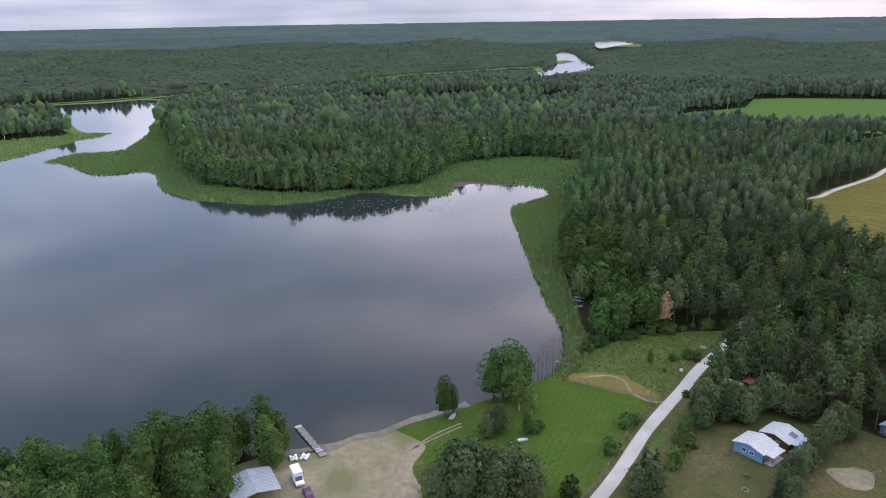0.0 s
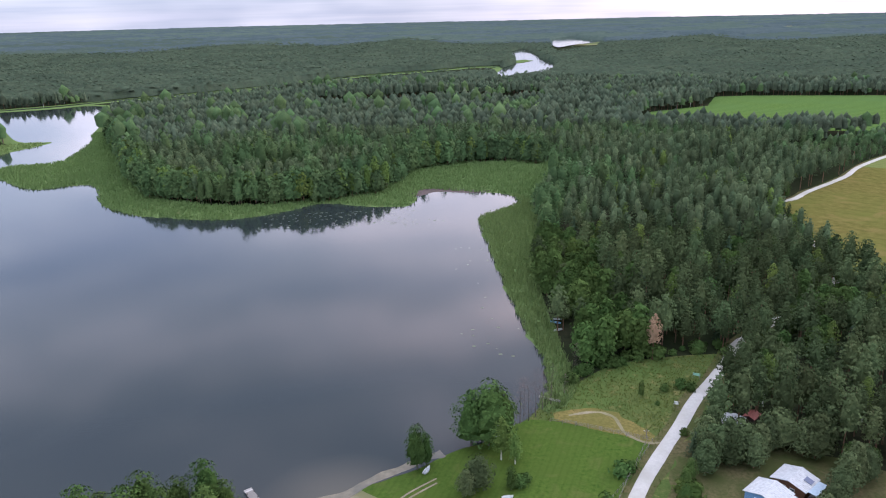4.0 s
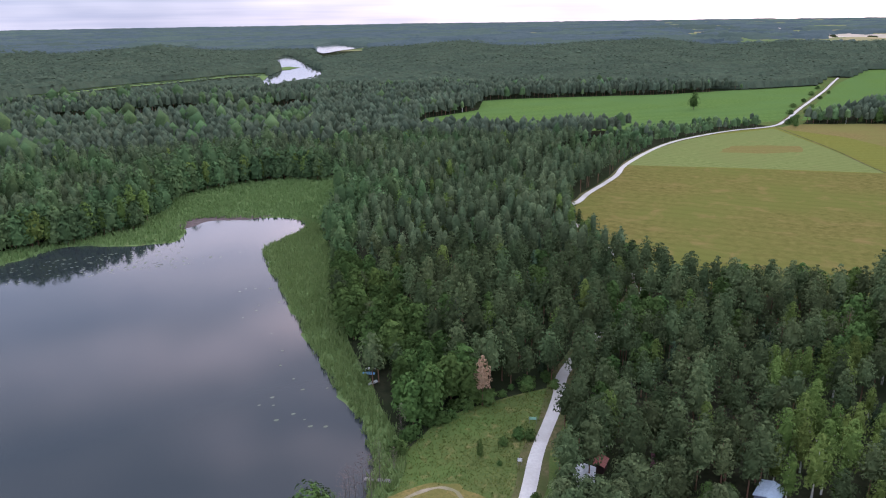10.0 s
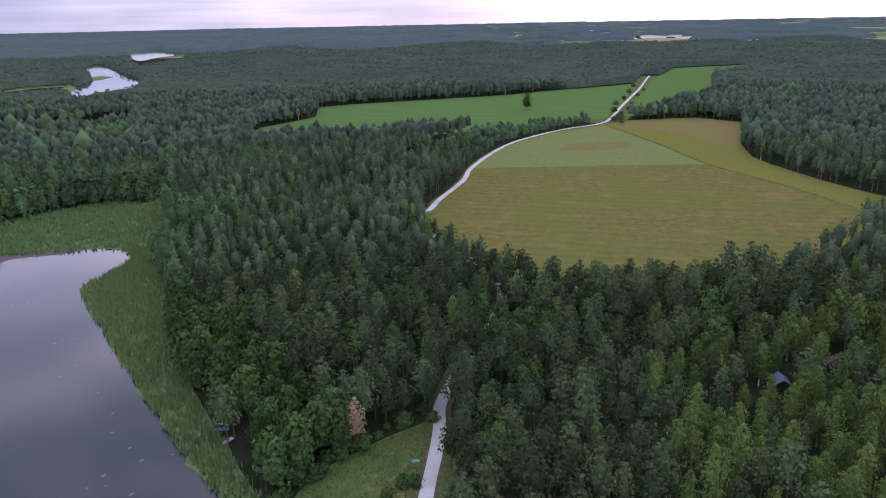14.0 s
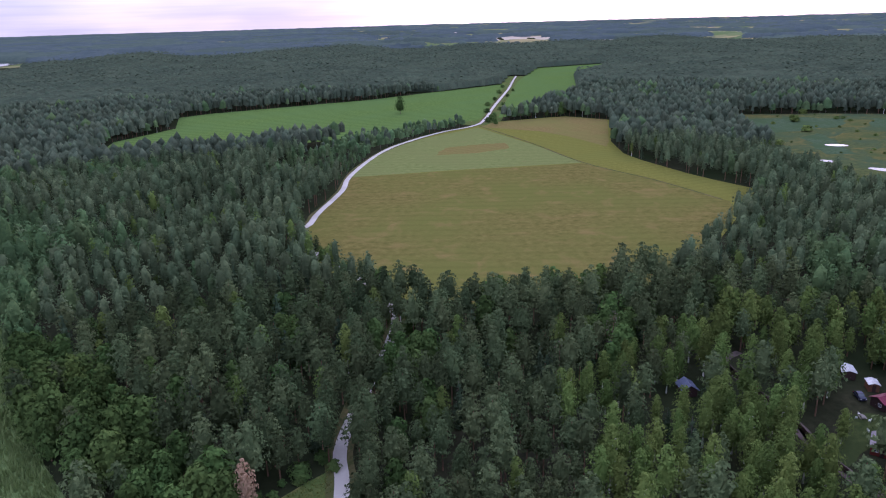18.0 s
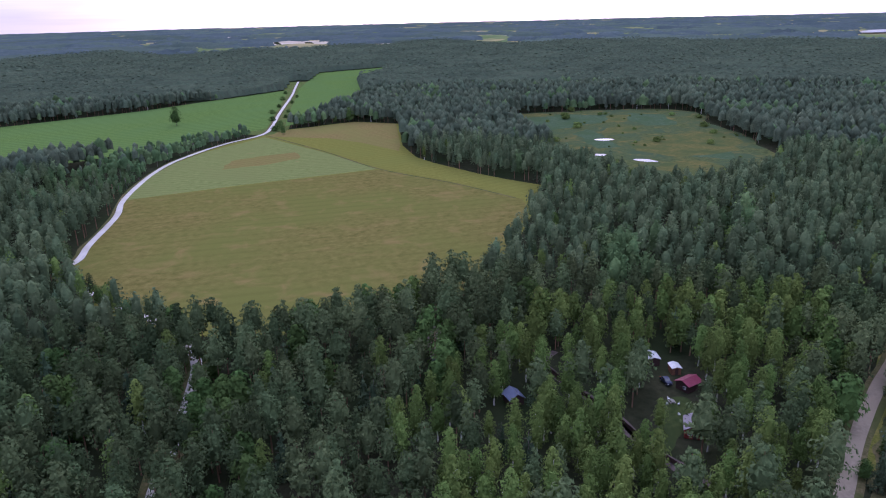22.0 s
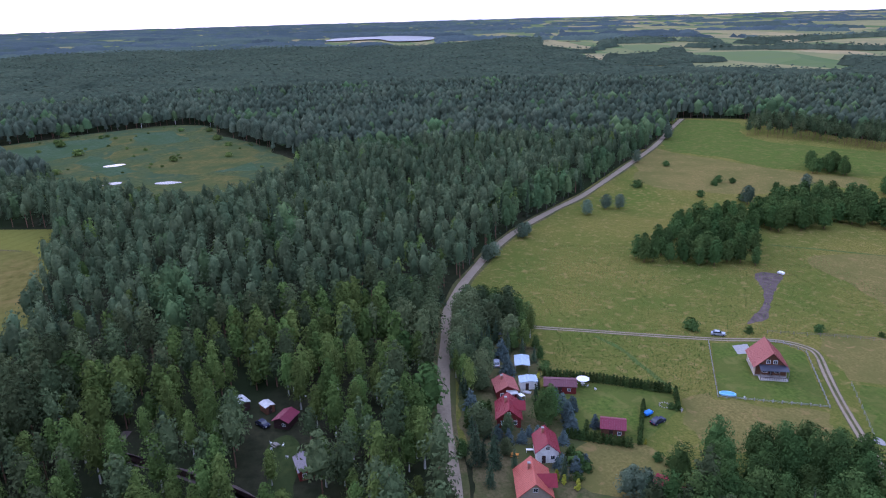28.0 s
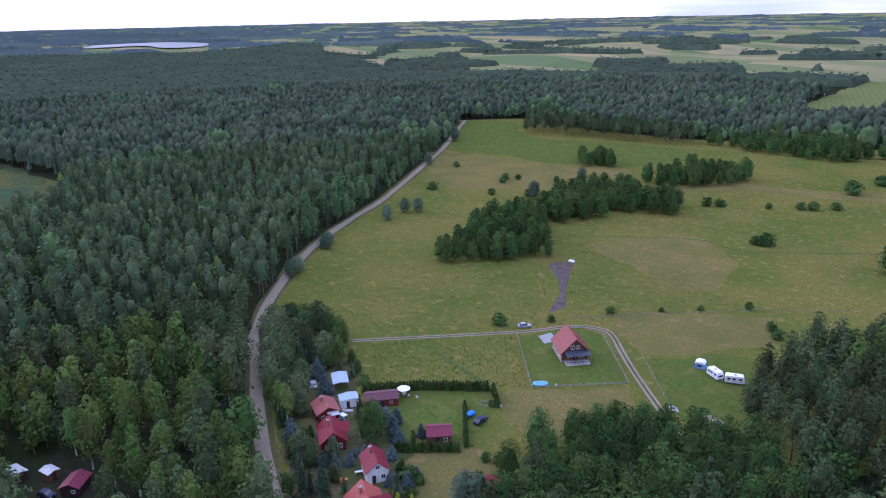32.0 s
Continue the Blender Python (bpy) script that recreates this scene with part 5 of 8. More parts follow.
# ---- building blocks ----
def bx(bm, x0, x1, y0, y1, z0, z1, m=None):
    """Adds a box to a bmesh."""
    v = [bm.verts.new(c if m is None else m @ Vector(c)) for c in ((x0, y0, z0), (x1, y0, z0), (x1, y1, z0), (x0, y1, z0), (x0, y0, z1), (x1, y0, z1), (x1, y1, z1), (x0, y1, z1))]
    for f in ((3, 2, 1, 0), (4, 5, 6, 7), (0, 1, 5, 4), (1, 2, 6, 5), (2, 3, 7, 6), (3, 0, 4, 7)):
        bm.faces.new([v[i] for i in f])
    return bm


def box_part(name, dims, material, parent, label="", m=None, bevel=0.0):
    bm = bx(bmesh.new(), *dims, m)
    if bevel:
        bmesh.ops.bevel(bm, geom=bm.edges[:], offset=bevel, segments=2, affect="EDGES")
    return part(name, bm, material, parent, label)


def prism(profile, y0, y1, bevel=0.0):
    """A side outline (x, z) drawn out from y0 to y1."""
    bm = bmesh.new()
    a = [bm.verts.new((x, y0, z)) for x, z in profile]
    b = [bm.verts.new((x, y1, z)) for x, z in profile]
    n = len(profile)
    bm.faces.new(a)
    bm.faces.new(b[::-1])
    for i in range(n):
        bm.faces.new((a[i], b[i], b[(i + 1) % n], a[(i + 1) % n]))
    bmesh.ops.recalc_face_normals(bm, faces=bm.faces[:])
    if bevel:
        bmesh.ops.bevel(bm, geom=bm.edges[:], offset=bevel, segments=2, affect="EDGES")
    return bm


def disc(radius, depth, segs=16, axis="Y"):
    bm = bmesh.new()
    bmesh.ops.create_cone(bm, cap_ends=True, segments=segs, radius1=radius, radius2=radius, depth=depth)
    if axis == "Y":
        bmesh.ops.rotate(bm, verts=bm.verts[:], cent=(0, 0, 0), matrix=Matrix.Rotation(math.pi / 2, 3, "X"))
    return bm


def shift(bm, x, y, z, turn=0.0):
    bmesh.ops.transform(bm, matrix=pose(x, y, z, 0, 0, turn), verts=bm.verts[:])
    return bm


def thing(name, x, y, turn, label, category, group="", z=0.08):
    e = new(name)
    e.empty_display_size = 0.3
    e.matrix_basis = pose(x, y, z, 0, 0, turn)
    return tagged(e, label, category, group)


def window(parent, x, y, z, w, h, turn, shape="square"):
    """A window on a wall at the local place, facing the local direction of turn."""
    m = pose(x, y, z, 0, 0, turn)
    bm = bmesh.new()
    t = 0.09
    for d in ((-w / 2 - t, w / 2 + t, h / 2, h / 2 + t), (-w / 2 - t, w / 2 + t, -h / 2 - t, -h / 2), (-w / 2 - t, -w / 2, -h / 2, h / 2), (w / 2, w / 2 + t, -h / 2, h / 2), (-0.025, 0.025, -h / 2, h / 2)):
        bx(bm, d[0], d[1], -0.06, 0.03, d[2], d[3], m)
    frame_ob = part("window", bm, P["white"], parent, "white-framed window")
    box_part("pane", (-w / 2, w / 2, -0.02, 0.02, -h / 2, h / 2), P["glass"], frame_ob, "dark glass pane", m)


def slope(parent, length, run, rise, x, y, z, side, material, over, ribs=0.55, thick=0.10):
    """One roof slope along local x, falling to the side (+1 or -1 in y), with raised seams."""
    ang = math.atan2(rise, run)
    span = math.hypot(run, rise) + over
    m = Matrix.Translation((x, y, z)) @ Matrix.Rotation(-side * ang, 4, "X")
    lo, hi = sorted((0, side * span))
    n = max(2, int(length / ribs))
    outline = [(-length / 2, 0.0), (length / 2, 0.0), (length / 2, thick)]
    for i in range(n, -1, -1):
        q = -length / 2 + 0.05 + (length - 0.10) * i / n
        outline += [(q + 0.035, thick), (q + 0.02, thick + 0.05), (q - 0.02, thick + 0.05), (q - 0.035, thick)]
    outline.append((-length / 2, thick))
    bm = prism(outline, lo, hi)
    bmesh.ops.transform(bm, matrix=m, verts=bm.verts[:])
    return part("roof_slope", bm, material, parent)


def house(name, x, y, turn, length, width, wall_h, roof_h, wall, roof, label, category="house", over=0.45, gable=None, windows=(), doors=(), chimney=None, base=None, stilts=0.0, group="", walls=True):
    """A gabled building: four walls, two slopes, gables, windows (side, along, height, w, h), doors (side, along)."""
    h = thing(name, x, y, turn, label, category, group)
    L, Wd, t = length / 2, width / 2, 0.18
    z0 = stilts
    if base:
        box_part("plinth", (-L - 0.06, L + 0.06, -Wd - 0.06, Wd + 0.06, 0.0, 0.5 + z0), base, h, "stone plinth")
    if walls:
        for s in (-1, 1):
            lo, hi = sorted((s * Wd, s * (Wd - t)))
            box_part("wall", (-L, L, lo, hi, z0, wall_h), wall, h)
            # gable wall, five-cornered
            bm = bmesh.new()
            prof = [(-Wd + t, z0), (Wd - t, z0), (Wd - t, wall_h), (0, wall_h + roof_h * (1 - t / Wd)), (-Wd + t, wall_h)]
            a = [bm.verts.new((s * L, q, r)) for q, r in prof]
            b = [bm.verts.new((s * (L - t), q, r)) for q, r in prof]
            bm.faces.new(a)
            bm.faces.new(b[::-1])
            for i in range(5):
                bm.faces.new((a[i], b[i], b[(i + 1) % 5], a[(i + 1) % 5]))
            bmesh.ops.recalc_face_normals(bm, faces=bm.faces[:])
            part("gable_wall", bm, gable or wall, h)
    else:
        for px in (-L + 0.1, 0, L - 0.1):
            for py in (-Wd + 0.1, Wd - 0.1):
                box_part("post", (px - 0.07, px + 0.07, py - 0.07, py + 0.07, 0, wall_h), P["wood"], h)
    for s in (-1, 1):
        slope(h, length + 2 * over, Wd, roof_h, 0, 0, wall_h + roof_h + 0.02, s, roof, over)
    box_part("ridge_cap", (-L - over, L + over, -0.13, 0.13, wall_h + roof_h + 0.10, wall_h + roof_h + 0.17), roof, h)
    for side, along, zc, w, hh in windows:
        wx, wy, tn = {"front": (along, -Wd - 0.02, 0), "back": (along, Wd + 0.02, 180), "left": (-L - 0.02, along, 270), "right": (L + 0.02, along, 90)}[side]
        window(h, wx, wy, zc, w, hh, tn)
    for side, along in doors:
        wx, wy, tn = {"front": (along, -Wd - 0.01, 0), "back": (along, Wd + 0.01, 180), "left": (-L - 0.01, along, 270), "right": (L + 0.01, along, 90)}[side]
        m = pose(wx, wy, z0, 0, 0, tn)
        d = box_part("door", (-0.45, 0.45, -0.05, 0.03, 0.02, 2.0), P["dark_wall"], h, "dark wooden door", m)
        box_part("handle", (0.32, 0.36, -0.12, -0.05, 0.95, 1.08), P["steel"], d, "steel handle", m)
    if chimney is not None:
        cx, cy = chimney
        top = wall_h + roof_h + 0.9
        c = box_part("chimney", (cx - 0.28, cx + 0.28, cy - 0.28, cy + 0.28, wall_h * 0.9, top), P["brick"], h, "brick chimney")
        box_part("chimney_cap", (cx - 0.36, cx + 0.36, cy - 0.36, cy + 0.36, top + 0.002, top + 0.10), P["concrete"], c, "concrete cap")
    return h


def porch(h, x0, x1, y0, y1, z, roof, posts=((0, 0), (1, 0)), fall=0.25, axis="y", deck=True):
    """A lean-to roof on posts with a deck under it, in the house's own axes; it falls along the axis."""
    bm = bx(bmesh.new(), x0, x1, y0, y1, z, z + 0.08)
    for v in bm.verts:
        k = (v.co.y - y0) / (y1 - y0) if axis == "y" else (v.co.x - x0) / (x1 - x0)
        v.co.z -= fall * k
    part("porch_roof", bm, roof, h)
    for a, b in posts:
        px, py = x0 + 0.12 + a * (x1 - x0 - 0.24), y0 + 0.12 + b * (y1 - y0 - 0.24)
        k = (py - y0) / (y1 - y0) if axis == "y" else (px - x0) / (x1 - x0)
        box_part("porch_post", (px - 0.06, px + 0.06, py - 0.06, py + 0.06, 0, z - fall * k - 0.02), P["wood"], h)
    if deck:
        box_part("deck", (x0 + 0.05, x1 - 0.05, y0 + 0.05, y1 - 0.05, 0.02, 0.22), P["pale_wood"], h, "pale wooden deck")


def wheel_on(parent, x, y, r=0.32, w=0.2):
    t = part("wheel", shift(disc(r, w), x, y, r), P["black"], parent, "black tyre")
    part("hub", shift(disc(r * 0.55, w + 0.03, 12), x, y, r), P["steel"], t, "grey wheel hub")


def car(x, y, turn, material, label, name="car", long=4.3, tall=1.5, wide=1.75, z=0.09):
    c = thing(name, x, y, turn, label, "car", "parked cars", z)
    L, Hh, Wd = long / 2, tall, wide / 2
    prof = [(-L, 0.35), (-L, 0.75), (-L + 0.12, 0.92), (-L * 0.45, 0.98), (L * 0.72, 0.98), (L * 0.98, 0.85), (L, 0.62), (L, 0.35), (L - 0.15, 0.24), (-L + 0.15, 0.24)]
    part("body", prism(prof, -Wd, Wd, 0.06), material, c)
    cab = [(-L * 0.48, 0.97), (-L * 0.16, Hh), (L * 0.52, Hh - 0.02), (L * 0.84, 0.97)]
    part("cabin", prism(cab, -Wd + 0.10, Wd - 0.10, 0.05), P["glass"], c, "dark car windows")
    part("roof", prism([(-L * 0.17, Hh - 0.02), (-L * 0.10, Hh + 0.03), (L * 0.48, Hh + 0.02), (L * 0.54, Hh - 0.03)], -Wd + 0.13, Wd - 0.13, 0.01), material, c)
    for sx in (-0.62, 0.62):
        for sy in (-1, 1):
            wheel_on(c, L * sx, sy * (Wd - 0.08))
    for sy in (-1, 1):
        box_part("headlight", (-L - 0.02, -L + 0.06, sy * Wd * 0.7 - 0.16, sy * Wd * 0.7 + 0.16, 0.62, 0.76), P["lamp_glass"], c, "clear headlight")
        box_part("tail_light", (L - 0.06, L + 0.02, sy * Wd * 0.75 - 0.12, sy * Wd * 0.75 + 0.12, 0.66, 0.84), P["tail_red"], c, "red tail light")
    return c


def caravan(x, y, turn, label, long=5.0):
    c = thing("caravan", x, y, turn, label, "caravan", "caravans on the grass", 0.09)
    L, Wd = long / 2, 1.1
    prof = [(-L, 0.45), (-L - 0.02, 1.1), (-L + 0.28, 2.2), (-L + 0.6, 2.5), (L - 0.4, 2.5), (L - 0.08, 2.2), (L, 0.9), (L, 0.45)]
    part("body", prism(prof, -Wd, Wd, 0.08), P["white"], c)
    for s in (-1, 1):
        for q in (-L * 0.55, L * 0.1, L * 0.6):
            box_part("side_window", (q - 0.45, q + 0.45, s * Wd - 0.02, s * Wd + 0.02, 1.35, 1.95), P["glass"], c, "dark tinted window")
    box_part("front_window", (-L - 0.03, -L + 0.05, -0.7, 0.7, 1.2, 1.75), P["glass"], c, "dark front window", Matrix.Translation((0.0, 0, 0)))
    box_part("roof_hatch", (-0.4, 0.4, -0.35, 0.35, 2.49, 2.60), P["zinc"], c, "grey roof hatch", None, 0.03)
    box_part("drawbar", (-L - 1.1, -L + 0.1, -0.06, 0.06, 0.40, 0.50), P["steel"], c, "steel drawbar")
    box_part("jockey_wheel", (-L - 1.0, -L - 0.9, -0.05, 0.05, 0.0, 0.41), P["black"], c)
    box_part("stripe", (-L * 0.8, L * 0.9, -Wd - 0.012, Wd + 0.012, 0.95, 1.05), P["slate_blue"], c, "blue side stripe")
    for s in (-1, 1):
        wheel_on(c, 0.2, s * (Wd - 0.12), 0.33)
    return c


def post_fence(name, line, spacing, height, label, material, rail_heights=(0.5, 0.95), rail=0.035, post=0.05, group="", panel=False):
    """Posts along a plan line with rails, each a part."""
    f = thing(name, line[0][0], line[0][1], 0, label, "fence", group)
    ox, oy = line[0]
    for (x0, y0), (x1, y1) in zip(line[:-1], line[1:]):
        d = math.hypot(x1 - x0, y1 - y0)
        n = max(1, round(d / spacing))
        ang = math.degrees(math.atan2(y1 - y0, x1 - x0))
        for i in range(n):
            px, py = x0 + (x1 - x0) * i / n - ox, y0 + (y1 - y0) * i / n - oy
            m = pose(px, py, 0, 0, 0, ang)
            box_part("post", (-post, post, -post, post, -0.05, height), material, f, "", m)
            s = d / n
            if panel:
                box_part("panel", (post, s - post, -0.03, 0.03, 0.02, height - 0.12), material, f, "", m)
            else:
                for rz in rail_heights:
                    box_part("rail", (post, s - post, -rail / 2, rail / 2, rz * height - 0.03, rz * height + 0.03), material, f, "", m)
    return f


def rowing_boat(x, y, turn, material, label, long=3.6, upside=False, z=0.1):
    """A hull of ribs with gunwale and thwarts."""
    b = thing("rowing_boat", x, y, turn, label, "boat", "", z)
    bm = bmesh.new()
    rings = []
    for i in range(9):
        u = i / 8
        px = (u - 0.5) * long
        w = 0.62 * math.sin(math.pi * min(1, 0.12 + 0.88 * (1 - u))) ** 0.6 if u < 1 else 0.03
        w = max(0.04, 0.62 * (1 - max(0, (u - 0.35) / 0.65) ** 2.2) * min(1, 0.75 + u))
        sh = 0.42 + 0.14 * u * u
        ring = [(px, -w, sh), (px, -w * 0.8, 0.16), (px, 0, 0.0), (px, w * 0.8, 0.16), (px, w, sh)]
        rings.append([bm.verts.new((a, q, (0.56 - r) if upside else r)) for a, q, r in ring])
    for r0, r1 in zip(rings[:-1], rings[1:]):
        for k in range(4):
            bm.faces.new((r0[k], r0[k + 1], r1[k + 1], r1[k]))
    bm.faces.new(rings[0])
    bmesh.ops.solidify(bm, geom=bm.faces[:], thickness=0.03)
    part("hull", bm, material, b)
    if not upside:
        for q in (-0.3, 0.25):
            box_part("thwart", (q * long / 2 - 0.1, q * long / 2 + 0.1, -0.5, 0.5, 0.26, 0.30), P["wood"], b, "wooden seat board")
    return b


def pedal_boat(x, y, turn):
    b = thing("pedal_boat", x, y, turn, "white plastic pedal boat drawn up on the sand", "boat", "pedal boats on the shore", 0.12)
    for s in (-1, 1):
        part("float", prism([(-1.2, 0.28), (-1.05, 0.05), (0.9, 0.0), (1.3, 0.34), (1.1, 0.42), (-1.1, 0.42)], s * 0.62 - 0.28, s * 0.62 + 0.28, 0.06), P["white"], b)
    box_part("deck", (-0.9, 0.7, -0.5, 0.5, 0.30, 0.40), P["white"], b, "", None, 0.03)
    for s in (-1, 1):
        part("seat", prism([(-0.5, 0.40), (-0.6, 0.95), (-0.5, 0.97), (-0.35, 0.55), (0.1, 0.52), (0.1, 0.40)], s * 0.3 - 0.22, s * 0.3 + 0.22, 0.03), P["white"], b)
    part("rudder", prism([(-1.25, 0.1), (-1.6, 0.1), (-1.6, 0.5), (-1.25, 0.45)], -0.02, 0.02), P["steel"], b)
    return b


def bench(x, y, turn, label="weathered wooden bench in the yard", material="wood", category="bench"):
    b = thing("garden_bench", x, y, turn, label, category)
    for q in (-0.18, 0.0, 0.18):
        box_part("seat_board", (-0.9, 0.9, q - 0.08, q + 0.08, 0.42, 0.47), P[material], b)
    for q in (0.62, 0.82):
        box_part("back_board", (-0.9, 0.9, 0.28, 0.32, q - 0.08, q + 0.08), P[material], b)
    for s in (-0.75, 0.75):
        box_part("leg", (s - 0.05, s + 0.05, -0.24, -0.14, 0, 0.42), P[material], b)
        box_part("back_leg", (s - 0.05, s + 0.05, 0.22, 0.28, 0, 0.92), P[material], b)
    return b


def picnic_table(x, y, turn, label, material="wood"):
    b = thing("picnic_table", x, y, turn, label, "table")
    for q in (-0.3, -0.1, 0.1, 0.3):
        box_part("top_board", (-0.9, 0.9, q - 0.09, q + 0.09, 0.70, 0.75), P[material], b)
    for s in (-1, 1):
        box_part("seat_board", (-0.9, 0.9, s * 0.72 - 0.13, s * 0.72 + 0.13, 0.42, 0.47), P[material], b)
        box_part("leg_frame", (s * 0.65 - 0.04, s * 0.65 + 0.04, -0.8, 0.8, 0.34, 0.42), P[material], b)
        for q in (-0.4, 0.4):
            box_part("leg", (s * 0.65 - 0.05, s * 0.65 + 0.05, q - 0.05, q + 0.05, 0, 0.70), P[material], b)
    return b


def chair(x, y, turn, material="white"):
    c = thing("garden_chair", x, y, turn, "white plastic garden chair on the grass", "chair", "garden chairs")
    box_part("seat", (-0.25, 0.25, -0.25, 0.25, 0.40, 0.45), P[material], c, "", None, 0.015)
    box_part("backrest", (-0.25, 0.25, 0.22, 0.27, 0.45, 0.92), P[material], c, "", None, 0.015)
    for a in (-0.21, 0.21):
        for b in (-0.21, 0.21):
            box_part("leg", (a - 0.025, a + 0.025, b - 0.025, b + 0.025, 0, 0.40), P[material], c)
    return c


# ---- lake shore and beach ----
BEACH = spline([(-58, 146), (-40, 154), (-33, 154), (-26, 157), (-16, 160), (-8, 163), (-5, 150), (-8, 141), (-5, 130), (-6, 112), (-30, 108), (-52, 120)], 5)
LAWN = spline([(-15, 160), (-7, 167), (5, 174), (14, 178), (26, 182), (36, 180.5), (45, 176), (56, 170), (44, 152), (34, 136), (24, 122), (6, 112), (-4, 124), (-6, 140), (-5, 150)], 5)
PATHWAY = np.array([(35.2, 185.0), (45.4, 186.2), (52.5, 183.6), (59.1, 171.2), (57.2, 168.8), (46.4, 175.0), (36.4, 180.6)])
patch_flat("beach", BEACH, 0.09, M["sand"], "sandy beach clearing with wheel tracks", "beach")
patch_flat("lawn", LAWN, 0.10, M["lawn"], "lush green lawn by the lake", "lawn")
patch_flat("dry_strip", PATHWAY, 0.125, M["dry_grass"], "dry straw-coloured grass beside the lawn", "grass", 0.7)
ribbon("sandy_path", spline([(39.8, 183.0), (46, 184.0), (50.2, 182.6), (51.6, 178.6), (51.8, 173.6), (55.4, 169.4), (59, 168.6)], 5, False), 0.9, 0.14, M["sand"], "pale sandy path through the dry grass", "path", 0.25)
patch_flat("sand_pit", spline([(87, 137), (92, 139), (97, 136), (94, 131), (89, 131)]), 0.09, M["sand"], "bare sandy patch in the yard", "sand", 0.8)
for off in (-0.8, 0.8):
    arc = spline([(-12 + off, 112), (-13 + off, 125), (-11 + off, 138), (-10 + off, 146), (-4, 153 + off), (4, 159 + off)], 6, False)
    ribbon("wheel_track", arc, 0.5, 0.15, M["dirt"], "worn wheel track in the sand", "track", 0.08)


def dock():
    """A plank jetty on posts, its boards laid in uneven bays."""
    x0, y0, x1, y1 = -29.5, 146.0, -38.3, 159.4
    turn, length = math.degrees(math.atan2(y1 - y0, x1 - x0)), math.hypot(x1 - x0, y1 - y0)
    d = thing("jetty", x0, y0, turn, "weathered grey plank jetty reaching into the lake", "jetty", "", 0.05)
    rng = np.random.default_rng(3)
    for s in (-0.7, 0.7):
        box_part("beam", (0, length, s - 0.07, s + 0.07, 0.30, 0.44), P["wood"], d)
    n = int(length / 0.24)
    for i in range(n):
        q = i * length / n
        light = rng.random() < (0.85 if i in (8, 9, 10, 13, 14, n - 3, n - 2, n - 1) else 0.12)
        box_part("plank", (q + 0.01, q + 0.225, -0.95 + 0.08 * rng.random(), 0.95 - 0.08 * rng.random(), 0.445, 0.50), P["pale_wood" if light else "wood"], d, "", None)
    for q in np.arange(1.0, length, 2.2):
        for s in (-0.8, 0.8):
            box_part("pile", (q - 0.09, q + 0.09, s - 0.09, s + 0.09, -0.6, 0.75), P["dark_wall"], d)
    return d


dock()
for px, py, pt in ((-36.6, 145.4, 110), (-34.0, 145.9, 80), (-54.2, 142.8, 40), (-51.8, 143.2, 60)):
    pedal_boat(px, py, pt)
rowing_boat(1.9, 163.0, 62, P["white"], "white rowing boat turned over on the grass", 3.4, True)
rowing_boat(19.0, 151.6, 10, P["white"], "white boat hull lying on the lawn", 2.6, True)
rowing_boat(48.8, 241.0, 150, P["pool_blue"], "pale blue rowing boat moored in the reeds", 3.8)
rowing_boat(50.5, 243.6, 170, P["white"], "white rowing boat in the reeds beside another", 3.6)
rowing_boat(48.4, 235.0, 200, P["white"], "small white boat at the reed edge", 3.0)

shed = house("boat_shed", -43.0, 132.3, -61.6, 8.6, 9.6, 2.6, 0.9, P["dark_wall"], P["zinc"], "open wooden shed with a grey corrugated metal roof", "shed", walls=False)
box_part("back_wall", (-4.2, 4.2, -4.6, -4.45, 0, 2.5), P["dark_wall"], shed)
box_part("side_wall", (-4.2, -4.05, -4.4, 4.4, 0, 2.5), P["dark_wall"], shed)
picnic_table(-39.8, 129.4, 20, "wooden picnic table under the shed roof")

van = thing("box_van", -33.9, 136.6, 116.0, "white box van parked on the sand", "van", "parked cars", 0.12)
part("box", prism([(-0.9, 0.55), (-0.9, 2.9), (-0.6, 3.0), (2.7, 3.0), (2.8, 2.9), (2.8, 0.55)], -1.05, 1.05, 0.06), P["white"], van, "white van body")
part("cab", prism([(-2.5, 0.45), (-2.5, 1.0), (-1.6, 1.25), (-0.95, 2.1), (-0.88, 2.1), (-0.88, 0.45)], -0.98, 0.98, 0.05), P["white"], van)
part("windscreen", prism([(-1.62, 1.27), (-1.0, 2.06), (-0.97, 2.02), (-1.56, 1.25)], -0.85, 0.85), P["glass"], van, "dark windscreen")
for wx in (-1.6, 1.7):
    for wy in (-0.92, 0.92):
        wheel_on(van, wx, wy, 0.35)
car(-30.6, 131.4, 116, P["purple_car"], "dark purple car parked behind the white van")


def small_pier(x0, y0, x1, y1, label):
    turn, length = math.degrees(math.atan2(y1 - y0, x1 - x0)), math.hypot(x1 - x0, y1 - y0)
    d = thing("small_pier", x0, y0, turn, label, "pier", "", 0.1)
    for i in range(int(length / 0.3)):
        box_part("plank", (i * 0.3, i * 0.3 + 0.27, -0.6, 0.6, 0.36, 0.42), P["wood"], d)
    for q in np.arange(0.3, length, 1.6):
        for s in (-0.5, 0.5):
            box_part("pile", (q - 0.06, q + 0.06, s - 0.06, s + 0.06, -0.3, 0.6), P["dark_wall"], d)


small_pier(39.2, 189.6, 33.6, 193.0, "small weathered wooden pier at the shore")
post_fence("wire_fence", [(38, 179.6), (46, 175.8), (56.4, 170.2), (45.6, 153.4), (34.6, 135.5), (26, 124)], 2.6, 1.1, "wooden post fence round the lawn", P["wood"], (0.45, 0.9), 0.02)


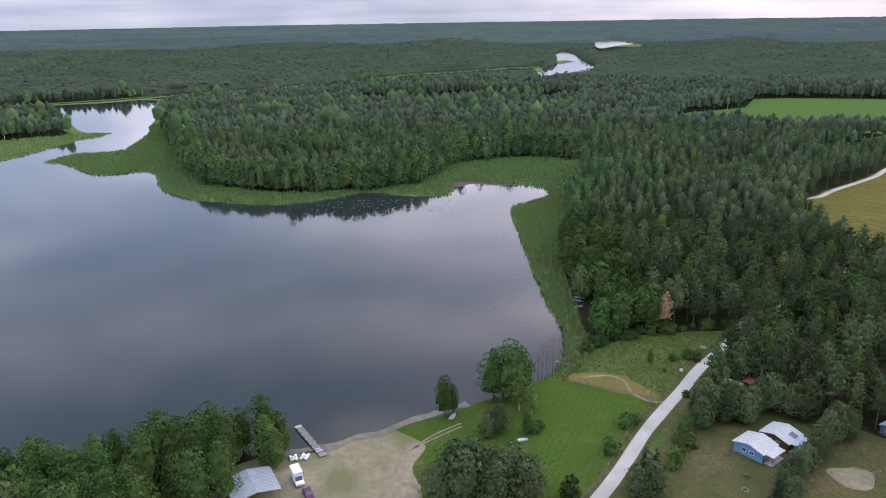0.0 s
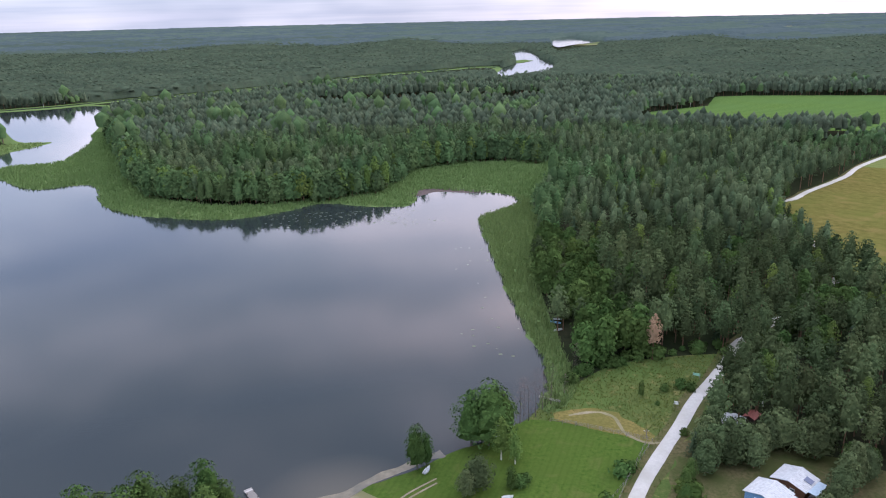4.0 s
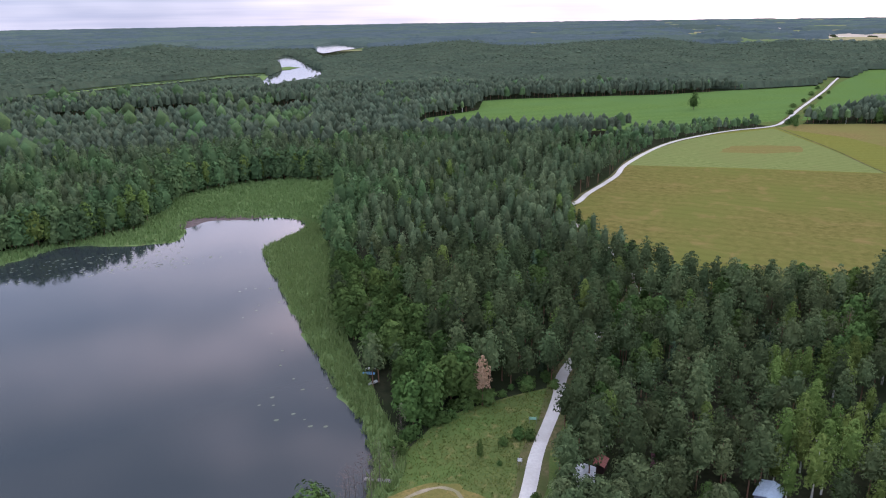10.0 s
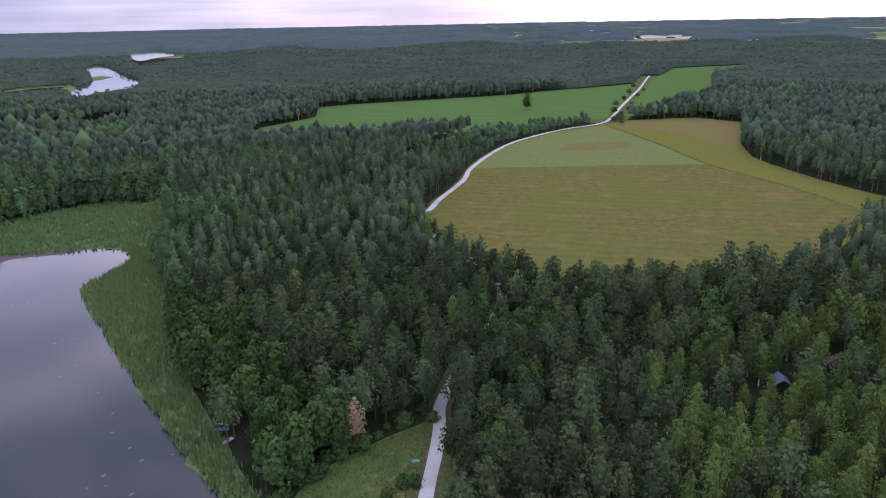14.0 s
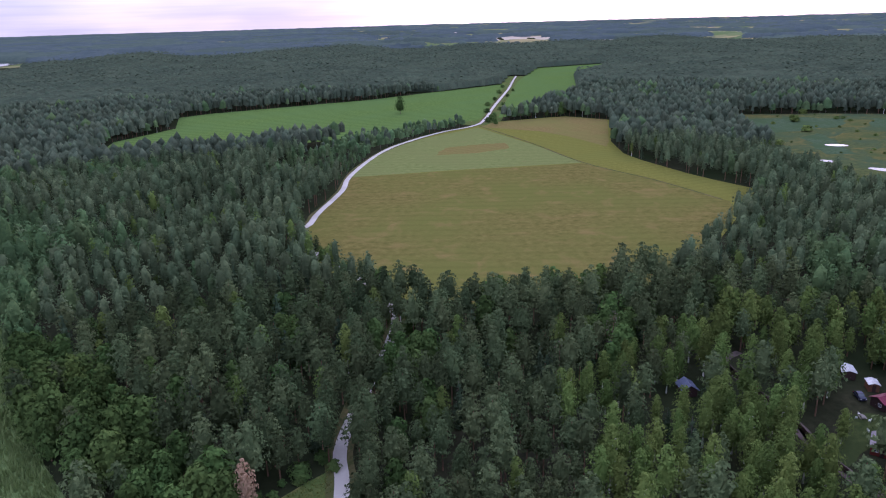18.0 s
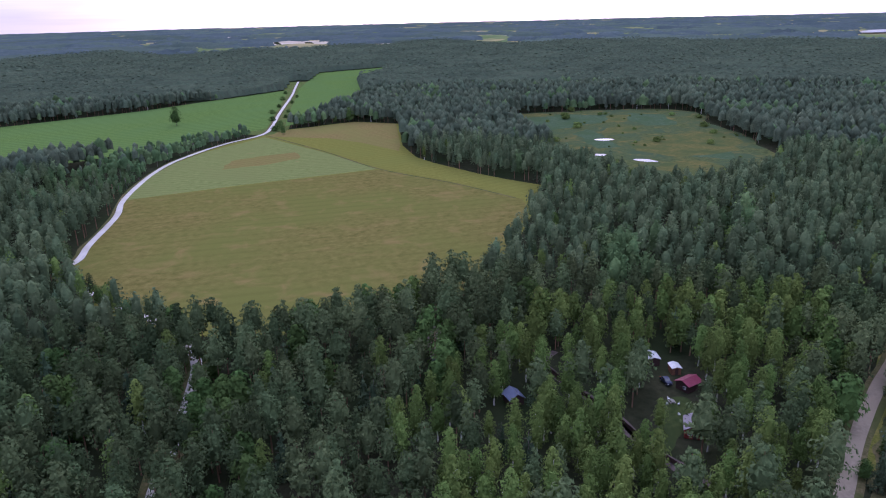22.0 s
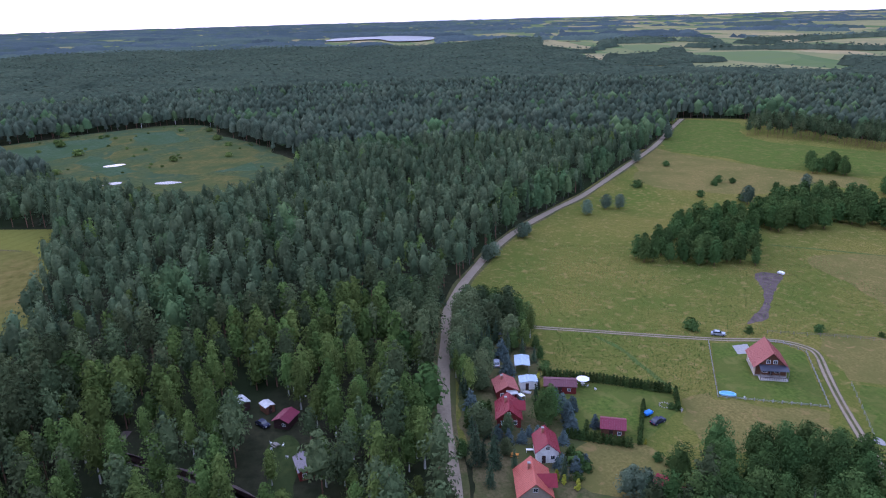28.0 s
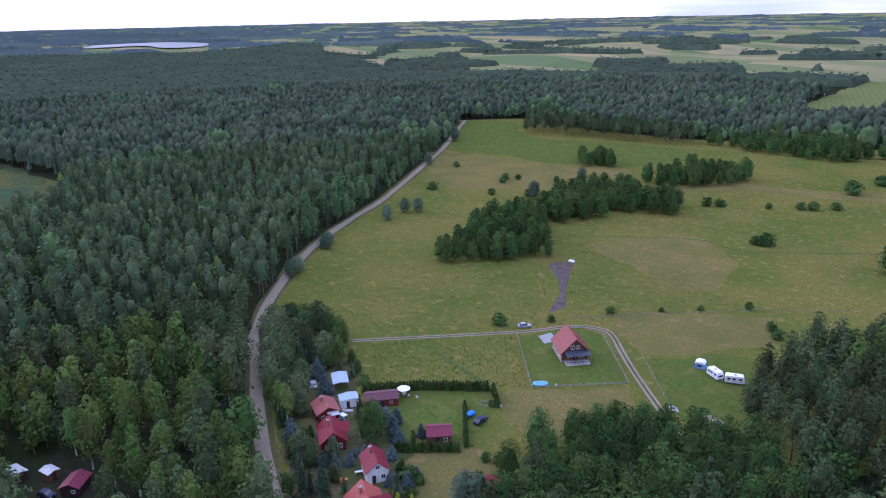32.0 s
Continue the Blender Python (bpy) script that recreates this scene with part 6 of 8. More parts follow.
def info_board(x, y, turn, material, label, w=1.6, h=0.9, z=1.0):
    s = thing("notice_board", x, y, turn, label, "sign")
    for q in (-w / 2 + 0.1, w / 2 - 0.1):
        box_part("post", (q - 0.05, q + 0.05, -0.05, 0.05, 0, z + h), P["wood"], s)
    b = box_part("board", (-w / 2, w / 2, -0.09, -0.05, z, z + h), material, s)
    for k in range(4):
        box_part("text_line", (-w * 0.4, w * (0.38 - 0.1 * (k % 2)), -0.094, -0.091, z + h * (0.75 - 0.18 * k), z + h * (0.80 - 0.18 * k)), P["slate_blue"], b)


info_board(80.2, 198.6, 150, P["green_sign"], "pale green notice board beside the gravel road", 2.0, 0.8)
info_board(68.7, 184.0, 150, P["white"], "white notice board beside the gravel road", 1.2, 0.9)


def pole(x, y, height, label):
    p = thing("utility_pole", x, y, 0, label, "pole")
    v, f = tube([(0, 0, 0), (0, 0, height)], [0.13, 0.09], 8)
    ob = new("shaft", sheet("shaft", v, f, P["wood"]))
    ob.parent = p
    box_part("crossarm", (-0.7, 0.7, -0.05, 0.05, height - 0.5, height - 0.4), P["wood"], p)
    for q in (-0.6, 0.6):
        part("insulator", shift(disc(0.05, 0.14, 8, "Z"), q, 0, height - 0.33), P["white"], p)


post_fence("lawn_fence", [(34.4, 180.7), (46.2, 175.1), (57.2, 169.2), (45.0, 153.2), (35.6, 142.5), (29.0, 135.4)], 3.0, 1.1, "thin wooden post fence round the lawn", P["wood"], (0.5, 0.95), 0.012, 0.05)
pole(18.0, 131.2, 8.0, "wooden utility pole on the lawn")
pole(56.4, 171.4, 2.2, "short wooden pole at the fence corner")

# ---- cabins by the gravel road ----
blue = house("blue_cabin", 73.7, 145.2, 37, 6.2, 7.2, 2.5, 1.0, P["blue_wall"], P["white_sheet"], "blue boarded cabin with a whitish metal roof", "cabin", 0.4, windows=(("left", -0.9, 1.45, 0.9, 0.9), ("left", 1.0, 1.45, 0.9, 0.9), ("front", -1.4, 1.4, 0.9, 0.8)), doors=(("front", 0.6),))
porch(blue, -2.6, 2.8, -5.9, -3.6, 2.25, P["white_sheet"], fall=-0.2)
box_part("plank_step", (-3.4, -2.7, 2.6, 3.6, 0.0, 0.25), P["wood"], blue)
brown = house("brown_cabin", 81.6, 149.2, 37, 6.2, 7.0, 2.5, 1.0, P["brown_wall"], P["white_sheet"], "brown boarded cabin with a whitish metal roof", "cabin", 0.4, windows=(("left", -0.9, 1.45, 0.8, 0.8), ("left", 1.0, 1.45, 0.8, 0.8)), doors=(("front", 0.4),))
box_part("solar_panel", (-0.2, 1.5, -2.6, -0.9, 3.20, 3.26), P["slate_blue"], brown, "dark solar panel on the roof", Matrix.Rotation(math.atan2(1.0, 3.5), 4, "X") @ Matrix.Translation((0, 0, 0.42)))
porch(brown, -2.6, 2.8, -5.7, -3.5, 2.25, P["pale_sheet"], fall=-0.2)
house("white_hut", 78.6, 172.6, 53, 5.6, 4.6, 2.4, 0.5, P["white_wall"], P["white_sheet"], "small hut with a white sheet roof under the pines", "hut", 0.3, windows=(("front", 0.5, 1.4, 0.8, 0.7),), doors=(("front", -1.2),))
house("dark_hut", 97.6, 169.6, 50, 5.0, 4.0, 2.4, 0.8, P["dark_wall"], P["plum"], "dark wooden hut under the pines", "hut", 0.4, windows=(("left", 0, 1.4, 0.8, 0.7),), doors=(("front", 0.8),))
box_part("tarpaulin", (-1.1, 1.1, -0.4, 0.4, 0.0, 0.9), P["blue"], thing("covered_stack", 94.0, 166.6, 40, "stack covered with a bright blue tarpaulin", "stack"), "", None, 0.15)
house("grey_hut", 111.5, 151.8, 30, 6.0, 4.6, 2.4, 0.6, P["slate_blue"], P["pale_sheet"], "blue-grey hut with a pale sheet roof", "hut", 0.3, windows=(("left", 0.4, 1.4, 0.9, 0.8),), doors=(("front", 0.8),))
house("low_hut", 85.0, 175.5, 40, 3.6, 2.6, 2.0, 0.5, P["dark_wall"], P["pink"], "low hut with a faded pinkish roof", "hut", 0.25, doors=(("front", 0.3),))
bench(68.0, 135.8, 155)
picnic_table(65.8, 156.8, 20, "weathered wooden picnic table beside the bushes")
fire = thing("fire_ring", 65.7, 131.0, 0, "ring of dark stones round a fireplace", "fireplace")
for i in range(9):
    a = i * 2 * math.pi / 9
    box_part("stone", (-0.16, 0.16, -0.12, 0.12, 0, 0.22), P["stone"], fire, "", pose(0.7 * math.cos(a), 0.7 * math.sin(a), 0, 0, 0, math.degrees(a)), 0.05)
pole(96.2, 134.0, 2.4, "low wooden post in the yard")

# ---- huts among the birches ----
house("blue_roofed_hut", 180.5, 168.5, 48, 4.4, 4.0, 2.2, 1.3, P["dark_wall"], P["slate_blue"], "small dark hut with a blue-grey roof among birches", "hut", 0.4, doors=(("left", 0),))
house("white_roofed_hut", 218.5, 139.8, 30, 4.4, 3.4, 2.3, 0.5, P["dark_wall"], P["white_sheet"], "hut with a pale metal roof among birches", "hut", 0.3, doors=(("left", 0),))
house("white_shed", 215.2, 132.6, 30, 3.4, 2.6, 2.1, 0.4, P["brown_wall"], P["white_sheet"], "small shed with a pale roof in the clearing", "shed", 0.2, doors=(("left", 0),))
red_hut = house("red_hut", 207.4, 127.6, -30, 5.2, 4.2, 2.3, 0.9, P["dark_wall"], P["maroon"], "small hut with a dark red roof", "hut", 0.4, windows=(("left", -0.8, 1.3, 0.8, 0.7),), doors=(("left", 0.8),))
house("brown_hut", 185.3, 123.3, 10, 6.2, 3.6, 2.5, 0.9, P["red_wall"], P["grey_felt"], "brown hut with a grey felt roof", "hut", 0.35, windows=(("left", 0.6, 1.4, 0.8, 0.7),), doors=(("left", -0.6),))
# made-up table and chairs where an unclear dark and white pile lies
picnic_table(197.6, 130.2, 35, "garden table among white chairs, added for an unclear pile")
for px, py, pt in ((196.2, 131.2, 100), (198.9, 131.3, 20), (197.2, 128.4, 180), (192.0, 127.4, 60)):
    chair(px, py, pt)
# grass with the shade of the trees in its colour
patch_flat("hut_lawn", spline([(196, 124), (201, 128), (196, 133), (188, 131), (176, 131), (172, 127), (182, 126), (190, 126)]), 0.07, M["shaded_lawn"], "small green lawn among the huts", "lawn", 1.5)
ribbon("wood_path", spline([(214, 168), (205, 169), (199, 162), (190, 150), (181, 140), (176, 134), (171, 127), (165, 119), (158, 106), (152, 98)], 5, False), 2.4, 0.10, M["mud"], "brown path through the birch wood", "path", 0.2)
post_fence("low_fence", [(206, 171), (199, 164), (192, 155)], 2.2, 1.0, "dark wooden fence among the birches", P["dark_wall"])
car(208.0, 133.6, 40, P["dark_car"], "dark car parked beside the red hut")

ribbon("hut_path", HUT_PATH, 2.4, 0.10, M["mud"], "brown dirt path between the huts", "path", 0.5)
post_fence("board_fence", [tuple(q) for q in (HUT_PATH + (-2.0, -1.6))[2:-4:5]], 2.4, 1.3, "dark wooden board fence beside the dirt path", P["dark_wall"], panel=True)

# ---- village by the dirt road ----
LAWN_V = [(214, 54), (197, 24), (188, 28), (176, 44), (184, 59), (196, 55), (205, 59)]
patch_flat("garden_lawn", LAWN_V, 0.10, M["meadow"], "mown garden lawn inside a thuja hedge", "lawn")
patch_flat("village_ground", [(252, 72), (226, 78), (200, 83), (176, 86), (150, 90), (146, 60), (160, 45), (172, 46), (184, 60), (196, 56), (205, 60), (214, 56), (232, 50)], 0.085, M["verge"], "trodden garden ground between the houses", "ground", 1.0)
patch_flat("bare_yard", spline([(180, 58), (178, 46), (170, 40), (160, 46), (160, 58), (168, 64)]), 0.105, M["dry_grass"], "dry bare yard beside the hedge", "ground", 1.2)
patch_flat("house_lawn", [(222, -3), (192.5, 12.8), (180.8, -11), (209, -26), (215.5, -23.5), (218.5, -20)], 0.11, M["meadow"], "green lawn inside a low fence", "lawn")
patch_flat("camping_grass", [(188, -26), (166, -12), (150, -8), (140, -30), (160, -60), (180, -50)], 0.10, M["meadow"], "green grass round the caravans", "grass", 1.5)
patch_flat("tan_meadow", [(194, 15.5), (190.5, 15.5), (184, 2), (178, -9.5), (166, -4), (162, 12), (170, 26), (182, 30), (194, 22)], 0.10, M["dry_grass"], "dry golden uncut meadow", "meadow", 1.5)
patch_flat("tan_meadow_east", [(221, -42), (207, -63), (190, -85), (174, -66), (183, -42), (192, -27), (210, -33)], 0.10, M["dry_grass"], "dry yellowish meadow behind the fence", "meadow", 1.8)
house("big_house", 203.2, -8.9, -22, 9.6, 8.6, 3.2, 4.2, P["cream_wall"], P["pink"], "two-storey house with a pinkish red roof and wooden gable", "house", 0.7, gable=P["brown_wall"], base=P["stone"], windows=(("left", -1.6, 1.9, 1.2, 1.2), ("left", 1.6, 1.9, 1.2, 1.2), ("left", -0.9, 4.6, 0.9, 1.0), ("left", 0.9, 4.6, 0.9, 1.0), ("back", -2.4, 1.9, 1.1, 1.2), ("back", 2.0, 1.9, 1.1, 1.2), ("front", 0.0, 1.9, 1.1, 1.2)), doors=(("left", 0.0),))
bighouse = bpy.data.objects["big_house"]
porch(bighouse, -7.6, -4.85, -4.2, 3.4, 3.0, P["dark_roof"], posts=((0, 0), (0, 0.33), (0, 0.66), (0, 1)), fall=-0.6, axis="x")
for q in np.linspace(-4.0, 3.2, 13):
    box_part("baluster", (-7.56, -7.50, q - 0.03, q + 0.03, 0.22, 1.05), P["dark_wall"], bighouse)
box_part("porch_rail", (-7.58, -7.48, -4.1, 3.3, 1.052, 1.13), P["dark_wall"], bighouse)
patch_flat("paved_terrace", [(218.7, -8.0), (218.7, -13.2), (212.5, -11.2), (213.2, -6.4)], 0.14, P["concrete"], "pale paved terrace beside the house", "pavement")
post_fence("concrete_fence", [(222.5, -2.3), (192.1, 13.4), (180.2, -11.4), (209.2, -26.7), (216.0, -23.9), (219.5, -18.5)], 2.3, 0.85, "low pale concrete fence round the house lawn", P["concrete"], (0.35, 0.7), 0.06, 0.10)
post_fence("pasture_fence", [(224, -24), (216, -42), (206, -62), (196, -84), (178, -110)], 4.0, 1.1, "wooden post fence along the pasture", P["wood"], (0.5, 0.9), 0.02)
post_fence("camp_fence", [(188.8, -25.1), (178, -19), (165.3, -11.6)], 3.0, 1.2, "wire fence with posts beside the track", P["concrete"], (0.5, 0.9), 0.015)
patch_flat("stony_spot", spline([(166, -12), (163.5, -10.5), (162.5, -12.5), (164.5, -13.5)]), 0.15, P["concrete"], "pale heap of rubble at the track", "rubble", 0.6)
patch_flat("sandy_spot", spline([(160, -15), (153, -12.5), (150, -15), (154, -18)]), 0.13, M["sand"], "bare pinkish sand in the grass", "sand", 1.0)
car(226.7, -8.2, 62, P["silver"], "silver car parked on the farm track")
caravan(170.7, -34.9, -12, "white caravan standing on the camping grass", 4.8)
caravan(165.6, -36.9, 42, "white caravan beside another on the grass", 5.2)
tent = thing("awning_tent", 177.0, -36.0, 30, "blue tent with a white roof beside the caravans", "tent", "", 0.09)
part("tent_wall", prism([(-1.7, 0), (-1.4, 1.7), (1.4, 1.7), (1.7, 0)], -1.3, 1.3, 0.05), P["tent_blue"], tent)
part("tent_roof", prism([(-1.46, 1.69), (-0.7, 2.25), (0.7, 2.25), (1.46, 1.69)], -1.36, 1.36, 0.04), P["white"], tent, "white tent roof")
for s in (-1, 1):
    box_part("window_flap", (-0.6, 0.6, s * 1.32 - 0.02, s * 1.32 + 0.02, 0.7, 1.3), P["glass"], tent)


def oval_pool(x, y, turn, a, b):
    p = thing("inflatable_pool", x, y, turn, "oval blue inflatable pool on the lawn", "pool", "", 0.12)
    bm = bmesh.new()
    rings = []
    for i in range(28):
        w = 2 * math.pi * i / 28
        c = Vector((a * math.cos(w), b * math.sin(w), 0))
        n = Vector((math.cos(w), math.sin(w), 0))
        rings.append([bm.verts.new(c + n * 0.22 * math.cos(k) + Vector((0, 0, 0.32 + 0.32 * math.sin(k)))) for k in np.linspace(0, 2 * math.pi, 8, endpoint=False)])
    for i in range(28):
        r0, r1 = rings[i], rings[(i + 1) % 28]
        for k in range(8):
            bm.faces.new((r0[k], r1[k], r1[(k + 1) % 8], r0[(k + 1) % 8]))
    part("rim", bm, P["pool_blue"], p)
    bm = bmesh.new()
    bm.faces.new([bm.verts.new(((a - 0.05) * math.cos(w), (b - 0.05) * math.sin(w), 0.42)) for w in np.linspace(0, 2 * math.pi, 28, endpoint=False)])
    part("water", bm, P["pool_water"], p, "greenish pool water")


oval_pool(192.6, 10.2, 62, 2.0, 1.0)
chair(189.5, 7.0, 20)
house("carport", 221.2, 59.3, -15, 6.2, 4.0, 2.5, 0.3, P["dark_wall"], P["pale_sheet"], "open carport with a pale metal roof", "carport", 0.25, walls=False)
house("garden_shed", 210.4, 60.9, -8, 3.6, 4.8, 2.3, 0.3, P["white_wall"], P["pale_sheet"], "garden shed with a pale blue sheet roof", "shed", 0.2, doors=(("left", 0.6),))
pink = house("pink_roofed_house", 208.4, 68.2, -5, 6.4, 5.6, 2.6, 1.5, P["red_wall"], P["pink"], "small house with a faded salmon roof", "house", 0.5, windows=(("left", -1.4, 1.4, 0.8, 0.9), ("left", 1.5, 1.4, 0.8, 0.9)), doors=(("left", 0.1),), chimney=(1.2, 0.8))
porch(pink, -5.0, -3.2, -2.6, 0.4, 2.3, P["white_sheet"], posts=((0, 0), (0, 1)), fall=-0.3, axis="x")
red_house = house("red_house", 195.4, 71.2, -14, 8.0, 6.0, 2.8, 2.5, P["red_wall"], P["red"], "dark timber house with a bright red gabled roof", "house", 0.5, windows=(("left", 0.0, 4.0, 0.8, 0.9), ("left", -1.5, 1.5, 0.9, 1.0), ("left", 1.5, 1.5, 0.9, 1.0)), doors=(("left", 0.0),), chimney=(0.6, 0.7))
for s in (-1, 1):
    bm = bmesh.new()
    bx(bm, min(0, s * 2.6), max(0, s * 2.6), -4.4, 0.2, 0.0, 0.1, Matrix.Translation((0.8, 0, 5.0)) @ Matrix.Rotation(s * math.radians(42), 4, "Y"))
    part("dormer_slope", bm, P["red"], red_house)
white_house = house("white_house", 178.7, 67.0, -12, 7.2, 5.2, 3.0, 2.3, P["white_wall"], P["red"], "white-walled house with a steep red roof", "house", 0.4, windows=(("left", 0.0, 4.0, 0.8, 0.8), ("left", -1.2, 1.5, 0.9, 1.0), ("back", 1.5, 1.5, 0.9, 1.0), ("back", -1.5, 1.5, 0.9, 1.0)), doors=(("left", 0.9),), chimney=(1.6, 0.6))
house("long_barn", 206.6, 52.9, 71, 8.6, 4.8, 2.3, 0.7, P["red_wall"], P["plum"], "long low outbuilding with a dark plum roof", "outbuilding", 0.3, windows=(("back", -2.4, 1.3, 0.8, 0.6), ("back", 1.8, 1.3, 0.8, 0.6)), doors=(("back", 0.0),))
maroon = house("maroon_cabin", 183.5, 47.7, 66, 5.6, 5.0, 2.5, 1.1, P["brown_wall"], P["maroon"], "wooden cabin with a maroon metal roof", "cabin", 0.4, windows=(("back", -1.5, 1.3, 0.8, 0.8),), doors=(("back", 0.5),))
orange = house("orange_roofed_house", 165.4, 74.6, -12, 9.0, 7.0, 3.0, 3.0, P["cream_wall"], P["orange"], "house with an orange-red tiled roof and dormers", "house", 0.6, chimney=(1.5, 0.8), windows=(("left", -1.6, 1.6, 1.0, 1.1), ("left", 1.6, 1.6, 1.0, 1.1), ("left", 0.0, 4.3, 0.9, 0.9)), doors=(("left", 0.0),))
for s in (-1, 1):
    bm = bmesh.new()
    bx(bm, min(0, s * 2.9), max(0, s * 2.9), -5.0, 0.2, 0.0, 0.1, Matrix.Translation((-0.8, 0, 5.6)) @ Matrix.Rotation(s * math.radians(42), 4, "Y"))
    part("dormer_slope", bm, P["red"], orange)
house("crimson_roofed_house", 156.8, 47.0, 20, 6.4, 5.6, 2.6, 1.7, P["white_wall"], P["red"], "small house with a crimson roof beside the trees", "house", 0.4, windows=(("left", 1.0, 1.4, 0.8, 0.9),), doors=(("left", -0.8),))
car(184.6, 34.9, 110, P["dark_car"], "dark blue car parked on the grass")
trailer = thing("blue_trailer", 188.4, 35.8, 110, "small trailer with a bright blue cover", "trailer", "", 0.1)
box_part("cover", (-1.3, 1.3, -0.8, 0.8, 0.45, 1.15), P["blue"], trailer, "bright blue cover", None, 0.12)
box_part("drawbar", (-2.4, -1.25, -0.05, 0.05, 0.40, 0.48), P["steel"], trailer)
for s in (-1, 1):
    wheel_on(trailer, 0.1, s * 0.82, 0.27, 0.16)
car(246.2, 58.4, 150, P["silver"], "silver-white car under the trees")
car(224.9, 66.0, 165, P["silver"], "pale silver car beside the carport")
rowing_boat(207.2, 62.6, 60, P["white"], "white boat turned over beside the shed", 3.0, True)
cov = thing("garden_swing", 203.4, 65.2, 20, "garden swing seat with a pale canopy", "swing")
box_part("canopy", (-1.0, 1.0, -0.7, 0.7, 1.8, 1.9), P["white"], cov, "pale canopy", None, 0.04)
box_part("seat", (-0.85, 0.85, -0.3, 0.3, 0.5, 0.6), P["tent_blue"], cov)
box_part("backrest", (-0.85, 0.85, 0.3, 0.38, 0.6, 1.1), P["tent_blue"], cov)
for a in (-0.95, 0.95):
    for b in (-0.6, 0.6):
        box_part("leg", (a - 0.03, a + 0.03, b - 0.03, b + 0.03, 0, 1.8), P["steel"], cov)
box_part("top", (-0.95, 0.95, -0.35, 0.35, 0.62, 0.70), P["white"], thing("garden_table", 180.4, 70.3, 75, "white garden table on the grass", "table"), "", None, 0.03)
gt = bpy.data.objects["garden_table"]
for a in (-0.85, 0.85):
    for b in (-0.28, 0.28):
        box_part("leg", (a - 0.03, a + 0.03, b - 0.03, b + 0.03, 0, 0.62), P["white"], gt)
picnic_table(179.4, 74.4, 60, "orange-stained wooden picnic table", "orange_wood")

par = thing("parasol", 207.0, 46.0, 0, "large white octagonal garden parasol", "parasol", "", 0.1)
bm = bmesh.new()
bmesh.ops.create_cone(bm, cap_ends=False, segments=8, radius1=1.9, radius2=0.05, depth=0.65)
part("canopy", shift(bm, 0, 0, 2.5), P["white"], par, "white canopy")
part("pole", shift(disc(0.04, 2.6, 8, "Z"), 0, 0, 1.3), P["steel"], par)
part("base", shift(disc(0.35, 0.12, 12, "Z"), 0, 0, 0.06), P["concrete"], par)
part("table_top", shift(disc(0.6, 0.05, 16, "Z"), 0, 0, 0.72), P["white"], par)
for px, py, pt in ((205.8, 45.2, 120), (208.0, 47.3, 300), (203.8, 43.6, 40), (222.0, 73.0, 10), (220.6, 72.4, 60), (219.4, 72.9, 100)):
    chair(px, py, pt)
ring = thing("fire_pit", 191.8, 29.2, 0, "round stone fire pit on the grass", "fire pit")
for i in range(12):
    a = i * 2 * math.pi / 12
    box_part("stone", (-0.18, 0.18, -0.14, 0.14, 0, 0.28), P["stone"], ring, "", pose(1.3 * math.cos(a), 1.3 * math.sin(a), 0, 0, 0, math.degrees(a)), 0.05)
bench(188.6, 26.6, 200, "pale garden bench beside the hedge", "pale_wood")


# ---- pasture strips, mud, bushes ----
patch_flat("dry_strip_north", spline([(535, -141), (505, -148), (459, -172), (420, -189), (399, -211), (376, -186), (394, -166), (388, -124), (394, -100), (418, -83), (467, -96)]), 0.10, M["dry_grass"], "dry tan strip of the pasture", "pasture", 6.0)
patch_flat("dry_strip_east", spline([(360, -216), (330, -240), (267, -283), (240, -300), (238, -270), (260, -256), (300, -228), (338, -200)]), 0.10, M["dry_grass"], "dry reddish strip of the pasture", "pasture", 6.0)
patch_flat("dry_patch", spline([(284, -90), (269, -130), (250, -126), (228, -109), (217, -81), (248, -77)]), 0.10, M["dry_grass"], "pale worn patch of the pasture", "pasture", 5.0)
patch_flat("green_strip", spline([(613, -202), (656, -235), (614, -271), (552, -235), (489, -259), (437, -296), (405, -280), (392, -251), (404, -221), (425, -192), (466, -176), (512, -153), (557, -165)]), 0.09, M["meadow"], "fresh green strip of the pasture", "pasture", 5.0)
patch_flat("mud_patch", spline([(273, -53), (269, -62), (262, -56), (254, -48), (240, -36), (234, -31), (232, -22), (237, -28), (246, -38), (258, -46)]), 0.12, M["mud"], "dark trodden mud by the gate", "mud", 0.5)
trough = thing("water_trough", 269.5, -62.0, 20, "white water tank on the trodden mud", "trough", "", 0.12)
part("tank", prism([(-1.3, 0.3), (-1.1, 1.1), (1.1, 1.1), (1.3, 0.3)], -0.7, 0.7, 0.08), P["white"], trough)
for s in (-0.9, 0.9):
    box_part("leg", (s - 0.06, s + 0.06, -0.5, 0.5, 0, 0.32), P["steel"], trough)
ribbon("ditch", spline([(303, -80), (283, -108), (263, -131), (244, -133), (225, -155), (208, -181), (190, -205)], 5, False), 1.4, 0.12, M["rough_grass"], "overgrown drainage ditch", "ditch", 0.3)


def far_clump(name, kind, poly, step, seed, label):
    clump(name, kind, poly, step, seed, label, 24, 13, 0.5)


def clump(name, kind, poly, step, seed, label, lobes=36, per=16, size=0.42):
    """A dense clump of trees far off, as stuff."""
    rng = np.random.default_rng(seed)
    poly = np.array(poly, float)
    p = scatter(step, poly.min(0), poly.max(0), rng)
    p = p[inside(poly, p)]
    join_trees(name, p, np.full(len(p), kind, dtype=object), lobes, per, size, label, 4, None, (0.62, 0.36))


